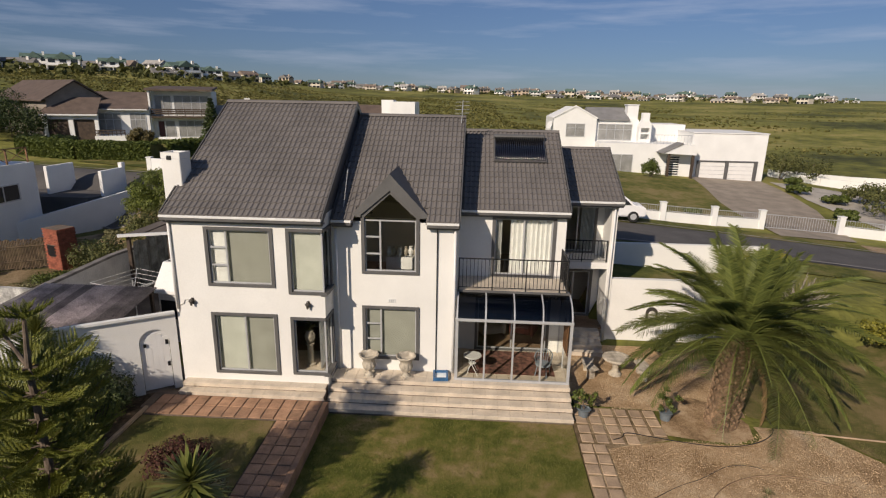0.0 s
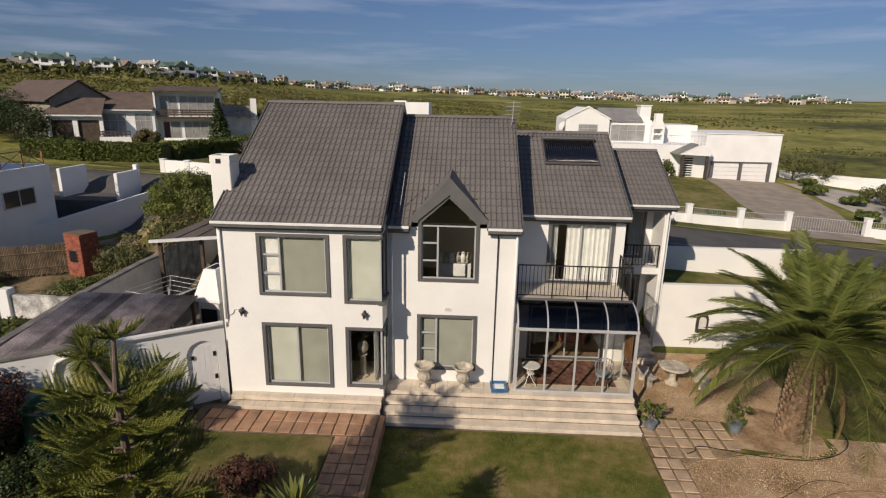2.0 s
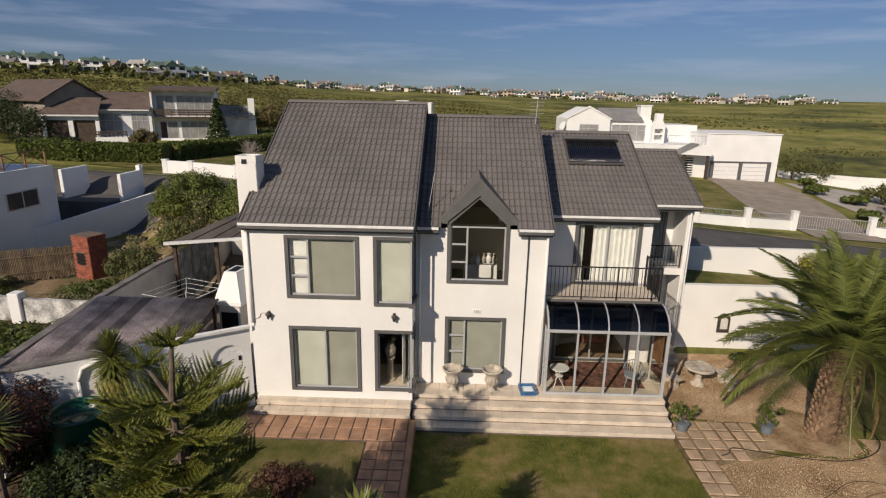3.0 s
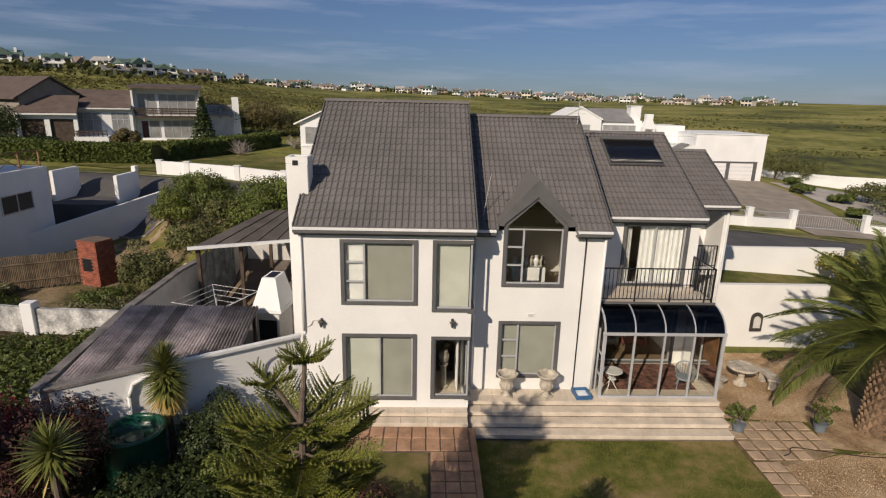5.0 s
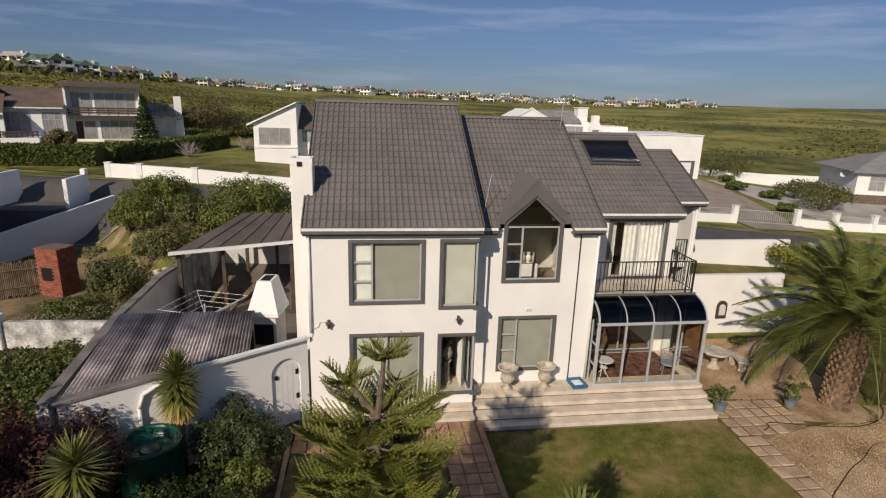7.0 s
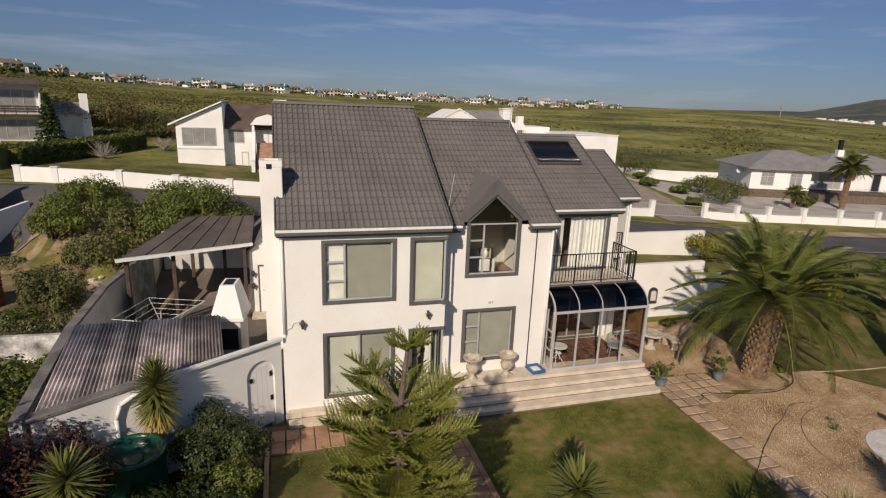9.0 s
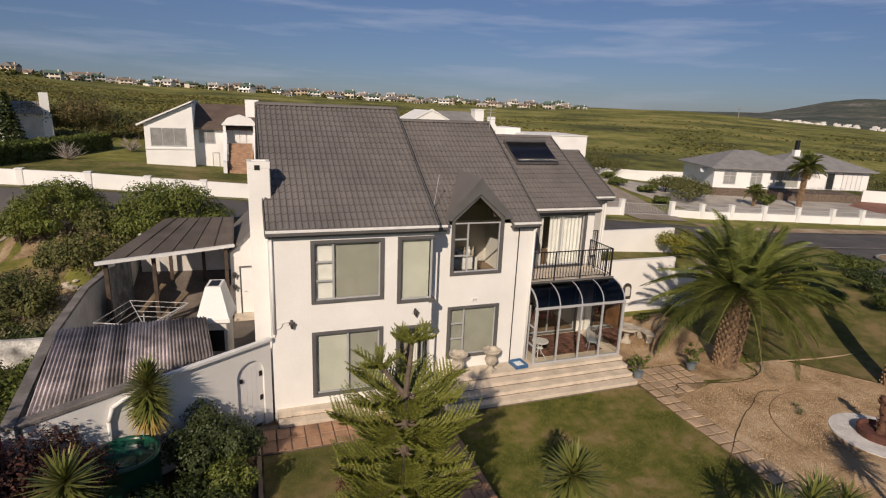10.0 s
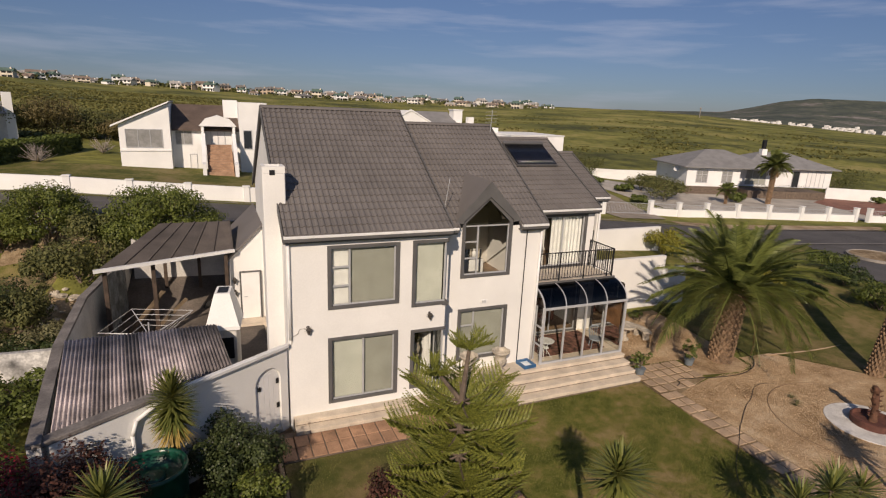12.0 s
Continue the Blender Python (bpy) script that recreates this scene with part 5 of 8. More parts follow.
def street_wall(pts, h, name, label, infill=False, posts=True, th=0.2, parent_mat=None):
    """A white garden wall over the relief from post to post: each panel, post and cap a part."""
    t = thing(name, label, "wall")
    m = parent_mat or M_WALL2
    for i, ((x0, y0), (x1, y1)) in enumerate(zip(pts, pts[1:])):
        d = Vector((x1 - x0, y1 - y0, 0))
        q = d.normalized()
        s = Vector((-q.y, q.x, 0)) * th / 2
        za, zb = ground_z(x0, y0), ground_z(x1, y1)
        a, b = Vector((x0, y0, 0)), Vector((x1, y1, 0))
        hh = h * 0.55 if infill else h
        bm = bmesh.new()
        o = [a - s, b - s, b + s, a + s]
        lo = [bm.verts.new((p.x, p.y, (za if j in (0, 3) else zb) - 0.3)) for j, p in enumerate(o)]
        hi = [bm.verts.new((p.x, p.y, (za if j in (0, 3) else zb) + hh)) for j, p in enumerate(o)]
        bm.faces.new(lo[::-1])
        bm.faces.new(hi)
        for j in range(4):
            bm.faces.new((lo[j], lo[(j + 1) % 4], hi[(j + 1) % 4], hi[j]))
        part("panel", bm, m, t)
        if infill:
            bm = bmesh.new()
            n = int(d.length / 0.16)
            for z in (hh + 0.08, h - 0.05):
                tube(bm, (x0, y0, za + z), (x1, y1, zb + z), 0.02, n=4)
            for k2 in range(n):
                u = (k2 + 0.5) / n
                p = a + d * u
                z = za + (zb - za) * u
                tube(bm, (p.x, p.y, z + hh + 0.02), (p.x, p.y, z + h), 0.011, n=4)
            part("infill_bars", bm, M_ALU, t)
    if posts:
        for i, (x, y) in enumerate(pts):
            z = ground_z(x, y)
            bm = bmesh.new()
            q = 0.16 if infill else 0.03
            box(bm, x - 0.2, x + 0.2, y - 0.2, y + 0.2, z - 0.3, z + h + q, 0.02)
            box(bm, x - 0.24, x + 0.24, y - 0.24, y + 0.24, z + h + q, z + h + q + 0.07, 0.02)
            part("post", bm, m, t)
    return t


street_wall([(-26.4, 43.4), (-24, 42.6), (-20, 41.6), (-16.5, 41.0), (-13.1, 40.6), (-9.5, 40.3), (-6, 40.2), (-2, 40.2), (2, 40.2), (6, 40.2), (10, 40.3)], 1.0, "garden_wall", "white plastered street wall with low posts")
street_wall([(10, 40.3), (13.8, 40.4), (17.5, 40.4), (21.1, 40.8)], 1.15, "garden_wall", "white street wall with metal infill between posts", infill=True)
street_wall([(26.9, 41.0), (30, 40.5), (33.0, 39.9), (36.0, 38.9), (39.0, 37.8), (42.0, 36.6), (44.7, 35.7), (47.4, 34.7)], 1.15, "garden_wall", "white street wall with metal infill between posts", infill=True)
street_wall([(48.7, 34.2), (51.5, 33.2), (55, 32), (60, 30)], 1.15, "garden_wall", "white street wall with metal infill between posts", infill=True)
slide = thing("driveway_gate", "grey metal driveway gate", "gate")
for i in range(30):
    bm = bmesh.new()
    x = 21.4 + 5.3 * i / 29
    tube(bm, (x, 40.9, ground_z(x, 40.9)), (x, 40.9, ground_z(x, 40.9) + 1.1), 0.012, n=4)
    part("bar", bm, M_ALU, slide)
for h in (0.1, 1.05):
    bm = bmesh.new()
    tube(bm, (21.3, 40.9, ground_z(21.3, 40.9) + h), (26.7, 40.9, ground_z(26.7, 40.9) + h), 0.022, n=5)
    part("rail", bm, M_ALU, slide)
street_wall([(36, 70), (40, 66), (46, 62.5)], 0.8, "garden_wall", "white garden wall between the plots", posts=False)
street_wall([(60, 46), (70, 41), (80, 36)], 1.4, "garden_wall", "white garden wall beside the bungalow", posts=False)
street_wall([(37, 71), (46, 70), (56, 66)], 0.7, "garden_wall", "low white wall along the open veld", posts=False)

# walls at the side of the house
bm = bmesh.new()
box(bm, XE + 0.01, 10.6, 22.45, 22.7, -0.2, 2.92)
tagged(part("wall_retaining", bm, M_WALL), "white plastered retaining wall beside the house", "wall", kind="structure")
bm = bmesh.new()
box(bm, 10.6, 12.2, 22.45, 22.7, -0.2, 2.2)
tagged(part("wall_retaining_low", bm, M_WALL), "white plastered retaining wall behind the palm", "wall", kind="structure")
bm = bmesh.new()
box(bm, XE, 14.5, 27.0, 27.22, 1.0, 3.35)
tagged(part("wall_street", bm, M_WALL), "white plastered wall towards the street", "wall", kind="structure")
sheet("verge_terrace", [(XE, 22.72), (14.5, 22.72), (14.5, 26.98), (XE, 26.98)], M_VERGE, "grass strip between two walls", 0.03, 1.0)
niche = thing("wall_plaque", "dark arched iron plaque with a pale boss on the white wall", "ornament", at=pose(7.73, 22.44, 0))
arc = [(0.25 * math.cos(a), 0, 1.47 + 0.25 * math.sin(a)) for a in [math.pi * i / 12 for i in range(13)]]
bm = bmesh.new()
prism(bm, [(0.25, 0, 0.88)] + arc + [(-0.25, 0, 0.88)], (0, -0.05, 0))
part("plate", bm, M_BRONZE, niche)
bm = bmesh.new()
prism(bm, [(0.14, -0.051, 1.05)] + [(0.14 * math.cos(a), -0.051, 1.42 + 0.14 * math.sin(a)) for a in [math.pi * i / 8 for i in range(9)]] + [(-0.14, -0.051, 1.05)], (0, -0.05, 0))
part("boss", bm, M_WALLGREY, niche)

M_DRIVE = mat("brown_drive", (0.33, 0.275, 0.215), 0.9, vary=0.12, scale=0.8, fine=20, bump=0.2)
drive = sheet("paving_drive", [(21.4, 38.5), (26.6, 38.5), (30.5, 50), (32.2, 63.95), (24.3, 63.95), (22.0, 50)], M_DRIVE, "grey paved driveway to the garages", 0.03, 2.0)
M_PALEPAVE = mat("pale_paving", (0.46, 0.42, 0.365), 0.9, vary=0.14, scale=0.5, fine=20, bump=0.2)
sheet("gravel_neighbour", [(32.4, 44.5), (38.5, 44), (42, 52), (40, 60), (33.0, 63.5), (31.8, 54)], M_PALEPAVE, "pale gravel plot between the drives", 0.025, 3.0)
sheet("lawn_neighbour", [(8, 41), (21, 41.2), (23.5, 61), (15, 62), (8, 60)], M_VERGE, "sloping green front lawn", 0.02, 3.0)
sheet("lawn_white_house", [(-36, 48), (-24, 43.6), (-12, 41.5), (-5, 41), (-5, 56), (-19, 56.5), (-34, 60)], M_VERGE, "green grass before the white house", 0.02, 3.0)
sheet("paving_bungalow", [(33, 41), (46.5, 35.8), (60, 31), (66, 40), (45, 52), (39, 55)], M_PALEPAVE, "pale paved forecourt", 0.02, 3.0)
M_REDPAVE = mat("red_paving", (0.28, 0.13, 0.09), 0.9, vary=0.15, scale=1, fine=20, bump=0.2)
sheet("paving_red", [(52, 35), (62, 31), (68, 40), (60, 46), (55, 44)], M_REDPAVE, "red brick paved drive", 0.04, 3.0)


def simple_window(parent, x0, x1, z0, z1, y, out=-1, bars=2, cross=False, m=None, name="window"):
    """A window on a front wall: recess frame, dark pane, and glazing bars."""
    bm = bmesh.new()
    ya, yb = sorted((y, y + 0.05 * out))
    c = z0 + (z1 - z0) * 0.66
    holes = []
    for i in range(bars):
        u0, u1 = x0 + (x1 - x0) * i / bars + (0.07 if i == 0 else 0.03), x0 + (x1 - x0) * (i + 1) / bars - (0.07 if i == bars - 1 else 0.03)
        holes += [(u0, u1, z0 + 0.07, c - 0.03), (u0, u1, c + 0.03, z1 - 0.07)] if cross else [(u0, u1, z0 + 0.07, z1 - 0.07)]
    slab(bm, x0, x1, z0, z1, ya, yb, holes)
    w = part(name, bm, M_ALU, parent)
    bm = bmesh.new()
    ya, yb = sorted((y, y + 0.018 * out))
    box(bm, x0 + 0.03, x1 - 0.03, ya, yb, z0 + 0.03, z1 - 0.03)
    part("pane", bm, m or M_DARKGLASS, w)
    return w


def hip(bm, x0, x1, y0, y1, z, h, over=0.4, gable=False):
    x0, x1, y0, y1 = x0 - over, x1 + over, y0 - over, y1 + over
    r = 0 if gable else (y1 - y0) / 2
    yc = (y0 + y1) / 2
    v = [bm.verts.new(p) for p in ((x0, y0, z), (x1, y0, z), (x1, y1, z), (x0, y1, z), (x0 + r, yc, z + h), (x1 - r, yc, z + h), (x0, y0, z - 0.12), (x1, y0, z - 0.12), (x1, y1, z - 0.12), (x0, y1, z - 0.12))]
    for q in ((0, 1, 5, 4), (2, 3, 4, 5), (1, 2, 5), (3, 0, 4), (0, 6, 7, 1), (1, 7, 8, 2), (2, 8, 9, 3), (3, 9, 6, 0), (6, 9, 8, 7)):
        bm.faces.new([v[i] for i in q])


# white house with the broad front stair
wh = thing("house", "white plastered house with broad brick front stair", "house", at=Matrix.Translation((-3.78, 0, 0)) @ Matrix.Diagonal((0.8, 1, 1, 1)))
G = 3.55
bm = bmesh.new()
prism(bm, [(-18.9, 57.2, G - 0.5), (-13.8, 57.2, G - 0.5), (-13.8, 57.2, 9.4), (-18.9, 57.2, 7.5)], (0, 8, 0))
part("wall", bm, M_WALL2, wh, "white wall with sloping top")
bm = bmesh.new()
prism(bm, [(-19.6, 56.8, 7.30), (-13.75, 56.8, 9.5), (-13.75, 56.8, 9.62), (-19.6, 56.8, 7.45)], (0, 8.8, 0))
part("roof", bm, M_WALL2, wh)
bm = bmesh.new()
box(bm, -13.79, -4.0, 58.6, 65.2, G - 0.5, 7.25)
part("wall", bm, M_WALL2, wh)
bm = bmesh.new()
prism(bm, [(-13.74, 58.2, 7.15), (-13.74, 61.9, 9.35), (-13.74, 65.6, 7.15), (-13.74, 65.6, 7.0), (-13.74, 58.2, 7.0)], (9.9, 0, 0))
part("roof", bm, M_REDROOF, wh, "brown tiled roof")
bm = bmesh.new()
box(bm, -6.4, -3.2, 57.6, 62, G - 0.5, 9.75)
box(bm, -8.0, -6.4, 60.0, 62, G, 9.9)
part("tower", bm, M_WALL2, wh, "white square stair tower")
bm = bmesh.new()
box(bm, -10.6, -10.3, 57.3, 58.6, 6.0, 7.5)
box(bm, -7.2, -6.9, 57.3, 58.6, 6.0, 7.5)
prism(bm, [(-10.8, 57.2, 7.5), (-6.7, 57.2, 7.5), (-7.4, 57.2, 8.15), (-8.75, 57.2, 8.5), (-10.1, 57.2, 8.15)], (0, 1.5, 0))
part("portico", bm, M_WALL2, wh, "white curved porch gable")
M_STAIR = mat("brick_stair", (0.40, 0.25, 0.16), 0.9, vary=0.15, scale=2, fine=20, bump=0.2)
for i in range(12):
    bm = bmesh.new()
    box(bm, -10.1, -7.4, 53.4 + 0.32 * i, 57.4, G - 0.3 + 0.0 * i, G + 0.19 * (i + 1))
    part("stair_step", bm, M_STAIR, wh)
for x in (-10.6, -7.3):
    bm = bmesh.new()
    prism(bm, [(x, 53.1, G - 0.3), (x, 53.1, G + 0.9), (x, 54.0, G + 1.0), (x, 57.2, G + 3.3), (x, 57.2, G - 0.3)], (0.4, 0, 0))
    part("stair_wall", bm, M_WALL2, wh)
simple_window(wh, -18.3, -14.6, 5.5, 7.15, 57.2, bars=3, m=M_PALEPANE)
simple_window(wh, -13.4, -11.6, 5.7, 7.0, 58.6, bars=2, m=M_PALEPANE)
simple_window(wh, -9.6, -8.0, 5.0, 7.1, 58.6, bars=2, m=M_DOORWHITE, name="door")
simple_window(wh, -6.0, -5.0, 5.4, 7.2, 57.6, bars=1)
bm = bmesh.new()
box(bm, -18.9, -13.8, 57.12, 57.2, 5.2, 5.35)
part("sill", bm, M_WALL2, wh)
simple_window(wh, -12.0, -11.2, G - 0.2, G + 1.3, 58.6, bars=1, m=M_DOORWHITE, name="door")

# white house with two garages
gh = thing("house", "large white house with double garage", "house")
bm = bmesh.new()
box(bm, 9.0, 13.95, 66.5, 74, 0.8, 8.2)
prism(bm, [(9.0, 66.5, 8.2), (13.95, 66.5, 8.2), (11.45, 66.5, 9.5)], (0, 7.5, 0))
box(bm, 13.95, 18.9, 67.0, 74, 0.8, 8.15)
part("wall", bm, M_WALL2, gh, "white two-storey wall with gable")
for sg in (-1, 1):
    bm = bmesh.new()
    prism(bm, [(11.45, 66.38, 9.5), (11.45 + sg * 2.62, 66.38, 8.13), (11.45 + sg * 2.62, 66.38, 8.28), (11.45, 66.38, 9.66)], (0, 0.4, 0))
    part("gable_coping", bm, M_WALL2, gh)
bm = bmesh.new()
prism(bm, [(13.3, 66.7, 8.12), (13.3, 70.2, 9.45), (13.3, 74.2, 8.12), (13.3, 74.2, 8.0), (13.3, 66.7, 8.0)], (4.5, 0, 0))
part("roof", bm, M_GREYROOF, gh, "grey tiled roof")
bm = bmesh.new()
box(bm, 17.7, 18.95, 67.8, 69.2, 8.1, 9.75)
box(bm, 17.6, 19.05, 67.7, 69.3, 9.75, 9.85)
part("chimney", bm, M_WALL2, gh)
bm = bmesh.new()
slab(bm, 18.75, 20.15, 5.6, 7.5, 66.0, 66.9, [(18.98, 19.92, 6.0, 6.55), (18.98, 19.92, 6.75, 7.25)])
box(bm, 18.75, 20.15, 66.9, 67.0, 5.6, 7.5)
prism(bm, [(18.75, 66.0, 7.5), (20.15, 66.0, 7.5), (19.85, 66.0, 8.1), (19.05, 66.0, 8.1)], (0, 1.0, 0))
box(bm, 19.05, 19.85, 66.15, 66.85, 8.1, 8.95)
part("outdoor_fireplace", bm, M_WALL2, gh, "white outdoor fireplace on the roof terrace")
bm = bmesh.new()
box(bm, 13.95, 24.2, 64.0, 66.98, 0.8, 5.62)
box(bm, 18.9, 24.2, 66.98, 69.0, 0.8, 5.62)
box(bm, 20.3, 25.0, 69.0, 74, 0.8, 7.6)
part("wall", bm, M_WALL2, gh)
bm = bmesh.new()
box(bm, 24.2, 32.35, 64.0, 72.0, 0.5, 6.9)
part("wall", bm, M_WALL2, gh, "white garage block with flat parapet")
bm = bmesh.new()
box(bm, 24.15, 32.42, 63.9, 72.1, 6.9, 7.0)
part("parapet_coping", bm, M_WALL2, gh)
for x0 in (25.3, 28.45):
    bm = bmesh.new()
    box(bm, x0, x0 + 2.75, 63.93, 64.0, 1.5, 3.75)
    d = part("garage_door", bm, M_DOORWHITE, gh, "white sectional garage door")
    for i in range(1, 5):
        bm = bmesh.new()
        box(bm, x0 + 0.05, x0 + 2.7, 63.91, 63.93, 1.5 + 0.45 * i - 0.02, 1.5 + 0.45 * i + 0.02)
        part("rib", bm, M_ALU, d)
for x in (25.1, 28.25, 31.4):
    bm = bmesh.new()
    box(bm, x - 0.16, x + 0.16, 63.8, 64.0, 1.4, 3.9)
    part("garage_pier", bm, M_FASCIA, gh, "dark pier")
bm = bmesh.new()
box(bm, 24.9, 31.6, 63.85, 64.0, 3.76, 3.92)
part("garage_lintel", bm, M_FASCIA, gh)
simple_window(gh, 10.45, 12.65, 6.1, 7.6, 66.5, bars=2, cross=True, m=M_PALEPANE)
simple_window(gh, 14.3, 18.2, 5.75, 7.6, 67.0, bars=4, cross=True, m=M_PALEPANE)
simple_window(gh, 15.2, 17.8, 2.3, 4.4, 64.0, bars=2, m=M_PALEPANE)
simple_window(gh, 21.5, 23.0, 1.7, 4.3, 64.0, bars=1, name="door")
for i in range(9):
    bm = bmesh.new()
    box(bm, 21.5, 23.0, 63.9, 63.94, 1.85 + 0.27 * i, 1.95 + 0.27 * i)
    part("security_bar", bm, M_DOORWHITE, gh)
bm = bmesh.new()
prism(bm, [(20.5, 62.2, 4.75), (24.15, 62.2, 4.6), (24.15, 62.2, 5.55), (22.5, 62.2, 5.8)], (0, 1.8, 0))
part("porch", bm, M_WALL2, gh, "white porch canopy with sloping side")
bm = bmesh.new()
prism(bm, [(20.3, 62.1, 4.78), (20.5, 62.1, 4.72), (22.62, 62.1, 5.80), (22.5, 62.1, 5.92)], (0, 1.9, 0))
part("porch_roof", bm, M_GREYROOF, gh)
for x in (21.3, 23.9):
    bm = bmesh.new()
    box(bm, x - 0.13, x + 0.13, 62.4, 62.66, 1.2, 4.66)
    part("porch_post", bm, M_TIMBER, gh, "dark porch post")
bm = bmesh.new()
tube(bm, (19.9, 64.15, 6.62), (24.1, 64.15, 6.62), 0.03, n=5)
part("terrace_rail", bm, M_ALU, gh)
for i in range(12):
    bm = bmesh.new()
    tube(bm, (19.95 + 0.375 * i, 64.15, 5.62), (19.95 + 0.375 * i, 64.15, 6.62), 0.015, n=4)
    part("rail_bar", bm, M_ALU, gh)
for i in range(4):
    bm = bmesh.new()
    box(bm, 20.9, 24.0, 60.9 + 0.4 * i, 64.0, 0.7, 1.0 + 0.17 * i)
    part("porch_step", bm, M_STEP, gh)
bm = bmesh.new()
lathe(bm, [(0.03, 0), (0.4, 0.1), (0.5, 0.2)], 14)
turned(bm, pose(8.75, 67.2, 7.3, 70, 0, -60))
part("dish", bm, M_GUTTER, gh, "white satellite dish")

# bungalow with the hipped roof
bg = thing("house", "white bungalow with grey hipped roof", "house", at=pose(43.0, 52.4, 0.9, 0, 0, -19))
bm = bmesh.new()
box(bm, 0, 6.9, 0, 8.5, 0.9, 3.3)
box(bm, 6.9, 20.2, 1.6, 9.5, 0.9, 3.3)
part("wall", bm, M_WALL2, bg, "white plastered wall")
bm = bmesh.new()
box(bm, -0.04, 6.94, -0.04, 8.5, -0.6, 0.9)
box(bm, 6.94, 17.0, -2.0, 1.6, -0.6, 0.8)
part("plinth", bm, M_BARK, bg, "dark stone plinth and raised stoep")
for q, h in (((0, 11.0, 0, 8.5), 1.9), ((8.6, 20.2, 1.6, 9.5), 1.75)):
    bm = bmesh.new()
    hip(bm, *q, 3.35, h, 0.7)
    part("roof", bm, M_GREYROOF, bg, "grey hipped tile roof")
bm = bmesh.new()
box(bm, 12.2, 12.9, 4.5, 5.2, 4.2, 5.5)
part("chimney", bm, M_WALL2, bg)
bm = bmesh.new()
box(bm, 12.35, 12.75, 4.65, 5.05, 5.5, 6.7)
part("chimney_cowl", bm, M_IRON, bg)
for a, b in ((1.2, 2.7), (4.5, 5.9)):
    simple_window(bg, a, b, 1.35, 2.9, 0.0, bars=2, cross=True, m=M_PALEPANE)
simple_window(bg, 8.6, 11.4, 1.1, 3.0, 1.6, bars=3, m=M_BLIND)
simple_window(bg, 14.9, 15.9, 0.9, 3.0, 1.6, bars=1, name="door")
simple_window(bg, 16.9, 19.3, 0.9, 3.0, 1.6, bars=4, m=M_DOORWHITE, name="garage_door")
bm = bmesh.new()
lathe(bm, [(0.03, 0), (0.35, 0.08), (0.45, 0.16)], 14)
turned(bm, pose(-0.3, 2.0, 2.8, 60, 0, -60))
part("dish", bm, M_GUTTER, bg, "white satellite dish")
for x in (8.6, 10.0, 11.4, 12.8, 14.2):
    bm = bmesh.new()
    for i in range(10):
        tube(bm, (x - 0.7 + 0.14 * i, -1.9, 0.8), (x - 0.7 + 0.14 * i, -1.9, 1.6), 0.012, n=4)
    part("stoep_rail", bm, M_IRON, bg)

# two-storey house with balconies and the brown roofs
ln = thing("house", "white house with balconies and brown tiled roofs", "house", at=pose(-41.2, 69.6, 4.45, 0, 0, 21))
bm = bmesh.new()
box(bm, 0, 7.0, 0.0, 8, -1.6, 6.1)
box(bm, -0.2, 0, -0.9, 8, -0.6, 6.1)
box(bm, 7.0, 7.15, -0.6, 8, -0.6, 6.1)
part("wall", bm, M_WALL2, ln, "white two-storey front with side fins")
bm = bmesh.new()
prism(bm, [(-0.45, -1.5, 6.05), (-0.45, -1.5, 6.3), (-0.45, 8.3, 6.75), (-0.45, 8.3, 6.5)], (7.8, 0, 0))
part("roof", bm, M_REDROOF, ln, "low brown tiled roof over the balcony")
bm = bmesh.new()
box(bm, 0, 6.9, -1.2, 0, 2.75, 2.95)
b = part("balcony_slab", bm, M_TIMBER, ln)
bm = bmesh.new()
for z in (3.2, 3.45, 3.7):
    box(bm, 0, 6.9, -1.2, -1.12, z, z + 0.16)
part("balcony_board", bm, M_TIMBER, ln, "dark timber balcony board")
for i in range(8):
    bm = bmesh.new()
    box(bm, 0.05 + 0.96 * i, 0.13 + 0.96 * i, -1.12, -1.05, 2.95, 3.86)
    part("balcony_post", bm, M_TIMBER, ln)
bm = bmesh.new()
for i in range(5):
    box(bm, 0.6, 3.2, -2.6 + 0.3 * i, -1.1, -0.6, -0.4 + 0.2 * i)
part("front_steps", bm, M_WALL2, ln, "white front steps")
M_MAROON = mat("maroon_door", (0.10, 0.025, 0.02), 0.5, vary=0.1, scale=3, fine=20, bump=0.05)
simple_window(ln, 0.35, 2.3, 3.1, 5.5, 0.0, bars=2, m=M_PALEPANE)
simple_window(ln, 2.6, 6.7, 3.1, 5.5, 0.0, bars=4, cross=True, m=M_PALEPANE)
simple_window(ln, 0.5, 1.3, -0.1, 2.35, 0.0, bars=1, m=M_MAROON, name="door")
simple_window(ln, 1.35, 2.5, -0.1, 2.35, 0.0, bars=1, m=M_PALEPANE)
simple_window(ln, 2.9, 6.7, 0.3, 2.4, 0.0, bars=4, cross=True, m=M_PALEPANE)
bm = bmesh.new()
box(bm, -8.6, -0.2, -1.2, 8, -0.6, 3.85)
part("wall", bm, M_WALL2, ln)
bm = bmesh.new()
hip(bm, -8.4, -0.7, -1.2, 8, 3.85, 2.0, 0.5, gable=True)
part("roof", bm, M_REDROOF, ln, "brown tiled roof")
bm = bmesh.new()
box(bm, -8.6, -0.3, -1.85, -1.71, 3.66, 3.8)
part("gutter", bm, M_GUTTER, ln, "white gutter")
for a, b in ((-6.0, -3.4), (-2.4, -0.6)):
    simple_window(ln, a, b, 1.0, 3.3, -1.2, bars=3, cross=True, m=M_PALEPANE)
bm = bmesh.new()
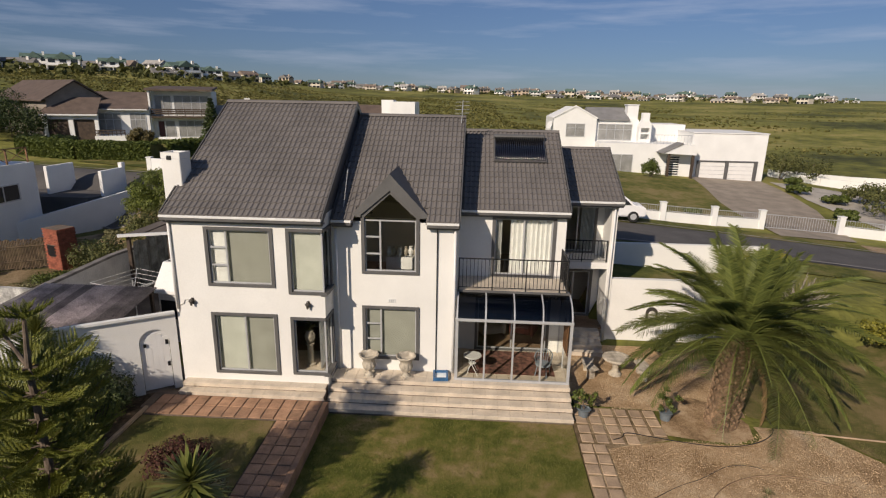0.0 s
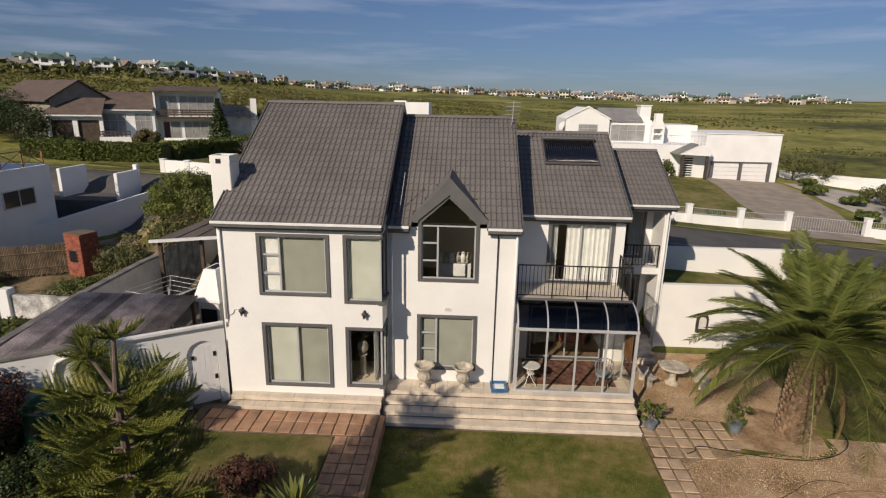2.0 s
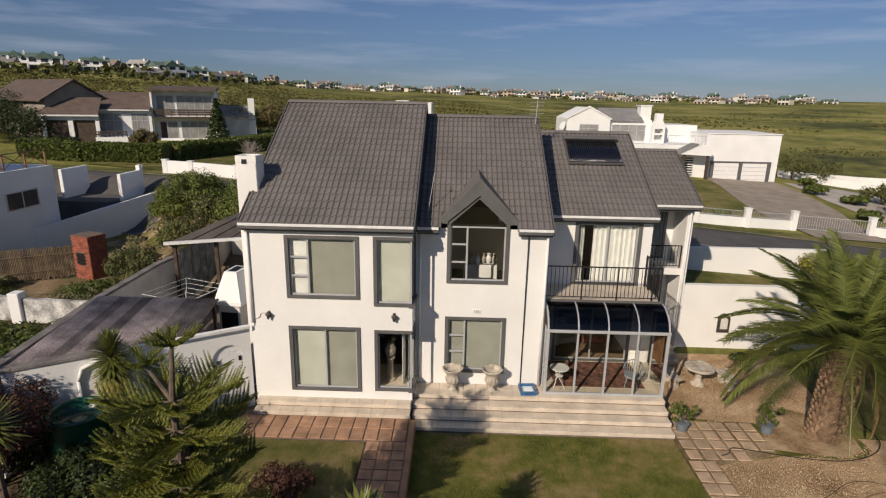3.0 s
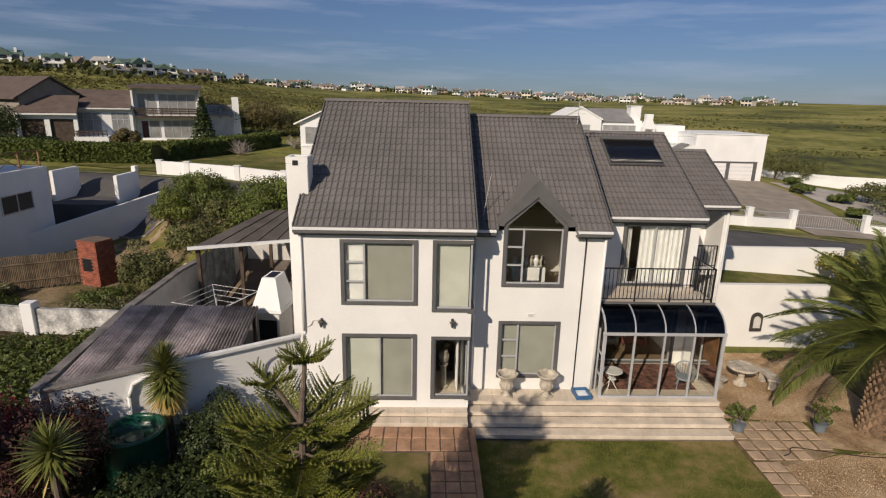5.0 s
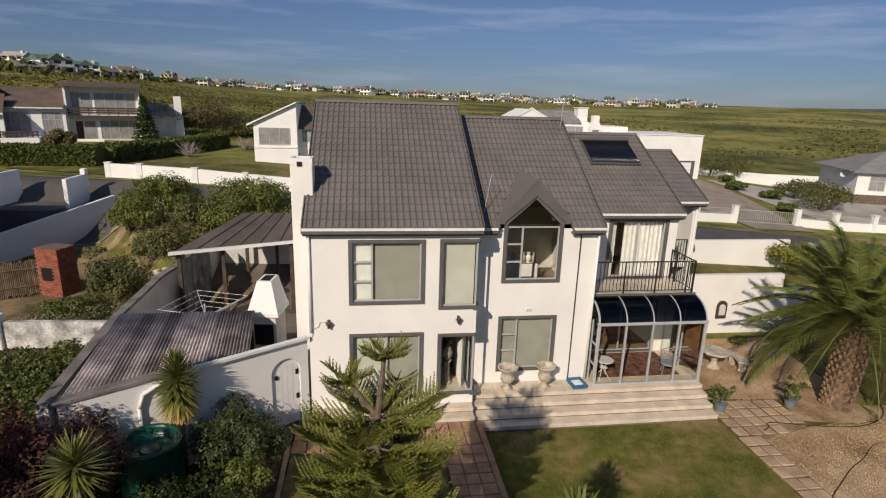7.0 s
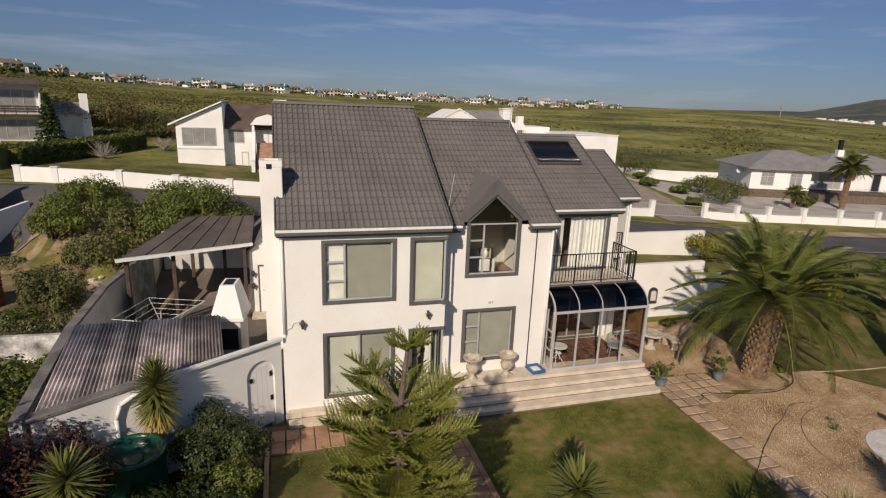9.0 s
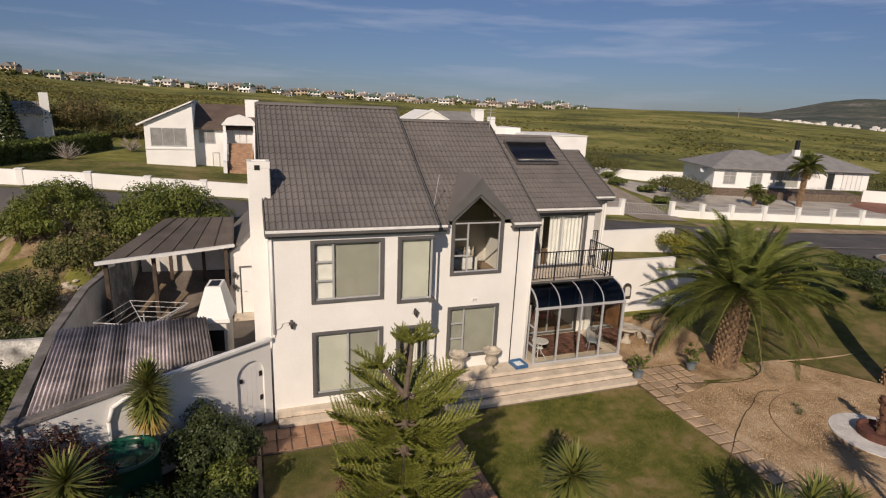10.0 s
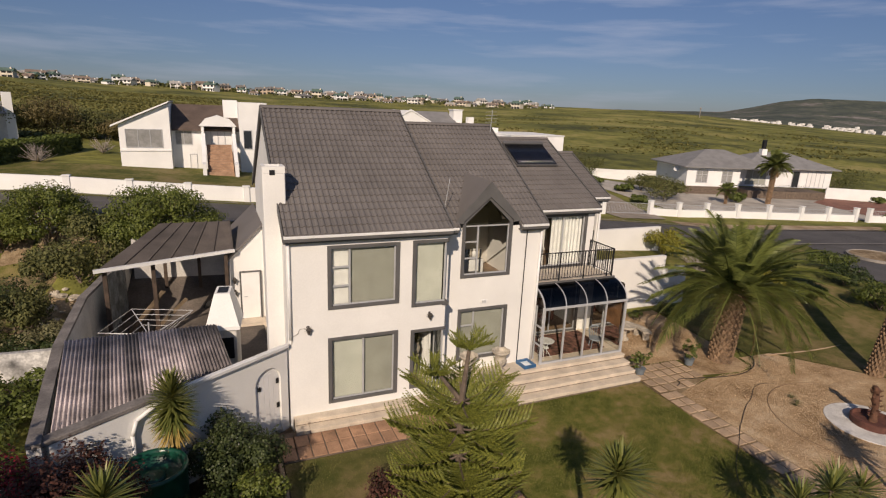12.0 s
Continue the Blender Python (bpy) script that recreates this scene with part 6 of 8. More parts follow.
box(bm, -5.9, -2.6, -3.6, -1.21, -1.2, 0.7)
part("front_terrace", bm, M_WALL2, ln, "white walled front terrace")
for z in (0.95, 1.25):
    bm = bmesh.new()
    box(bm, -5.9, -2.6, -3.6, -3.52, z, z + 0.12)
    part("terrace_board", bm, M_TIMBER, ln)
for i in range(8):
    bm = bmesh.new()
    box(bm, -5.88 + 0.45 * i, -5.78 + 0.45 * i, -3.52, -3.44, 0.7, 1.4)
    part("terrace_post", bm, M_TIMBER, ln)
# garage wing, whose gable end is turned towards the street
GF = ln.matrix_basis.inverted() @ pose(-48.4, 66.0, 0, 0, 0, 59.5)
bm = bmesh.new()
box(bm, -3.3, 3.4, 0.0, 14, 3.5, 9.3)
prism(bm, [(-3.3, 0.0, 9.3), (3.4, 0.0, 9.3), (0.0, 0.0, 11.35)], (0, 14, 0))
part("wall", turned(bm, GF), mat("taupe_plaster", (0.27, 0.235, 0.20), 0.9, vary=0.1, scale=1, fine=14), ln, "taupe plastered gable wall")
for sg in (-1, 1):
    bm = bmesh.new()
    prism(bm, [(0, -0.35, 11.6), (sg * 3.9, -0.35, 9.2), (sg * 3.9, -0.35, 9.05), (0, -0.35, 11.42)], (0, 14.7, 0))
    part("roof", turned(bm, GF), M_REDROOF, ln, "brown tiled gable roof")
bm = bmesh.new()
prism(bm, [(-11.2, -3.75, 3.2), (-5.3, -3.75, 3.2), (-5.3, -1.0, 5.0), (-10.2, -1.0, 5.0)], (0, 0, 0.12))
part("lean_roof", bm, M_REDROOF, ln, "brown tiled lean-to roof over the garages")
bm = bmesh.new()
box(bm, -11.2, -5.3, -3.84, -3.76, 3.05, 3.22)
part("gutter", bm, M_GUTTER, ln)
bm = bmesh.new()
slab(bm, -11.1, -5.4, -0.8, 3.15, -3.3, -3.0, [(-10.7, -8.5, -0.8, 2.6), (-8.0, -5.8, -0.8, 2.6)])
part("wall", bm, M_WALL2, ln)
# the dark door colour carries the shade below the lean-to roof
for x in (-10.7, -8.0):
    bm = bmesh.new()
    box(bm, x, x + 2.2, -3.05, -3.0, -0.8, 2.6)
    part("garage_door", bm, M_TIMBER, ln, "garage door darkened for the shade under the lean-to roof")
bm = bmesh.new()
box(bm, 7.15, 11.0, 3, 7, -0.6, 3.0)
part("annex", bm, M_WALLGREY, ln, "low white annex")
bm = bmesh.new()
hip(bm, 7.6, 10.7, 3, 7, 3.05, 1.2, 0.4, gable=True)
part("annex_roof", bm, M_GREYROOF, ln, "dark tiled annex roof")
bm = bmesh.new()
box(bm, 11.0, 11.8, 3.2, 4.2, -0.6, 5.3)
box(bm, 10.9, 11.9, 3.1, 4.3, -0.6, 2.9)
part("chimney", bm, M_WALL2, ln, "tall white chimney stack")

# flat-roofed white house beyond the side garden
fw = thing("house", "white flat-roofed house with roof terrace", "house")
bm = bmesh.new()
box(bm, -42, -28.3, 24.0, 33.8, 0.0, 5.8)
part("wall", bm, M_WALL2, fw, "white plastered block")
bm = bmesh.new()
box(bm, -42, -30.6, 22.0, 30.2, 5.8, 8.2)
part("wall", bm, M_WALL2, fw)
bm = bmesh.new()
slab(bm, 29.9, 32.3, 3.6, 4.65, -0.05, 0.0, [(29.97, 31.07, 3.67, 4.58), (31.13, 32.23, 3.67, 4.58)])
w = part("window", turned(bm, pose(-28.3, 0, 0, 0, 0, 90)), M_ALU, fw)
bm = bmesh.new()
box(bm, -28.3, -28.285, 29.95, 32.25, 3.65, 4.6)
part("pane", bm, M_DARKGLASS, w)
bm = bmesh.new()
box(bm, -28.3, -28.28, 27.6, 28.6, 0.9, 3.0)
part("door", bm, M_DARKGLASS, fw)
w = thing("roof_rail", "brown timber roof terrace rail", "railing", at=pose(-28.5, 28.8, 5.8, 0, 0, 90))
for i in range(4):
    bm = bmesh.new()
    box(bm, 1.6 * i - 0.04, 1.6 * i + 0.04, -0.04, 0.04, 0, 0.95)
    part("post", bm, M_WOOD, w)
    if i < 3:
        bm = bmesh.new()
        tube(bm, (1.6 * i, 0, 0.1), (1.6 * i + 1.6, 0, 0.9), 0.025, n=4)
        tube(bm, (1.6 * i, 0, 0.9), (1.6 * i + 1.6, 0, 0.1), 0.025, n=4)
        tube(bm, (1.6 * i, 0, 0.93), (1.6 * i + 1.6, 0, 0.93), 0.03, n=4)
        part("brace", bm, M_WOOD, w)
bm = bmesh.new()
prism(bm, [(-28.3, 31.6, 0.3), (-28.3, 31.6, 2.25), (-24.3, 38.9, 3.55), (-24.3, 38.9, 1.0)], (-0.2, 0.1, 0))
tagged(part("wall_neighbour", bm, M_WALL2), "white plastered boundary wall of the neighbour", "wall", kind="structure")
for x0, y0, y1, z1 in ((-26.2, 36.9, 39.6, 4.85), (-30.4, 37.2, 39.9, 5.05)):
    bm = bmesh.new()
    box(bm, x0 - 0.12, x0 + 0.12, y0, y1, 3.05, z1, 0.02)
    tagged(part("screen_wall", bm, M_WALL2), "free-standing white screen wall", "wall", "screen walls")
bm = bmesh.new()
box(bm, -26.35, -26.05, 39.2, 39.62, 4.85, 5.2, 0.02)
tagged(part("wall_pier", bm, M_WALL2), "white pier on the screen wall", "pier")
bm = bmesh.new()
prism(bm, [(-40, 36.2, 0.3), (-26.8, 36.2, 0.3), (-25.1, 38.7, 0.3), (-25.1, 40.3, 0.3), (-40, 42.6, 0.3)], (0, 0, 2.78))
tagged(part("paving_yard", bm, M_ROAD), "dark paved raised yard", "paving", kind="structure")

# side garden: brick stove, reed fence, low wall
street_wall([(-28, 22.5), (-23.0, 21.7), (-21.2, 21.4), (-16.1, 21.2)], 1.05, "garden_wall", "stained white garden wall", posts=False, parent_mat=M_STAIN)
bm = bmesh.new()
zq = ground_z(-21.3, 21.4)
box(bm, -21.55, -21.1, 21.15, 21.6, zq, zq + 1.3, 0.02)
tagged(part("wall_pier", bm, M_WALL2), "stained white wall pier", "pier")
stove = thing("brick_barbecue", "red face-brick barbecue with tall chimney", "barbecue", at=pose(-22.2, 27.4, 0.35, 0, 0, -20))
bm = bmesh.new()
box(bm, -0.58, 0.58, -0.48, 0.48, 0, 2.80)
part("core", bm, M_GROUT, stove)
bm = bmesh.new()
box(bm, -0.35, 0.25, -0.52, -0.49, 1.3, 1.9)
part("fire_opening", bm, M_IRON, stove)
fence = thing("reed_fence", "brown split-pole reed fence", "fence")
a, b = Vector((-26.4, 25.3, 1.0)), Vector((-22.9, 27.3, 1.0))
bm = bmesh.new()
tube(bm, (0, 0, 0), (0, 0, 1.6), 0.03, n=6)
slat = part("pole", bm, M_REED, fence)
slat.location = a
for i in range(1, 62):
    o = slat.copy()
    scene.collection.objects.link(o)
    o.location = a.lerp(b, i / 61) + Vector((0, 0, random.uniform(-0.08, 0.05)))
for z in (0.4, 1.2):
    bm = bmesh.new()
    tube(bm, a + Vector((0, -0.04, z)), b + Vector((0, -0.04, z)), 0.03, n=6)
    part("rail", bm, M_REED, fence)
for k2 in (0, 1):
    bm = bmesh.new()
    p = a.lerp(b, k2)
    tube(bm, p, p + Vector((0, 0, 1.75)), 0.06, n=8)
    part("post", bm, M_TIMBER, fence)

# parked car by the street wall
car = thing("car", "white parked pickup-style car on the street", "car", at=pose(9.6, 38.9, ground_z(9.6, 38.9) + 0.05, 0, 0, -2))
bm = bmesh.new()
prof = [(-2.3, 0.35), (-2.35, 0.75), (-2.2, 1.05), (-1.5, 1.15), (-0.9, 1.68), (0.9, 1.74), (1.9, 1.6), (2.3, 1.1), (2.4, 0.7), (2.35, 0.35)]
prism(bm, [(-x, -0.9, z) for x, z in prof], (0, 1.8, 0))
bmesh.ops.bevel(bm, geom=bm.edges[:], offset=0.07, segments=2, affect="EDGES")
part("body", bm, M_CAR, car, smooth=False)
bm = bmesh.new()
prism(bm, [(-x, -0.91, z) for x, z in ((-1.3, 1.15), (-0.85, 1.58), (0.85, 1.62), (1.7, 1.5), (1.9, 1.15))], (0, 1.82, 0))
part("window", bm, M_DARKGLASS, car)
for x in (-1.45, 1.45):
    for y in (-0.85, 0.85):
        bm = bmesh.new()
        lathe(bm, [(0.2, -0.1), (0.36, -0.1), (0.38, 0), (0.36, 0.1), (0.2, 0.1)], 18)
        wq = part("wheel", turned(bm, pose(x, y, 0.36, 90, 0, 0)), M_RUBBER, car)
        bm = bmesh.new()
        lathe(bm, [(0.22, -0.11), (0.22, 0.11)], 12)
        part("rim", turned(bm, pose(x, y, 0.36, 90, 0, 0)), M_ALU, wq)

# ---- the town on the ridge ----
M_TOWNROOF = [mat("town_roof", c, 0.8, vary=0.1, scale=0.6, fine=8, bump=0.1) for c in ((0.25, 0.19, 0.15), (0.20, 0.19, 0.18), (0.10, 0.16, 0.13), (0.42, 0.40, 0.37))]
M_TOWNWALL = [mat("town_wall", c, 0.85, vary=0.05, scale=0.4, fine=6, bump=0.05) for c in ((0.82, 0.81, 0.78), (0.70, 0.63, 0.52), (0.60, 0.47, 0.35), (0.80, 0.77, 0.71))]


def town_house(kind):
    wm, rm = M_TOWNWALL[kind % 4], M_TOWNROOF[kind // 2 % 4]
    t = thing("town_house", "%s house with pitched roof on the ridge" % ("white", "ochre", "brown", "cream")[kind % 4], "house", "houses on the ridge")
    w, d, h = 8 + (kind * 3) % 5, 7, 2.9 if kind % 3 == 0 else 5.2
    bm = bmesh.new()
    box(bm, -w / 2, w / 2, 0, d, -4, h)
    part("wall", bm, wm, t)
    bm = bmesh.new()
    if kind % 2:
        prism(bm, [(-w / 2 - 0.4, -0.5, h - 0.2), (-w / 2 - 0.4, d / 2, h + 2.1), (-w / 2 - 0.4, d + 0.5, h - 0.2)], (w + 0.8, 0, 0))
    else:
        prism(bm, [(-w * 0.3, -0.5, h - 0.2), (0, -0.5, h + 2.3), (w * 0.3, -0.5, h - 0.2)], (0, d + 1, 0))
        prism(bm, [(-w / 2 - 0.4, -0.2, h - 0.2), (-w / 2 - 0.4, d / 2, h + 1.7), (-w / 2 - 0.4, d + 0.2, h - 0.2)], (w + 0.8, 0, 0))
    part("roof", bm, rm, t)
    for fl in range(2 if h > 4 else 1):
        for i in range(3):
            x = -w / 2 + w * (i + 0.5) / 3
            bm = bmesh.new()
            box(bm, x - 1.0, x + 1.0, -0.06, 0.05, 0.9 + 2.9 * fl, 2.5 + 2.9 * fl)
            part("window", bm, M_DARKGLASS, t)
    if kind % 3 == 1:
        bm = bmesh.new()
        box(bm, -w / 2, w / 2, -1.6, 0, 2.7, 3.0)
        for x in (-w / 2 + 0.3, 0, w / 2 - 0.3):
            box(bm, x - 0.2, x + 0.2, -1.6, -1.2, -3, 2.7)
        part("veranda", bm, wm, t)
    bm = bmesh.new()
    box(bm, w * 0.3, w * 0.3 + 0.8, d * 0.3, d * 0.3 + 0.8, h, h + 2.5)
    part("chimney", bm, wm, t)
    return t


def ridge_place(az, far):
    x, y = -5 + far * math.sin(radians(az)), far * math.cos(radians(az))
    return x, y, ground_z(x, y)


rng = random.Random(7)
kinds = [town_house(i) for i in range(8)]
spots = []
az = -47.0
while az < 31:
    near = az < -17
    far = crest_far(az) * (rng.uniform(0.90, 1.0) if near else rng.uniform(0.9, 1.0))
    spots.append((az, far))
    az += rng.uniform(1.3, 2.1) if near else rng.choice((0.55, 0.7, 0.9, 1.3))
    if not near:
        spots.append((az + rng.uniform(-0.4, 0.4), crest_far(az) * rng.uniform(0.78, 0.9)))
for i, (az, far) in enumerate(spots):
    x, y, z = ridge_place(az, far)
    k2 = (i * 5 + rng.randrange(3)) % 8
    if az < -22:
        k2 = (4, 3, 4, 0, 7, 3, 4)[i % 7]
    m = pose(x, y, z - (1.0 if az < -22 else 1.3), 0, 0, -az + rng.uniform(-45, 45))
    src = kinds[k2]
    if src.matrix_basis.translation.length == 0:
        src.matrix_basis = m
    else:
        g = rng.uniform(0.9, 1.3)
        copy_thing(src, m @ Matrix.Diagonal((g, g, g * rng.uniform(0.8, 1.1), 1)))
for t in kinds:
    if t.matrix_basis.translation.length == 0:
        x, y, z = ridge_place(5 + rng.uniform(-3, 3), 700)
        t.matrix_basis = pose(x, y, z - 0.6)

v, f = [], []
for _ in range(760):
    az = rng.choice((rng.uniform(-47, 33), rng.uniform(-16, 33)))
    x, y, z = ridge_place(az, crest_far(az) * rng.uniform(0.8, 1.0))
    r = rng.uniform(0.8, 2.6)
    for k3 in range(16):
        a = rng.uniform(0, 6.28)
        c = Vector((x + r * math.cos(a) * rng.random(), y + r * math.sin(a) * rng.random(), z + r * rng.uniform(0.0, 1.3)))
        e1 = Vector((rng.uniform(-1, 1), rng.uniform(-1, 1), rng.uniform(-1, 1))).normalized() * r * 0.5
        e2 = e1.orthogonal().normalized() * r * 0.4
        b = len(v)
        v += [tuple(c - e1), tuple(c + e2), tuple(c + e1), tuple(c - e2)]
        f.append((b, b + 1, b + 2, b + 3))
tagged(raw("ridge_trees", v, f, L_OLIVE), "dark trees between the houses on the ridge", "trees", kind="stuff")
# traffic island on the side street
isl = thing("traffic_island", "sandy kerbed island in the side street", "island", at=pose(33.0, 24.3, ground_z(33.0, 24.3)))
bm = bmesh.new()
lathe(bm, [(2.0, 0), (2.0, 0.2), (1.85, 0.22), (1.8, 0.15)], 28)
part("kerb", bm, M_KERB, isl)
bm = bmesh.new()
lathe(bm, [(1.83, 0.1), (1.8, 0.18), (0.2, 0.24)], 24)
part("earth", bm, M_SAND, isl)

# far mountain and plain to the side
SKYLINE = [(34, 0.34), (43, 0.40), (48.8, 0.52), (51.2, 1.02), (53.2, 1.55), (55.7, 1.88), (58.0, 1.84), (62, 1.74), (70, 1.3), (88, 0.5)]


def skyline(az):
    for (a0, e0), (a1, e1) in zip(SKYLINE, SKYLINE[1:]):
        if az <= a1:
            return e0 + (e1 - e0) * (az - a0) / (a1 - a0)
    return 0.5


def mountain_point(az, u):
    """A point of the mountain's near slope: u from the foot (0) to the skyline (1)."""
    foot = min(0.1, 0.39 - 0.072 * max(0.0, az - 43)) - 0.25
    e = foot + (skyline(az) - foot) * u ** 1.5
    e += (0.10 * noise.noise((az * 0.9, u * 3, 1)) + 0.05 * noise.noise((az * 2.6, u * 8, 5))) * math.sin(math.pi * min(1, u * 1.1)) * ease(47, 53, az)
    e += 0.03 * noise.noise((az * 2.2, 1, 0)) * u
    far = 1000 + 1600 * u
    return -10 + far * math.sin(radians(az)), far * math.cos(radians(az)), 10.15 + far * math.tan(radians(e))


MN, MR = 160, 24
v = [mountain_point(34 + 54 * i / MN, j / MR) for i in range(MN + 1) for j in range(MR + 1)]
f = [(i * (MR + 1) + j, (i + 1) * (MR + 1) + j, (i + 1) * (MR + 1) + j + 1, i * (MR + 1) + j + 1) for i in range(MN) for j in range(MR)]
tagged(raw("backdrop_mountain", v, f, M_MOUNT, smooth=True), "long rocky mountain toned grey-green with distance haze", "mountain", kind="structure")
v, f = [], []
for i in range(190):
    az, u = rng.uniform(49.5, 66), rng.uniform(0.20, 0.36) * rng.uniform(0.8, 1.0)
    if noise.noise((az * 0.9, 3, 2)) < -0.15:
        continue
    x, y, z = mountain_point(az, u)
    w, h = rng.uniform(2.2, 5.5), rng.uniform(2.6, 5.0)
    b = len(v)
    for dz in (-2, h):
        v += [(x - w, y - w / 2, z + dz), (x + w, y - w / 2, z + dz), (x + w, y + w / 2, z + dz), (x - w, y + w / 2, z + dz)]
    f += [tuple(b + q for q in t4) for t4 in ((4, 5, 6, 7), (0, 1, 5, 4), (1, 2, 6, 5), (2, 3, 7, 6), (3, 0, 4, 7))]
tagged(raw("distant_buildings", v, f, M_TOWNWALL[3]), "pale far-off buildings below the mountain", "buildings", kind="stuff")
x, y, z = ridge_place(46.6, 640)
mast = thing("radio_mast", "pale slender mast on the far hill", "mast", at=pose(x, y, z - 0.5))
bm = bmesh.new()
tube(bm, (0, 0, 0), (0, 0, 11), 0.45, 0.3, 8)
part("pole", bm, M_KERB, mast)
bm = bmesh.new()
lathe(bm, [(0.7, 8.8), (1.0, 9.0), (1.0, 9.9), (0.7, 10.1)], 10)
part("drum", bm, M_KERB, mast)

# ---- plants ----
prng = random.Random(11)


def blade(v, f, base, way, side, length, width, droop=0.0, up=Vector((0, 0, 1)), seg=3, fold=0.0):
    """One narrow leaf from base along way, tapering, bending down by droop."""
    b = len(v)
    for i in range(seg + 1):
        u = i / seg
        p = base + way * (length * u) - up * (droop * u * u * length)
        w = width * (1 - u) ** 0.7 * (0.55 + 0.9 * min(u * 3, 1) / 2)
        if i == seg:
            v.append(tuple(p))
        else:
            v.append(tuple(p - side * w))
            v.append(tuple(p + side * w))
    for i in range(seg - 1):
        a = b + 2 * i
        f.append((a, a + 1, a + 3, a + 2))
    a = b + 2 * (seg - 1)
    f.append((a, a + 1, a + 2))


def palm_frond(length, leaflets, width, arch):
    """A feather leaf along x that rises and droops: a midrib and two rows of leaflets."""
    v, f, pts = [], [], []
    for i in range(13):
        u = i / 12
        pts.append(Vector((length * (u - 0.12 * arch * u * u), 0, length * (0.16 * u - arch * 0.55 * u ** 2.2))))
    for i in range(13):
        r = 0.03 * (1 - i / 13) + 0.005
        p = pts[i]
        v += [(p.x, -r, p.z), (p.x, r, p.z), (p.x, 0, p.z - r * 1.4)]
    for i in range(12):
        a = 3 * i
        f += [(a, a + 3, a + 4, a + 1), (a + 1, a + 4, a + 5, a + 2), (a + 2, a + 5, a + 3, a)]
    rib = (v, f)
    v, f = [], []
    for i in range(leaflets):
        u = 0.14 + 0.86 * (i + 0.5) / leaflets
        k2 = min(11, int(u * 12))
        p = pts[k2].lerp(pts[k2 + 1], u * 12 - k2)
        along = (pts[k2 + 1] - pts[k2]).normalized()
        ll = 0.50 * math.sin(math.pi * (0.12 + 0.8 * u)) + 0.12
        for s in (-1, 1):
            way = (along * prng.uniform(0.55, 0.8) + Vector((0, s, prng.uniform(0.05, 0.4)))).normalized()
            side = way.cross(Vector((0, 0, 1))).normalized()
            side = (side + Vector((0, 0, 0.5 * s))).normalized()
            blade(v, f, p, way, side, ll * prng.uniform(0.85, 1.1), width, droop=0.25, seg=2)
    return rib, (v, f)


def palm(at, trunk_h, trunk_r, fronds, length, label, dry=0, lean=(0, 0)):
    t = thing("palm_tree", label, "palm tree", "palm trees", at)
    v, f = [], []
    rows, per = max(6, int(trunk_h / 0.16)), 14
    bm = bmesh.new()
    lathe(bm, [(trunk_r * 1.15, -0.1), (trunk_r, 0.3), (trunk_r * 0.92, trunk_h * 0.6), (trunk_r * 1.05, trunk_h), (trunk_r * 0.5, trunk_h + 0.35)], 16)
    for w in bm.verts:
        k2 = max(0, w.co.z / trunk_h)
        w.co.x += lean[0] * k2
        w.co.y += lean[1] * k2
    for f3 in range(rows):
        z = 0.05 + trunk_h * f3 / rows
        for i in range(per):
            a = 2 * math.pi * (i + 0.5 * (f3 % 2)) / per
            rr = trunk_r * (1.0 + 0.12 * f3 / rows)
            c = Vector((rr * math.cos(a) + lean[0] * z / trunk_h, rr * math.sin(a) + lean[1] * z / trunk_h, z))
            o = Vector((math.cos(a), math.sin(a), 0))
            s = Vector((-o.y, o.x, 0)) * (math.pi * trunk_r / per * 0.85)
            q = [c - s, c + Vector((0, 0, -0.1)) + o * 0.02, c + s, c + Vector((0, 0, 0.12))]
            tip = c + o * 0.07 + Vector((0, 0, 0.08))
            vs = [bm.verts.new(p) for p in q] + [bm.verts.new(tip)]
            for j in range(4):
                bm.faces.new((vs[j], vs[(j + 1) % 4], vs[4]))
    part("trunk", bm, M_PALMBARK, t, "thick trunk covered in old leaf scars")
    kinds3 = []
    for arch in (0.27, 0.68, 1.04, 1.4):
        (rv, rf), (lv, lf) = palm_frond(length, 110, 0.02, arch)
        kinds3.append((rv, rf, lv, lf, arch))
    meshes = []
    for rv, rf, lv, lf, arch in kinds3:
        n = len(rv)
        for mm in (L_PALM, L_PALMDRY):
            me = bpy.data.meshes.new("frond")
            me.from_pydata(rv + lv, [], rf + [tuple(i + n for i in q) for q in lf])
            me.materials.append(mm)
            meshes.append(me)
    top = Vector((lean[0], lean[1], trunk_h + 0.15))
    for i in range(fronds + dry):
        isdry = i >= fronds
        u = (i + 0.5) / fronds
        el = 86 - 92 * u ** 0.9 if not isdry else prng.uniform(-72, -45)
        az = i * 137.5 + prng.uniform(-12, 12)
        kk = 0 if u < 0.2 else 1 if u < 0.45 else 2 if u < 0.85 else 3
        if prng.random() < 0.25:
            kk = min(3, kk + 1)
        if isdry:
            kk = 1
        ob = new("frond", meshes[2 * kk + (1 if isdry else 0)])
        ob.parent = t
        s = prng.uniform(0.85, 1.08) * (0.8 if u < 0.1 else 1) * (0.7 if isdry else 1)
        q = radians(az)
        rr = trunk_r * 0.55
        ob.matrix_basis = Matrix.Translation(top + Vector((rr * math.cos(q), rr * math.sin(q), -0.25 * u))) @ Euler((radians(prng.uniform(-25, 25)), radians(-el), q)).to_matrix().to_4x4() @ Matrix.Scale(s, 4)
        if isdry:
            ob["label"] = "dead brown hanging frond"
    return t


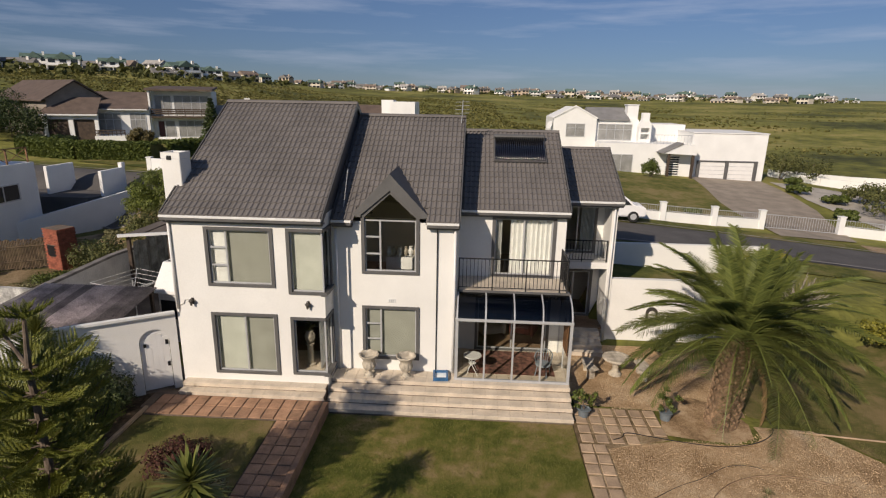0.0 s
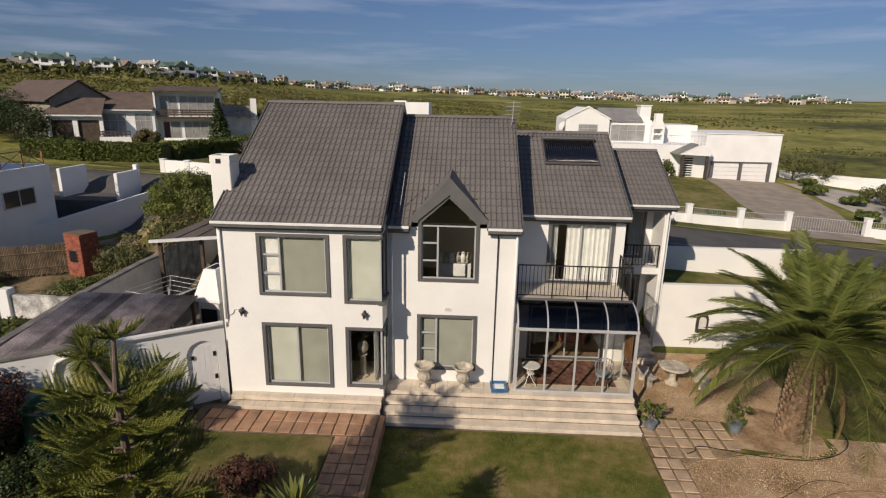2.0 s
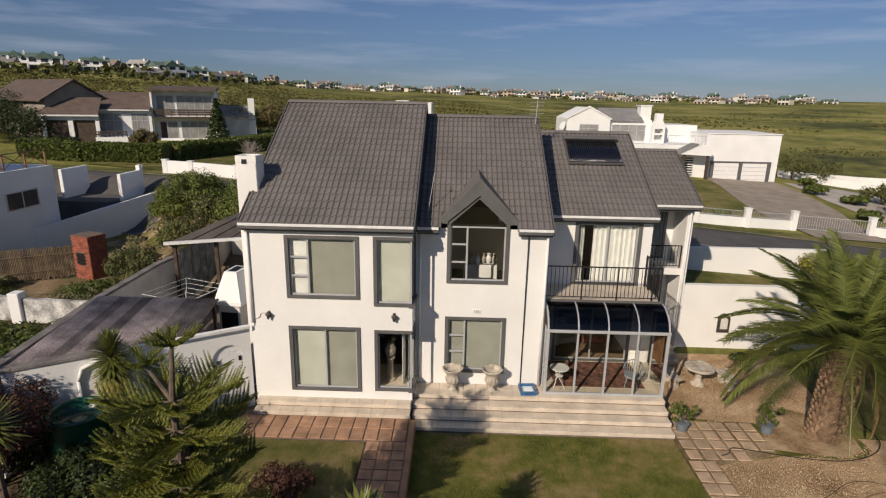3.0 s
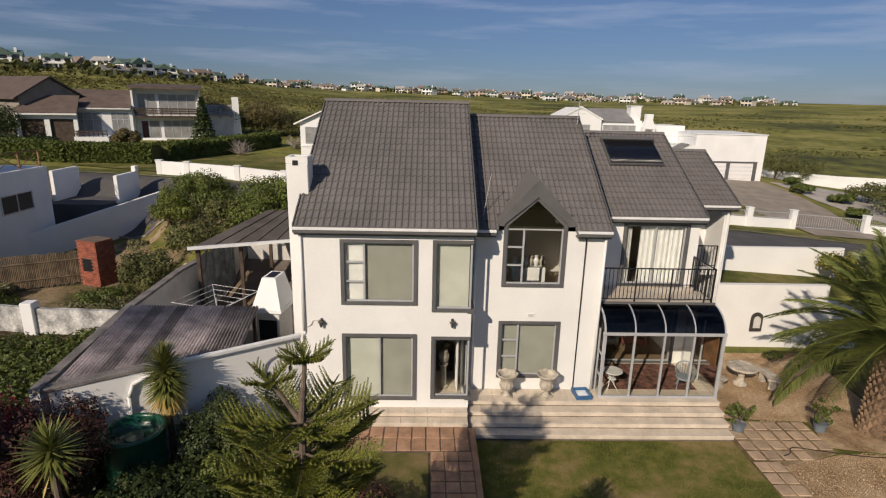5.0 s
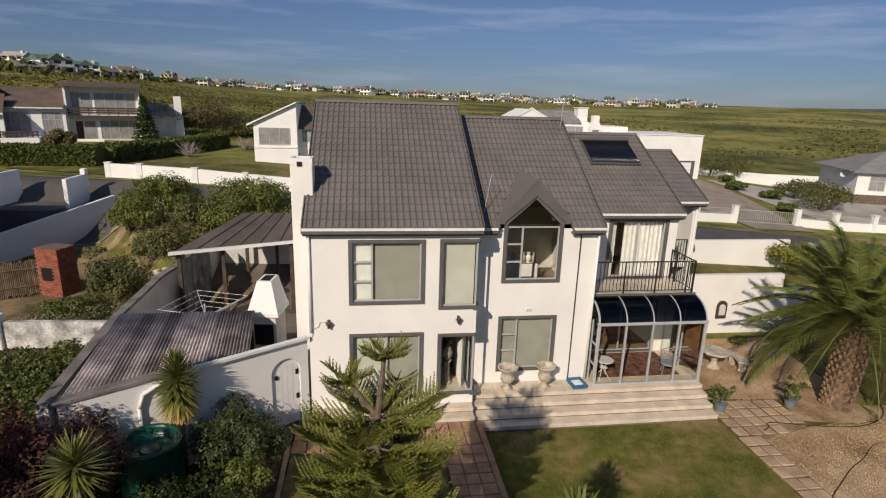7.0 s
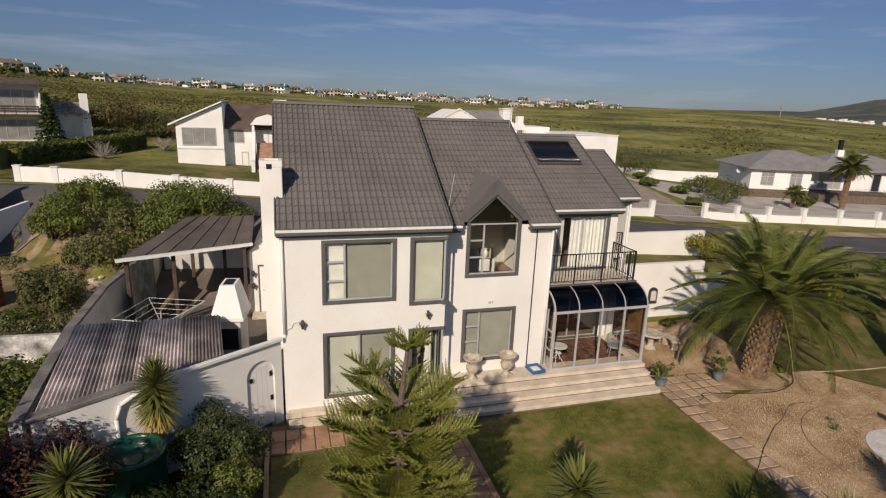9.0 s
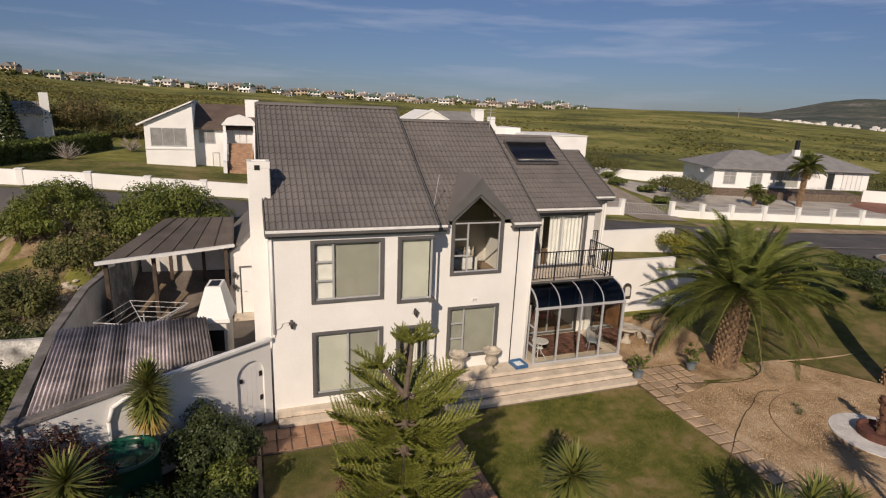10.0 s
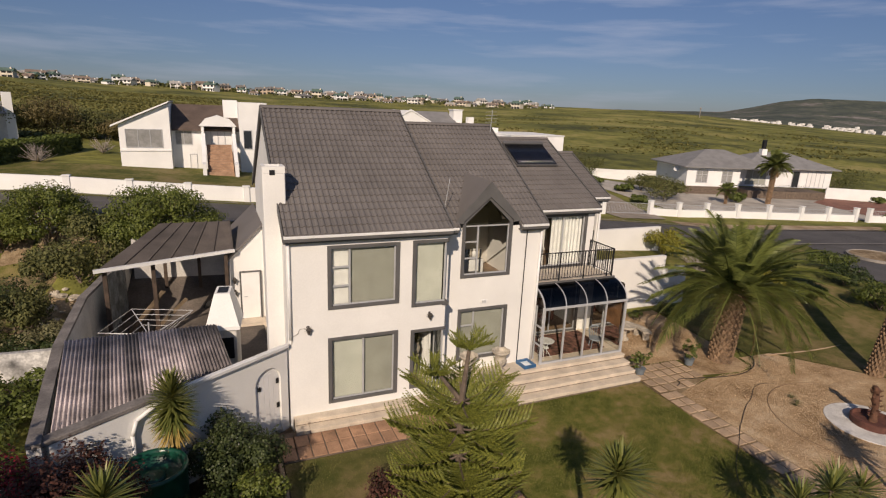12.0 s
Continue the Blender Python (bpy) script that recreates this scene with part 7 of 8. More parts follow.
palm(pose(8.3, 16.45, 0), 3.0, 0.46, 86, 3.6, "Canary date palm with arching green fronds", dry=1, lean=(0.3, 0.1))
palm(pose(13.55, 13.25, 0), 6.6, 0.29, 24, 1.4, "tall palm with a scarred grey trunk on the grass", dry=2, lean=(1.1, -0.2))
palm(pose(47.6, 44.4, 0.75, 0, 0, 70), 4.3, 0.24, 44, 1.75, "tall young palm before the bungalow", dry=8, lean=(0.3, -0.3))
palm(pose(42.0, 45.4, 0.75), 1.5, 0.12, 16, 1.0, "small slender palm in the forecourt", dry=1)


def yucca(at, heads, label, n=150, leaf=0.62, width=0.026, dry=40, group="yuccas"):
    """A yucca: bare stem and, at each head (x, y, z, stretch), a rosette of stiff sword leaves with yellowed ones below."""
    t = thing("yucca", label, "yucca", group, at)
    for hx, hy, hz, st in heads:
        bm = bmesh.new()
        tube(bm, (0, 0, 0), (hx, hy, hz + 0.1), 0.09, 0.06, 8)
        part("stem", bm, M_BARK, t)
        for mm, cnt, lo, hi, nm in ((L_YUCCA, n, -0.45, 1.0, "leaves"), (L_YUCCADRY, dry, -1.0, -0.4, "dry_leaves")):
            v, f = [], []
            for i in range(cnt):
                el = lo + (hi - lo) * (i + 0.5) / cnt
                a = i * 2.39996 + prng.uniform(-0.2, 0.2)
                c = math.sqrt(max(0.0, 1 - el * el))
                way = Vector((c * math.cos(a), c * math.sin(a), el)).normalized()
                side = Vector((-math.sin(a), math.cos(a), 0))
                blade(v, f, Vector((hx, hy, hz + st * (el * 0.5))), way, side, leaf * prng.uniform(0.8, 1.1), width, droop=0.12, seg=3)
            raw(nm, v, f, mm, t)
    return t


yucca(pose(-12.85, 14.3, 0.33), [(0.0, 0.0, 2.55, 1.1)], "tall yucca with yellowed lower leaves by the wall", 460, 0.66, 0.036, 190)
yucca(pose(-4.83, 7.95, 0.33), [(0.0, 0.0, 3.1, 0.45)], "sunlit yucca with broad sword leaves", 130, 0.74, 0.058, 8)
yucca(pose(-13.9, 11.4, 0.33), [(0.0, 0.0, 2.35, 0.4)], "pale green yucca beside the red shrub", 170, 0.8, 0.045, 6)
yucca(pose(0.6, 7.35, 0.0), [(-0.55, 0.1, 1.85, 0.3), (0.15, -0.1, 2.1, 0.3), (0.85, 0.2, 1.9, 0.3), (1.4, -0.05, 1.75, 0.3)], "many-headed yucca with arching strap leaves", 90, 0.72, 0.036, 10)
yucca(pose(4.4, 5.9, 0.0), [(0.0, 0.0, 2.9, 0.4)], "tall single-stemmed yucca beside the gravel", 150, 0.8, 0.05, 10)


def leaf_cloud(v, f, centre, radii, n, size, rg, hollow=0.55, flat=0.0):
    """Leaves spread through the outer part of an uneven ellipsoid."""
    c = Vector(centre)
    off = rg.uniform(0, 50)
    for _ in range(n):
        d = Vector((rg.gauss(0, 1), rg.gauss(0, 1), rg.gauss(0, 1))).normalized()
        k2 = 0.78 + 0.5 * noise.noise(d * 2.3 + Vector((off, 0, 0)))
        r = k2 * (hollow + (1 - hollow) * rg.random() ** 0.6)
        p = c + Vector((d.x * radii[0] * r, d.y * radii[1] * r, d.z * radii[2] * r))
        if p.z < c.z - radii[2] * 0.92:
            continue
        o = (d + Vector((rg.uniform(-0.7, 0.7), rg.uniform(-0.7, 0.7), rg.uniform(-0.3, 0.9)))).normalized()
        s = o.cross(Vector((rg.uniform(-1, 1), rg.uniform(-1, 1), 0.3))).normalized()
        e = o.cross(s)
        L, w = size * rg.uniform(0.7, 1.3), size * rg.uniform(0.28, 0.42)
        b = len(v)
        v += [tuple(p - s * L * 0.5), tuple(p + e * w), tuple(p + s * L * 0.5), tuple(p - e * w)]
        f.append((b, b + 1, b + 2, b + 3))


def bush(at, clumps, n, size, material, label, name="bush", group="", stems=5, seed=0):
    """A shrub: several stems and a crown of separate leaves in uneven clumps (x, y, z, rx, ry, rz)."""
    rg = random.Random(seed or int(at.translation.x * 100 + at.translation.y * 7))
    t = thing(name, label, "tree" if name == "tree" else "shrub", group, at)
    for i in range(stems):
        c = clumps[i % len(clumps)]
        bm = bmesh.new()
        a = rg.uniform(0, 6.28)
        mid = Vector((c[0] * 0.5 + 0.15 * math.cos(a), c[1] * 0.5 + 0.15 * math.sin(a), c[2] * 0.5))
        r = 0.03 + 0.02 * c[5]
        tube(bm, (0.1 * math.cos(a), 0.1 * math.sin(a), -0.1), mid, r, r * 0.7, 6)
        tube(bm, mid, (c[0], c[1], c[2] + 0.2 * c[5]), r * 0.7, r * 0.3, 6)
        for _ in range(3):
            d = Vector((rg.uniform(-1, 1) * c[3], rg.uniform(-1, 1) * c[4], rg.uniform(0, 0.8) * c[5])) * 0.7
            tube(bm, mid, Vector(c[:3]) + d, r * 0.4, r * 0.1, 5)
        part("trunk" if name == "tree" else "stem", bm, M_BARK, t)
    v, f = [], []
    tot = sum(c[3] * c[4] + c[3] * c[5] for c in clumps)
    for c in clumps:
        leaf_cloud(v, f, c[:3], c[3:], int(n * (c[3] * c[4] + c[3] * c[5]) / tot), size, rg)
    raw("crown", v, f, material, t)
    return t


def lumpy(rg, r, h, k2=6, spread=0.75):
    """Clump list for a rounded shrub of radius r and height h."""
    out = [(0, 0, h * 0.55, r * 0.75, r * 0.75, h * 0.5)]
    for i in range(k2):
        a = 2 * math.pi * i / k2 + rg.uniform(-0.3, 0.3)
        q = rg.uniform(0.45, 0.6)
        out.append((r * spread * math.cos(a), r * spread * math.sin(a), h * rg.uniform(0.35, 0.7), r * q, r * q, h * rg.uniform(0.25, 0.36)))
    return out


rb = random.Random(3)
B = 0.33
# this tree stands out of view, added to shade the wall and red shrub
bush(pose(-17.9, 9.3, 0.5), [(0, 0, 3.9, 1.5, 1.5, 1.7), (0.6, 0.5, 3.2, 1.0, 1.0, 1.0), (-0.7, -0.4, 4.6, 1.1, 1.1, 1.0), (0.3, -0.8, 4.4, 1.0, 1.0, 0.9)], 7000, 0.16, L_DARK, "unseen dark tree added to shade the garden wall corner", name="tree")
bush(pose(-11.45, 14.4, B), lumpy(rb, 1.1, 1.95), 11000, 0.075, L_BEDSHADE, "dense green shrub by the garden wall, leaves darkened for shade")
bush(pose(-11.1, 12.75, B), lumpy(rb, 0.66, 1.45), 4200, 0.075, L_TREE, "bright yellow-green shrub beside the bed")
bush(pose(-12.2, 11.8, B), lumpy(rb, 1.2, 1.4), 8000, 0.085, L_DARK, "dense dark green shrub in the bed")
bush(pose(-15.05, 12.4, B), lumpy(rb, 1.5, 3.1), 17000, 0.075, L_RED, "dark red-leaved shrub at the wall corner")
bush(pose(-15.6, 12.7, B), lumpy(rb, 0.42, 3.35), 2200, 0.07, leaf_mat("bright_red_leaf", (0.12, 0.015, 0.015), (0.42, 0.03, 0.04), 0.5, 0.2), "bright red flowering shrub")
bush(pose(-7.7, 12.3, B), lumpy(rb, 0.8, 0.95), 2600, 0.08, L_RED, "low rounded red-brown shrub on the grass")
bush(pose(-14.55, 13.35, B), lumpy(rb, 0.75, 1.2), 2400, 0.11, L_DARK, "low dark green shrub behind the water tank")
bush(pose(-11.5, 10.6, B), lumpy(rb, 0.9, 1.0), 3600, 0.12, L_DARK, "low dark shrub under the araucaria")
bush(pose(-8.1, 9.0, B), lumpy(rb, 0.9, 0.7), 4200, 0.12, L_DARK, "low dark shrub under the araucaria")
bush(pose(-12.0, 8.4, B), lumpy(rb, 1.3, 1.2), 4200, 0.13, L_DARK, "low dark shrub under the araucaria")
bush(pose(-6.6, 9.4, B), lumpy(rb, 0.55, 0.6), 1400, 0.09, L_BUSH, "low green shrub by the path")
bush(pose(-6.4, 11.0, B), lumpy(rb, 0.6, 0.5), 1200, 0.08, L_GREY, "small dry shrub in the bed")
for i, (x, y, r, h) in enumerate(((-17.6, 14.5, 1.4, 1.3), (-18.4, 16.8, 1.6, 1.4), (-17.6, 18.9, 1.4, 1.2), (-20.2, 18.2, 1.7, 1.1), (-20.5, 15.5, 1.8, 1.2), (-23.0, 19.0, 1.6, 0.9), (-22.8, 16.2, 1.8, 1.0), (-18.5, 12.5, 1.5, 1.2))):
    bush(pose(x, y, 0.85), lumpy(rb, r, h), 3600, 0.12, L_BUSH, "leafy green ground shrub beyond the wall", group="ground shrubs")
for i, (x, y, r, h) in enumerate(((-18.2, 23.2, 1.2, 0.7), (-20.0, 23.6, 1.3, 0.6), (-20.3, 24.6, 1.2, 0.8), (-19.7, 27.2, 1.0, 1.8), (-17.4, 24.0, 1.1, 0.9), (-24.8, 23.8, 0.9, 0.7), (-23.8, 23.0, 0.7, 0.7), (-25.6, 25.0, 0.8, 0.8))):
    bush(pose(x, y, ground_z(x, y)), lumpy(rb, r, h), 2400, 0.10, (L_DARK, L_GREY, L_BUSH)[i % 3], "scrubby garden shrub on sandy ground", group="sand garden shrubs")
for x, y, r, h, m in ((-17.1, 28.2, 1.6, 2.4, L_OLIVE), (-18.6, 29.4, 1.0, 1.6, L_OLIVE), (-17.0, 30.4, 1.0, 1.5, L_OLIVE), (-18.8, 25.2, 1.0, 2.5, L_OLIVE), (-23.2, 33.4, 0.7, 0.7, L_GREY)):
    bush(pose(x, y, ground_z(x, y) - 0.1), lumpy(rb, r, h, 9), 9000 if m is L_TREE else 3600, 0.12, m, "broad leafy tree in the side garden" if m is L_TREE else "grey-green half-bare shrub in the side garden", name="tree", group="side garden trees")


def dome_tree(x, y, r, h, n, label, base):
    """A broad tree: short forked trunk and a domed crown of many leafy clumps, its foliage starting at the height base."""
    rg4 = random.Random(int(100 * r))
    z0 = ground_z(x, y) - 0.1
    lift = base - z0
    clumps = [(0, 0, lift + h * 0.66, r * 0.62, r * 0.62, h * 0.34)]
    for ring, k4, zz in ((0.45, 6, 0.66), (0.76, 10, 0.40), (0.70, 8, 0.18)):
        for i in range(k4):
            a = 2 * math.pi * i / k4 + rg4.uniform(-0.25, 0.25)
            clumps.append((r * ring * math.cos(a), r * ring * math.sin(a), lift + h * (zz + rg4.uniform(-0.06, 0.06)), r * 0.36, r * 0.36, h * rg4.uniform(0.2, 0.27)))
    return bush(pose(x, y, z0), clumps, n, 0.11, L_TREE, label, name="tree", group="side garden trees", stems=7)


dome_tree(-19.4, 33.4, 2.2, 2.7, 15000, "round-crowned leafy tree in the side garden", 3.3)
dome_tree(-21.6, 34.2, 1.2, 1.8, 5000, "small leafy tree in the side garden", 2.6)
dome_tree(-14.0, 30.4, 2.8, 3.3, 24000, "broad domed leafy tree behind the carport", 2.95)
bm = bmesh.new()
box(bm, -20.6, -18.8, 35.3, 35.5, 2.2, 4.2, 0.03)
tagged(part("screen_wall", bm, M_WALL2), "short white garden wall behind the round tree", "wall")
for i in range(46):
    x, y = -17.0 + rb.uniform(-1.3, 0.9), 25.6 + rb.uniform(-2.2, 2.6)
    bm = bmesh.new()
    bmesh.ops.create_icosphere(bm, subdivisions=1, radius=rb.uniform(0.09, 0.22), matrix=Matrix.Diagonal((1.3, 1, 0.7, 1)))
    for w in bm.verts:
        w.co *= rb.uniform(0.8, 1.15)
    ob = part("garden_stone", bm, M_STONE)
    ob.location = (x, y, ground_z(x, y) + 0.05)
    tagged(ob, "rough pale stone in the sandy side garden", "stone", "garden stones")
for x, y, r, h, m in ((14.0, 25.9, 1.15, 1.9, L_LITE), (20.5, 17.2, 1.2, 1.7, L_BUSH), (22.4, 20.2, 1.2, 1.3, L_DARK), (19.0, 13.5, 1.4, 1.4, L_DARK), (21.0, 15.0, 1.2, 1.3, L_RED), (17.5, 21.6, 1.3, 1.3, L_LITE), (19.5, 23.0, 1.4, 1.6, L_BUSH), (24.5, 22.5, 1.3, 1.3, L_BUSH), (18.0, 19.5, 0.9, 1.2, L_BUSH)):
    bush(pose(x, y, ground_z(x, y)), lumpy(rb, r, h), 3200, 0.11, m, "garden shrub along the side street" if m is not L_LITE else "rounded yellow-green shrub by the white wall", group="street-side shrubs")
for x, y, r, h in ((35.5, 48.0, 2.2, 2.4), (38.0, 50.5, 2.0, 2.6), (36.5, 53.0, 1.8, 2.2), (33.5, 52.5, 1.0, 1.0), (31.5, 47.5, 0.9, 0.9), (32.3, 56.5, 1.0, 1.1), (35.6, 66.5, 2.0, 3.6), (39.5, 67.0, 2.2, 3.4), (34.4, 61.5, 0.9, 1.0), (44.5, 46.0, 0.9, 1.3), (18.8, 60.2, 0.9, 2.2), (17.4, 44.0, 0.6, 0.6), (66, 49, 3, 3.2), (72, 52, 4, 3.6), (64, 42, 0.7, 0.9), (68, 40, 0.8, 1.0)):
    bush(pose(x, y, ground_z(x, y)), lumpy(rb, r, h), 1500, 0.2, L_OLIVE if r > 1.2 else L_BUSH, "dark garden shrub near the neighbours' drive", group="neighbour shrubs", stems=3)
for x, y, r, h in ((-60, 66, 5.0, 6.5), (-64, 71, 5.5, 6.0), (-53.8, 62.0, 4.3, 5.4), (-48.2, 58.6, 1.7, 1.5), (-45.6, 58.2, 1.8, 1.6), (-39.2, 63.2, 1.3, 2.2), (-34.5, 80, 4.2, 5.0), (-29.0, 81, 4.0, 5.6), (-24.2, 83, 3.4, 4.2), (-21.5, 80, 2.4, 3.2), (-39, 83, 4.5, 5.5)):
    bush(pose(x, y, ground_z(x, y) - 0.3), lumpy(rb, r, h, 9), 9000, 0.2, L_DARK if x < -43 else L_RUST if int(x) % 2 else L_OLIVE, "dense olive-green tree behind the neighbours' gardens", name="tree", group="background trees")
for x, y in ((-25.4, 58.6), (-21.6, 66.0), (14.4, 23.6)):
    t = thing("bare_shrub", "leafless pale grey shrub on the grass", "shrub", "bare shrubs", pose(x, y, ground_z(x, y)))
    bm = bmesh.new()
    for i in range(46):
        a, e = prng.uniform(0, 6.28), prng.uniform(0.35, 1.3)
        d = Vector((math.cos(a) * math.cos(e), math.sin(a) * math.cos(e), math.sin(e))) * prng.uniform(0.9, 1.7)
        m1 = d * 0.55 + Vector((prng.uniform(-0.15, 0.15), prng.uniform(-0.15, 0.15), 0))
        tube(bm, (0, 0, 0), m1, 0.03, 0.02, 4)
        tube(bm, m1, d, 0.02, 0.008, 4)
        tube(bm, m1, d + Vector((prng.uniform(-0.4, 0.4), prng.uniform(-0.4, 0.4), 0.1)), 0.016, 0.006, 4)
    part("branchwork", bm, mat("pale_twig", (0.36, 0.31, 0.27), 0.9, vary=0.1, scale=5, fine=30), t)

for i in range(16):
    x, y = -27 + 1.25 * i + rb.uniform(-0.4, 0.4), 45.2 - 0.19 * i + rb.uniform(-0.6, 1.6)
    bush(pose(x, y, ground_z(x, y)), lumpy(rb, rb.uniform(0.3, 0.6), rb.uniform(0.3, 0.7), 4), 420, 0.11, (L_OLIVE, L_GREY, L_BUSH)[i % 3], "low weedy shrub on the grass behind the street wall", group="verge shrubs", stems=2)

# clipped hedge before the balcony house
def hedge(a, b, w, h, n, label):
    t = thing("hedge", label, "hedge", "hedges")
    v, f, rg = [], [], random.Random(5)
    a, b = Vector((*a, 0)), Vector((*b, 0))
    d = (b - a).normalized()
    s = Vector((-d.y, d.x, 0))
    for _ in range(n):
        u, q, z = rg.random(), rg.uniform(-1, 1), rg.random()
        side = rg.randrange(3)
        if side == 0:
            z = 1
        else:
            q = -1
        p = a.lerp(b, u) + s * (q * w / 2 + rg.uniform(-0.12, 0.12))
        p.z = ground_z(p.x, p.y) + z * h + rg.uniform(-0.12, 0.12) + 0.12 * noise.noise((p.x, p.y, 0))
        e1 = Vector((rg.uniform(-1, 1), rg.uniform(-1, 1), rg.uniform(-1, 1))).normalized() * 0.16
        e2 = e1.orthogonal().normalized() * 0.09
        k3 = len(v)
        v += [tuple(p - e1), tuple(p + e2), tuple(p + e1), tuple(p - e2)]
        f.append((k3, k3 + 1, k3 + 2, k3 + 3))
    raw("foliage", v, f, L_BUSH, t)
    bm = bmesh.new()
    z0, z1 = ground_z(a.x, a.y), ground_z(b.x, b.y)
    o = [a - s * w * 0.42, b - s * w * 0.42, b + s * w * 0.42, a + s * w * 0.42]
    lo = [bm.verts.new((p.x, p.y, (z0 if j in (0, 3) else z1) - 0.2)) for j, p in enumerate(o)]
    hi = [bm.verts.new((p.x, p.y, (z0 if j in (0, 3) else z1) + h * 0.93)) for j, p in enumerate(o)]
    bm.faces.new(hi)
    for j in range(4):
        bm.faces.new((lo[j], lo[(j + 1) % 4], hi[(j + 1) % 4], hi[j]))
    part("inner_mass", bm, L_FYN, t)


hedge((-44.5, 52.6), (-37.2, 50.6), 2.0, 1.45, 3600, "clipped dark green hedge along the street")
hedge((-37.0, 50.5), (-30.0, 50.6), 2.2, 1.5, 4600, "clipped dark green hedge along the street")
hedge((-30.2, 51.6), (-24.6, 68.5), 1.8, 1.5, 5200, "tall dark hedge between the gardens")
cone = thing("tree", "narrow dark conifer before the balcony house", "tree", at=pose(-32.2, 66.8, ground_z(-32.2, 66.8)))
bm = bmesh.new()
tube(bm, (0, 0, 0), (0, 0, 5), 0.12, 0.03, 6)
part("trunk", bm, M_BARK, cone)
v, f = [], []
for i in range(14):
    z = 0.5 + 0.36 * i
    r = 1.7 * (1 - i / 15)
    for j in range(9):
        a = j * 0.7 + i * 0.4
        leaf_cloud(v, f, (r * 0.6 * math.cos(a), r * 0.6 * math.sin(a), z), (r * 0.45, r * 0.45, 0.18), 22, 0.3, prng)
raw("crown", v, f, L_DARK, cone)

# ---- the araucaria in front ----
ara = thing("araucaria_tree", "young araucaria with tiers of rope-like upturned branchlets", "tree", at=pose(-7.95, 8.55, B))
bm = bmesh.new()
tube(bm, (0, 0, -0.1), (0.02, 0, 3.0), 0.11, 0.075, 10)
tube(bm, (0.02, 0, 3.0), (0.0, 0, 5.0), 0.075, 0.055, 8)
tube(bm, (0.0, 0, 5.0), (0.1, 0, 6.02), 0.055, 0.03, 8)
tube(bm, (0.0, 0, 5.0), (-0.45, 0.1, 5.6), 0.045, 0.025, 8)
part("trunk", bm, M_BARK, ara)


def ropes(v, f, base, way, length, r, rg, bend=0.0):
    """A branchlet: a spindle of short overlapping needles round an axis that bends upwards."""
    n = max(5, int(length / 0.03))
    s = way.orthogonal().normalized()
    e = way.cross(s)
    for i in range(n):
        u = (i + 0.5) / n
        p = base + way * (length * u) + Vector((0, 0, bend * length * u * u))
        rr = r * (1.0 - 0.6 * u * u)
        for k3 in range(4):
            a = 1.57 * k3 + i * 0.8 + rg.uniform(-0.3, 0.3)
            o = s * math.cos(a) + e * math.sin(a)
            tng = way.cross(o)
            b = len(v)
            v += [tuple(p - tng * rr * 0.6), tuple(p + tng * rr * 0.6), tuple(p + o * rr * 1.1 + way * 0.04)]
            f.append((b, b + 1, b + 2))


rg = random.Random(21)
REACH = (1.45, 1.45, 1.4, 1.35, 1.3, 1.25, 1.2, 1.15, 1.05)
for i, reach in enumerate(REACH):
    z = 0.75 + 4.25 * i / (len(REACH) - 1)
    nb = 6
    for j in range(nb):
        a = 2 * math.pi * j / nb + i * 0.55 + rg.uniform(-0.15, 0.15)
        out = Vector((math.cos(a), math.sin(a), 0))
        side = Vector((-out.y, out.x, 0))
        L = reach * rg.uniform(0.82, 1.06)
        pts = [Vector((0, 0, z)) + out * (L * u) + Vector((0, 0, L * (-0.04 * math.sin(math.pi * u) + (0.10 + 0.012 * i) * u * u))) for u in [k3 / 8 for k3 in range(9)]]
        v, f = [], []
        m = int(L / 0.078)
        for k3 in range(m):
            u = 0.14 + 0.86 * (k3 + 0.5) / m
            q = min(7, int(u * 8))
            p = pts[q].lerp(pts[q + 1], u * 8 - q)
            for sg in (-1, 1):
                ln2 = 0.42 * math.sin(math.pi * (0.22 + 0.62 * u)) ** 0.8 + 0.06
                way = (out * 0.42 + side * (0.80 * sg) + Vector((0, 0, rg.uniform(0.12, 0.3)))).normalized()
                ropes(v, f, p, way, ln2 * rg.uniform(0.88, 1.08), 0.040, rg, rg.uniform(0.25, 0.5))
        ropes(v, f, pts[5], (pts[8] - pts[5]).normalized(), (pts[8] - pts[5]).length + 0.16, 0.036, rg)
        bmv = bmesh.new()
        for p, q in zip(pts, pts[1:]):
            tube(bmv, p, q, 0.02, n=5)
        br = part("branch", bmv, M_BARK, ara)
        raw("foliage", v, f, L_PINE, br)
v, f = [], []
for tip, arms in ((Vector((0.1, 0, 5.98)), 7), (Vector((-0.45, 0.1, 5.55)), 5)):
    for j in range(arms):
        a = 2 * math.pi * j / arms + rg.uniform(-0.2, 0.2)
        out = Vector((math.cos(a), math.sin(a), 0.35)).normalized()
        ln2 = rg.uniform(0.34, 0.5)
        ropes(v, f, tip, out, ln2, 0.045, rg, 0.1)
        for k3 in range(4):
            u = 0.35 + 0.16 * k3
            for sg in (-1, 1):
                way = (out * 0.6 + Vector((-out.y, out.x, 0)) * (0.6 * sg) + Vector((0, 0, 0.5))).normalized()
                ropes(v, f, tip + out * (ln2 * u), way, 0.17, 0.03, rg)
    for j in range(8):
        a = j * 2.4
        ropes(v, f, tip, Vector((0.5 * math.cos(a), 0.5 * math.sin(a), 1)).normalized(), rg.uniform(0.15, 0.28), 0.03, rg)
raw("tip", v, f, L_PINE, ara)

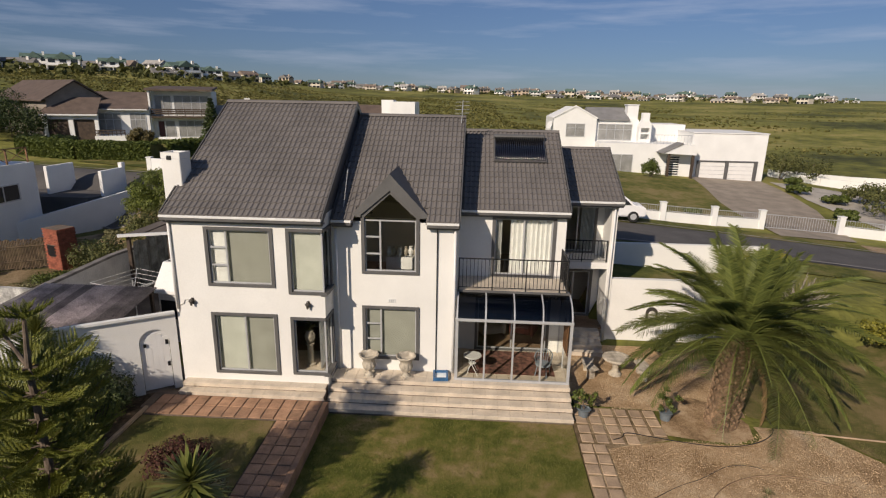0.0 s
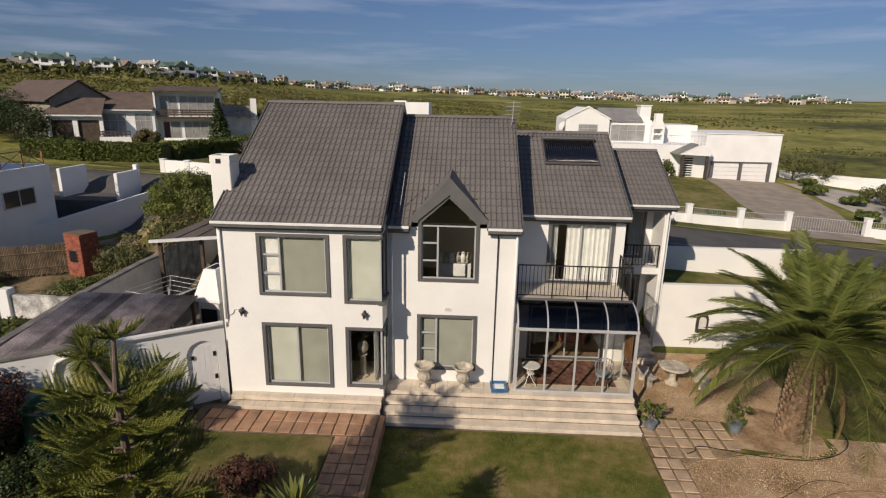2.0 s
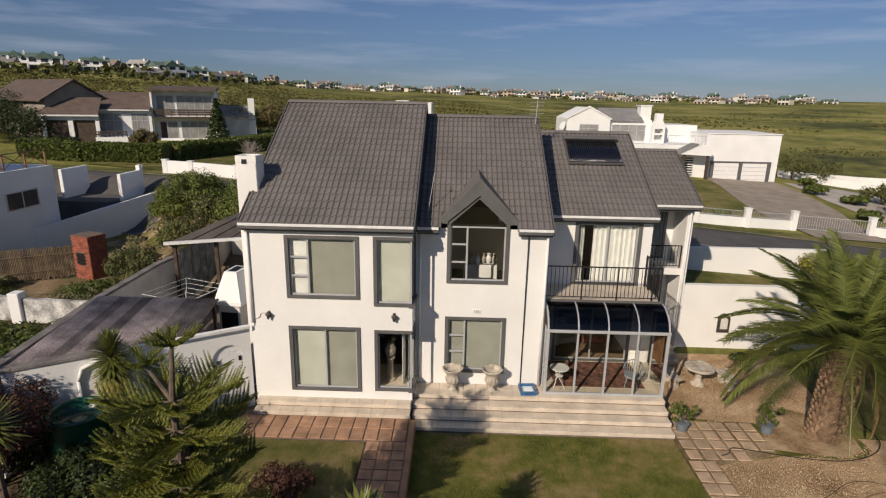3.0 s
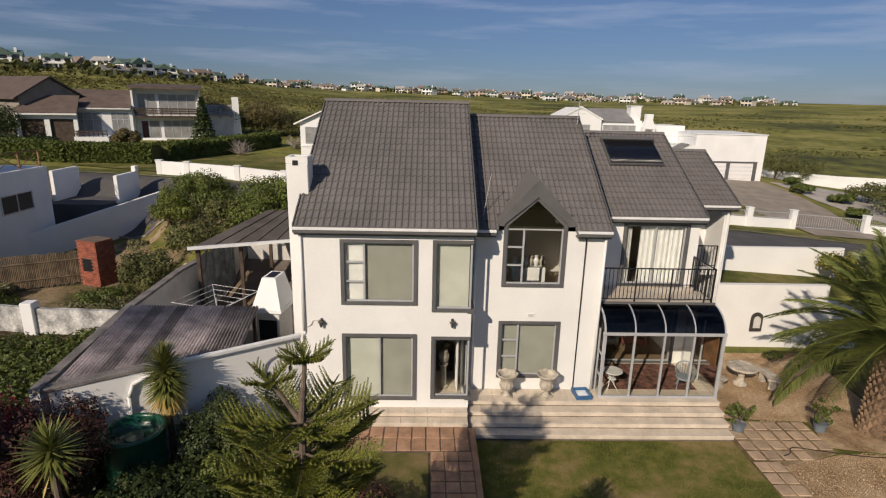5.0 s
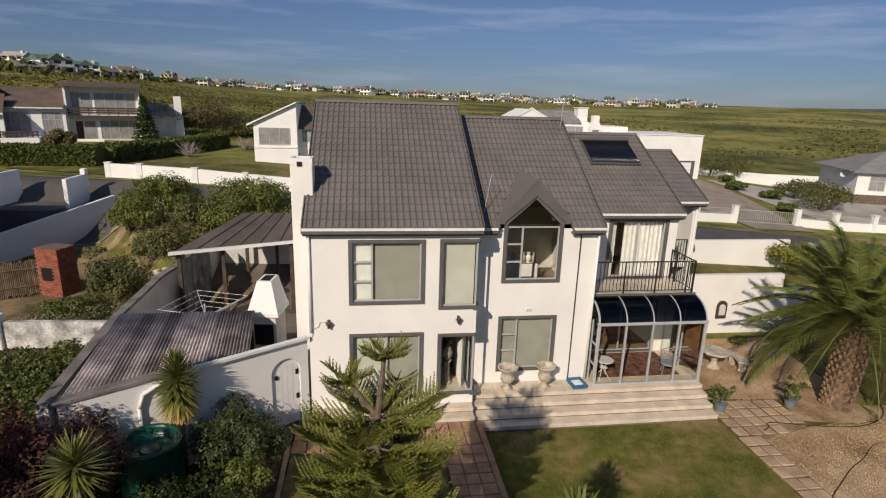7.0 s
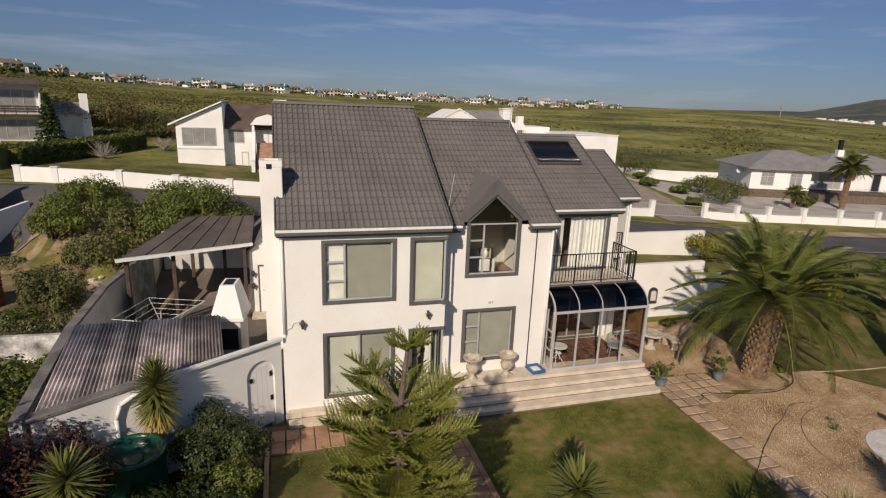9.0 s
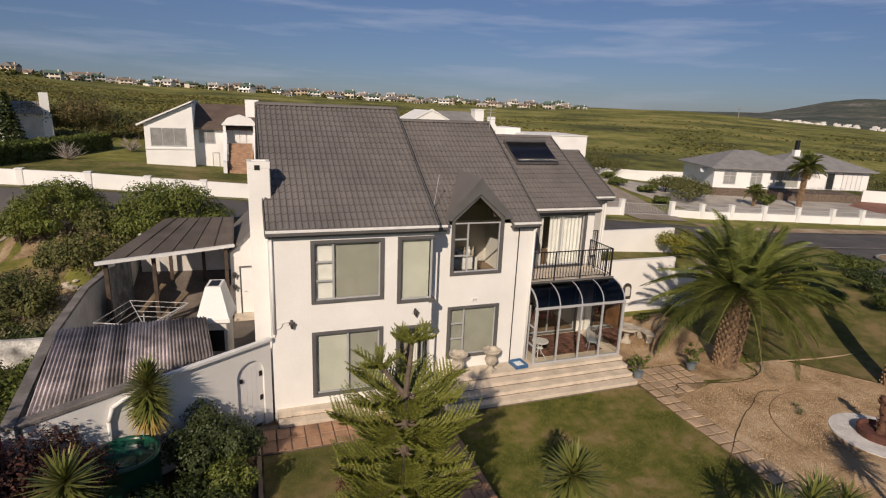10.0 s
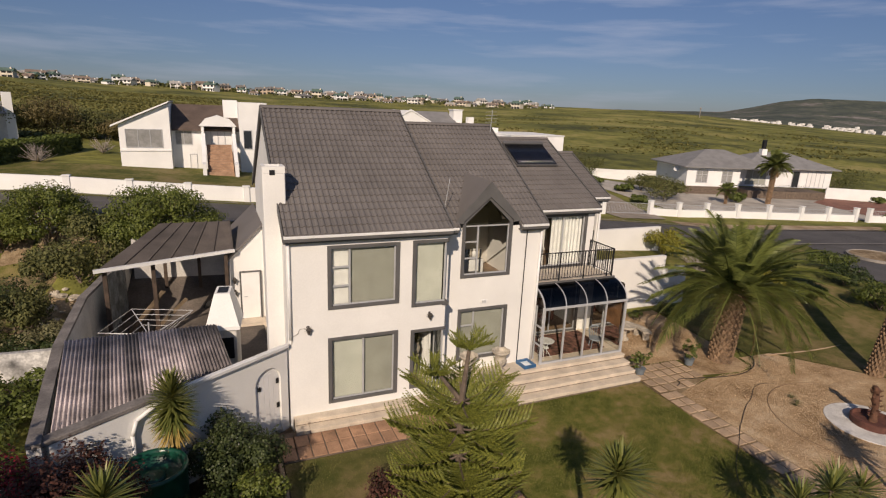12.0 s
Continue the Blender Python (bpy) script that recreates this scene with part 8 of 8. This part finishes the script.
# ---- garden objects ----
tank = thing("water_tank", "round dark green plastic water tank", "tank", at=pose(-13.25, 13.3, B) @ Matrix.Diagonal((1.15, 1.15, 1.2, 1)))
bm = bmesh.new()
lathe(bm, [(0.56, 0), (0.6, 0.05), (0.6, 0.35), (0.585, 0.38), (0.6, 0.42), (0.6, 0.8), (0.585, 0.83), (0.6, 0.87), (0.6, 1.36), (0.625, 1.38), (0.63, 1.43), (0.6, 1.455), (0.55, 1.44), (0.53, 1.38), (0.52, 1.2), (0.3, 1.16), (0.02, 1.15)], 36)
part("body", bm, M_TANK, tank, smooth=True)
bm = bmesh.new()
lathe(bm, [(0.2, 1.166), (0.21, 1.22), (0.18, 1.25), (0.04, 1.26)], 20)
part("lid", bm, M_TANK, tank)

tbl = thing("stone_table", "round cast stone garden table on a pedestal", "table", at=pose(5.62, 19.5, 0))
bm = bmesh.new()
lathe(bm, [(0.46, 0.66), (0.52, 0.68), (0.53, 0.73), (0.5, 0.76), (0.4, 0.765), (0.38, 0.75), (0.1, 0.75)], 28)
part("tabletop", bm, M_STONE, tbl, smooth=False)
bm = bmesh.new()
lathe(bm, [(0.24, 0), (0.24, 0.08), (0.15, 0.14), (0.11, 0.3), (0.14, 0.5), (0.2, 0.66)], 16)
part("pedestal", bm, M_STONE, tbl)
bench = thing("stone_bench", "curved cast stone bench on two supports", "bench", at=pose(5.62, 19.5, 0))


def arc_bench(a0, a1, r0, r1, z0, z1, bm):
    n = 10
    o = [(r0 * math.cos(a0 + (a1 - a0) * i / n), r0 * math.sin(a0 + (a1 - a0) * i / n), z0) for i in range(n + 1)]
    o += [(r1 * math.cos(a1 + (a0 - a1) * i / n), r1 * math.sin(a1 + (a0 - a1) * i / n), z0) for i in range(n + 1)]
    prism(bm, o, (0, 0, z1 - z0))


bm = bmesh.new()
arc_bench(-0.55, 0.45, 0.85, 1.25, 0.38, 0.45, bm)
part("seat", bm, M_STONE, bench)
for a in (-0.35, 0.25):
    bm = bmesh.new()
    arc_bench(a - 0.08, a + 0.08, 0.92, 1.18, 0.0, 0.38, bm)
    part("support", bm, M_STONE, bench)
copy_thing(bench, pose(5.62, 19.5, 0, 0, 0, 185))
M_POTBLUE = mat("grey_blue_pot", (0.15, 0.18, 0.20), 0.6, vary=0.1, scale=5, fine=40, bump=0.1)
for x, y, nl in ((3.86, 16.45, 60), (6.55, 16.5, 50)):
    t = thing("potted_plant", "small green plant in a grey-blue pot", "plant", "terrace pots", pose(x, y, 0))
    bm = bmesh.new()
    lathe(bm, [(0.15, 0), (0.2, 0.26), (0.23, 0.3), (0.21, 0.31), (0.19, 0.27)], 16)
    part("pot", bm, M_POTBLUE, t)
    v, f = [], []
    for i in range(14):
        c = (prng.uniform(-0.3, 0.3), prng.uniform(-0.25, 0.25), prng.uniform(0.4, 1.0))
        leaf_cloud(v, f, c, (0.16, 0.16, 0.12), 26, 0.10, prng, 0.2)
    raw("leaves", v, f, L_BUSH, t)
    bm = bmesh.new()
    for i in range(5):
        tube(bm, (0, 0, 0.25), (prng.uniform(-0.2, 0.2), prng.uniform(-0.2, 0.2), 0.85), 0.012, 0.006, 4)
    part("stem", bm, M_BARK, t)
bush(pose(10.2, 21.6, 0), lumpy(rb, 0.5, 0.7), 700, 0.09, L_BUSH, "small shrub by the white wall", group="wall shrubs")
bush(pose(8.0, 21.4, 0), lumpy(rb, 0.35, 0.5), 500, 0.08, L_BUSH, "small shrub by the white wall", group="wall shrubs")
ringbed = thing("pebble_ring", "white pebble ring round a brick planter with stump", "planter", at=pose(9.17, 10.8, 0))
bm = bmesh.new()
lathe(bm, [(1.42, -0.02), (1.42, 0.03), (0.6, 0.035)], 40)
part("pebble_bed", bm, M_PEBBLE, ringbed)
bm = bmesh.new()
lathe(bm, [(0.66, 0.0), (0.68, 0.26), (0.62, 0.28), (0.6, 0.14), (0.1, 0.13)], 28)
part("edging", bm, mat("dark_red_edging", (0.13, 0.05, 0.035), 0.8, vary=0.2, scale=4, fine=30, bump=0.2), ringbed, "dark red-brown edging")
bm = bmesh.new()
lathe(bm, [(0.14, 0.1), (0.12, 0.35), (0.105, 0.62), (0.12, 0.9), (0.10, 1.15), (0.14, 1.3), (0.05, 1.42)], 14)
for w in bm.verts:
    w.co.x += 0.10 * math.sin(w.co.z * 2.2) + 0.012 * math.sin(40 * w.co.z + 9 * w.co.y)
    w.co.y += 0.12 * w.co.z
for i in range(26):
    a, z = i * 2.4, 0.25 + 0.044 * i
    o = Vector((math.cos(a), math.sin(a), 0))
    c = Vector((0.10 * math.sin(z * 2.2), 0.12 * z, z)) + o * 0.12
    tube(bm, c, c + o * 0.09 + Vector((0, 0, 0.06)), 0.035, 0.01, 5)
part("stump", bm, mat("red_brown_bark", (0.13, 0.06, 0.035), 0.9, vary=0.25, scale=6, fine=40, bump=0.6), ringbed, "knobbly red-brown stump")
for x, y in ((7.79, 12.6), (8.0, 12.72), (8.15, 13.05)):
    t = thing("grass_tuft", "small dry grass tuft in the gravel", "grass", "gravel tufts", pose(x, y, 0))
    v, f = [], []
    for i in range(70):
        a, e = prng.uniform(0, 6.28), prng.uniform(0.3, 1.3)
        way = Vector((math.cos(a) * math.cos(e), math.sin(a) * math.cos(e), math.sin(e)))
        blade(v, f, Vector((0, 0, 0)), way, Vector((-math.sin(a), math.cos(a), 0)), prng.uniform(0.2, 0.34), 0.007, 0.3, seg=2)
    raw("foliage", v, f, L_GREY, t)
def cord(name, pts, r, material, label):
    cu = bpy.data.curves.new(name, "CURVE")
    cu.dimensions, cu.bevel_depth, cu.bevel_resolution = "3D", r, 2
    s = cu.splines.new("NURBS")
    s.points.add(len(pts) - 1)
    for p, q in zip(s.points, pts):
        p.co = (*q, 1)
    s.use_endpoint_u, s.order_u = True, 3
    cu.materials.append(material)
    return tagged(new(name, cu), label, "hose")


cord("garden_hose", [(8.56, 14.06, 0.03), (8.2, 14.25, 0.03), (7.5, 14.15, 0.03), (6.58, 13.48, 0.03), (5.9, 13.2, 0.03), (5.02, 12.6, 0.03), (4.4, 12.2, 0.045), (3.62, 11.57, 0.06), (2.7, 10.93, 0.03), (2.2, 10.5, 0.03), (1.63, 9.85, 0.03), (1.4, 8.6, 0.03)], 0.009, M_IRON, "dark garden hose lying across gravel and lawn")
cord("bed_edging", [(4.55, 15.15, 0.05), (4.87, 15.25, 0.05), (4.95, 15.6, 0.05), (5.7, 15.42, 0.05), (6.6, 15.2, 0.04), (7.77, 15.03, 0.04), (8.74, 15.22, 0.04), (9.5, 15.65, 0.04), (10.0, 16.3, 0.04), (10.0, 17.2, 0.04)], 0.015, M_IRON, "dark edging strip round the palm bed")
circ = [(8.9 + 2.9 * math.cos(a), 11.0 + 2.85 * math.sin(a), 0.02) for a in [1.05 + 3.2 * i / 24 for i in range(25)]]
cord("gravel_edging", circ, 0.013, M_PALMBARK, "thin dark edging round the gravel circle")
cord("lawn_edging", [(10.6, 16.1, 0.03), (11.8, 15.9, 0.03), (13.7, 15.7, 0.03), (16.5, 15.7, 0.03), (19.0, 15.8, 0.03)], 0.03, M_SANDPAVER, "narrow pale edging strip across the side lawn")

# scrub on the hillside and grass on the lawns
v, f, rg = [], [], random.Random(31)
count = 0
while count < 30000:
    far = 66 + 330 * rg.random() ** 1.3
    az = rg.uniform(-62, 66)
    x, y = -5 + far * math.sin(radians(az)), far * math.cos(radians(az))
    if math.degrees(math.atan2(x + 5, y)) > 20 and rg.random() < 0.5 or y < 62 or (5 < x < 48 and y < 76) or (-70 < x < -2 and y < 79) or (44 < x < 75 and y < 66):
        continue
    d = noise.noise((x * 0.03, y * 0.03, 9)) + (0.1 if x < 10 else -0.3)
    if rg.random() > (0.28 if far < 115 and x < 0 else 0.5) + 1.3 * d:
        continue
    count += 1
    z = ground_z(x, y) - 0.1
    s = rg.uniform(0.22, 0.62) * (0.6 if far < 115 else 1.0 if far < 150 else 1.3)
    for k3 in range(5):
        a, e = rg.uniform(0, 6.28), rg.uniform(0.2, 1.2)
        c = Vector((x, y, z)) + Vector((math.cos(a), math.sin(a), 0)) * (s * 0.5 * rg.random())
        o = Vector((math.cos(a) * math.cos(e), math.sin(a) * math.cos(e), math.sin(e))) * s
        t3 = Vector((-math.sin(a), math.cos(a), rg.uniform(-0.4, 0.4))) * (s * 0.5)
        b = len(v)
        v += [tuple(c - t3), tuple(c + t3), tuple(c + o * 0.8 + t3 * 0.6), tuple(c + o * rg.uniform(0.7, 1.0) - t3 * 0.6)]
        f.append((b, b + 1, b + 2, b + 3))
tagged(raw("hillside_scrub", v, f, L_FYN), "low dark green scrub on the hillside", "scrub", kind="stuff")
v, f = [], []
for x0, x1, y0, y1, n, z in ((-4.6, 3.4, 7.5, 15.9, 42000, 0.0), (-10.25, -6.0, 8.5, 14.75, 5000, 0.345), (10.0, 17.0, 11.5, 22, 9000, 0.0)):
    for _ in range(n):
        x, y = rg.uniform(x0, x1), rg.uniform(y0, y1)
        if x0 > 9 and (y < 16.9 - (x - 9.4) * 0.9 or y - 16.3 < -1.25 * (x - 11.2)):
            continue
        a = rg.uniform(0, 6.28)
        h, w = rg.uniform(0.025, 0.06), 0.007
        b = len(v)
        v += [(x - w * math.cos(a), y - w * math.sin(a), z), (x + w * math.cos(a), y + w * math.sin(a), z), (x + rg.uniform(-0.03, 0.03), y + rg.uniform(-0.03, 0.03), z + h)]
        f.append((b, b + 1, b + 2))
tagged(raw("lawn_grass", v, f, L_GRASS), "short green grass blades", "grass", kind="stuff")

# loose stones of the gravel
v, f = [], []
for x0, x1, y0, y1, n in ((4.3, 13.0, 8.0, 15.9, 26000), (4.9, 9.4, 17.0, 22.2, 9000)):
    for _ in range(n):
        x, y = rg.uniform(x0, x1), rg.uniform(y0, y1)
        if y < 16 and (y > 14.9 + 0.2 * (x - 4.9) and x < 9.2 or x > 11.1 - (y - 16.2) * 0.78):
            continue
        r = rg.uniform(0.010, 0.026)
        a = rg.uniform(0, 6.28)
        c, s3 = math.cos(a) * r, math.sin(a) * r
        b = len(v)
        v += [(x + c, y + s3, 0.0), (x - s3, y + c, 0.0), (x - c, y - s3, 0.0), (x + s3, y - c, 0.0), (x + rg.uniform(-0.3, 0.3) * r, y, r * 0.9)]
        f += [(b, b + 1, b + 4), (b + 1, b + 2, b + 4), (b + 2, b + 3, b + 4), (b + 3, b, b + 4)]
tagged(raw("gravel_stones", v, f, mat("gravel_stone", (0.46, 0.33, 0.20), 0.85, vary=0.15, scale=3, fine=60, bump=0.1, per=0.5)), "loose tan and brown gravel stones", "gravel", kind="stuff")

# ---- pieces: roof tiles, step tiles, pavers, bricks ----


def tile_mesh(name, w, l):
    """One interlocking roof tile, with a rounded roll and a lower edge that lies on the next course."""
    v, f = [], []
    prof = [(0.0, 0.010), (0.10, 0.042), (0.20, 0.042), (0.30, 0.010), (0.5, 0.008), (0.60, 0.042), (0.70, 0.042), (0.80, 0.010), (1.0, 0.008)]
    for y, lift in ((0.0, 0.035), (l * 1.04, 0.0)):
        for u, h in prof:
            v.append((u * w, y, h + lift))
    n = len(prof)
    v += [(u * w, 0.0, 0.0) for u, h in prof]
    for i in range(n - 1):
        f.append((i, i + 1, n + i + 1, n + i))
        f.append((2 * n + i, 2 * n + i + 1, i + 1, i))
    me = bpy.data.meshes.new(name)
    me.from_pydata(v, [], f)
    me.materials.append(M_TILE)
    return me


def tiles(r, x0, x1, ey, ez, ry, rz, skip=None, most=300):
    w0, l0 = 0.36, 0.335
    nx = round((x1 - x0) / w0)
    slope = math.hypot(ry - ey, rz - ez)
    ny = round(slope / l0)
    me = tile_mesh("roof_tile", (x1 - x0) / nx, slope / ny)
    ang = math.atan2(rz - ez, ry - ey)
    turn = Euler((ang, 0, 0)).to_matrix().to_4x4()
    v, f, made = [], [], 0
    for j in range(ny):
        for i in range(nx):
            x, u = x0 + (x1 - x0) * i / nx, j / ny
            y, z = ey + (ry - ey) * u, ez + (rz - ez) * u - 0.025
            if skip and skip(x + 0.15, y + 0.14, z + 0.1):
                continue
            m = Matrix.Translation((x, y, z)) @ turn
            if made < most:
                ob = new("roof_tile", me)
                ob.parent = r
                ob.matrix_basis = m
                made += 1
            else:
                b = len(v)
                v += [tuple(m @ q.co) for q in me.vertices]
                f += [tuple(b + k3 for k3 in p.vertices) for p in me.polygons]
    if v:
        raw("roof_tiles", v, f, M_TILE, r)["kind"] = "stuff"


tiles(roof_a, XA - 0.05, XB + 0.03, EA - 0.06, 6.5, RA, 9.9)
tiles(roof_b, XB + 0.12, XC + 0.02, 17.47, 6.25, 22.62, 9.45, lambda x, y, z: z < 7.76 - 1.068 * abs(x + 2.77) - 0.05 or (abs(x + 2.77) < 1.12 and y < 17.75))
tiles(roof_c, XC + 0.11, XD + 0.05, 19.45, 6.32, 24.1, 8.85)
tiles(roof_d, XD + 0.14, XE + 0.09, 22.05, 6.3, 25.5, 8.08)


def piece(name, sx, sy, sz, material, bevel=0.008):
    """The mesh of one block, its top at z = 0, with its upper edge chamfered."""
    c = bevel
    lo = [(0, 0), (sx, 0), (sx, sy), (0, sy)]
    hi = [(c, c), (sx - c, c), (sx - c, sy - c), (c, sy - c)]
    v = [(x, y, -sz) for x, y in lo] + [(x, y, -c) for x, y in lo] + [(x, y, 0) for x, y in hi]
    f = [(8, 9, 10, 11)]
    for i in range(4):
        j = (i + 1) % 4
        f += [(i, j, 4 + j, 4 + i), (4 + i, 4 + j, 8 + j, 8 + i)]
    me = bpy.data.meshes.new(name)
    me.from_pydata(v, [], f)
    me.materials.append(material)
    return me


def lay(name, me, parent, m):
    ob = new(name, me)
    ob.parent = parent
    ob.matrix_basis = m
    return ob


# tiles of the broad steps: treads and risers
n = 20
w = (3.46 - XB - 0.03) / n
tread, riser = piece("tile", w - 0.003, 0.395, 0.03, M_STEP), piece("tile", w - 0.003, 0.126, 0.015, M_STEP, 0.004)
for s, y in enumerate((15.96, 16.31, 16.66, 17.01)):
    for i in range(n):
        x = XB + 0.03 + w * i
        lay("tile", tread, terrace, Matrix.Translation((x, y - 0.05, 0.18 * (s + 1))))
        lay("tile", riser, terrace, pose(x, y - 0.012, 0.18 * s + 0.027, 90, 0, 0))
flag = piece("tile", w - 0.008, 0.38, 0.02, M_STEP)
for i in range(10):
    lay("tile", flag, terrace, Matrix.Translation((XB + 0.03 + w * i, 17.36, F0)))
sunfloor = piece("tile", w - 0.008, 0.395, 0.02, M_STEP)
for i in range(10, 20):
    for j in range(6):
        lay("tile", sunfloor, terrace, Matrix.Translation((XB + 0.03 + w * i, 17.36 + 0.4 * j, F0)))
n = 12
w = (XB - 0.02 + 9.74) / n
tread, riser = piece("tile", w - 0.003, 0.36, 0.03, M_STEP), piece("tile", w - 0.003, 0.12, 0.015, M_STEP, 0.004)
for s, (y, z) in enumerate(((16.06, 0.50), (16.36, 0.67))):
    for i in range(n):
        x = -9.74 + w * i
        lay("tile", tread, lsteps, Matrix.Translation((x, y - 0.05, z)))
        lay("tile", riser, lsteps, pose(x, y - 0.012, z - 0.145, 90, 0, 0))
side_r = piece("tile", 0.337, 0.126, 0.015, M_STEP, 0.004)
for s, y in enumerate((15.96, 16.31, 16.66, 17.01)):
    for k3 in range(0, 4 - s + 2):
        lay("tile", side_r, terrace, pose(3.475, y + 0.34 * k3, 0.18 * s + 0.003, 90, 0, 90))

# terracotta pavers: a strip before the steps and a path towards the garden
path = thing("paved_path", "path of square terracotta pavers with dark joints", "path", kind="structure")
bm = bmesh.new()
box(bm, -10.3, -4.77, 14.82, 16.04, 0.2, 0.352)
box(bm, -5.95, -4.77, 3.0, 14.82, 0.2, 0.352)
box(bm, -10.6, -9.75, 15.2, 16.3, 0.2, 0.352)
part("bed", bm, M_GROUT, path)
pv = piece("paver", 0.385, 0.56, 0.03, M_PAVER, 0.012)
prg = random.Random(2)
for i in range(13):
    for j in range(2):
        lay("paver", pv, path, pose(-10.25 + 0.42 * i, 14.86 + 0.595 * j, 0.378 + prg.uniform(-0.006, 0.006), 0, 0, prg.uniform(-0.8, 0.8)))
for i in range(3):
    for j in range(27):
        lay("paver", piece("paver", 0.365, 0.395, 0.03, M_PAVER, 0.012) if (i, j) == (0, 0) else bpy.data.meshes["paver.001"], path, pose(-5.93 + 0.39 * i, 14.4 - 0.425 * j, 0.378 + prg.uniform(-0.006, 0.006), 0, 0, prg.uniform(-1, 1)))
bm = bmesh.new()
box(bm, -4.77, -4.60, 2.0, 15.95, -0.05, 0.40, 0.015)
tagged(part("kerb_lawn", bm, M_PAVER), "low brick edging between path and lawn", "edging", kind="structure")
bm = bmesh.new()
box(bm, -10.42, -10.3, 9.5, 15.2, 0.2, 0.42, 0.015)
tagged(part("kerb_bed", bm, M_SANDPAVER), "stone edging of the planted bed", "edging", kind="structure")

# sandstone pavers along the lawn and before the terrace
path2 = thing("stepping_path", "sandstone paver path with wide earth joints", "path", kind="structure")
bm = bmesh.new()
prism(bm, [(3.44, 3, -0.03), (4.3, 3, -0.03), (4.3, 14.7, -0.03), (6.3, 15.35, -0.03), (6.3, 17.0, -0.03), (3.5, 17.0, -0.03), (3.44, 15.9, -0.03)], (0, 0, 0.045))
part("bed", bm, M_SAND, path2)
pv2 = piece("paver", 0.365, 0.41, 0.03, M_SANDPAVER, 0.012)
for i in range(6):
    for j in range(4):
        x, y = 3.56 + 0.47 * i, 14.98 + 0.51 * j
        if y < 14.7 + 0.26 * (x - 4.3):
            continue
        lay("paver", pv2, path2, pose(x, y, 0.04 + prg.uniform(-0.005, 0.008), 0, 0, prg.uniform(-2, 2)))
for j in range(22):
    for i in range(2):
        lay("paver", pv2, path2, pose(3.46 + 0.42 * i, 14.46 - 0.5 * j, 0.04 + prg.uniform(-0.005, 0.008), 0, 0, prg.uniform(-2, 2)))

# bricks of the red stove
bk = bpy.data.meshes.new("brick")
bmb = bmesh.new()
box(bmb, 0, 0.22, 0, 0.11, 0, 0.072)
bmb.to_mesh(bk)
bmb.free()
bk.materials.append(M_BRICK)
for r3 in range(33):
    z = 0.085 * r3
    o = 0.115 * (r3 % 2)
    for i in range(5):
        x = -0.61 + o + 0.235 * i
        if not (1.25 < z < 1.9 and -0.45 < x < 0.2):
            lay("brick", bk, stove, Matrix.Translation((min(x, 0.39), -0.52, z)))
    for i in range(4):
        for xs in (-0.51, 0.62):
            lay("brick", bk, stove, pose(xs, -0.5 + 0.235 * i + o * 0.5, z, 0, 0, 90))
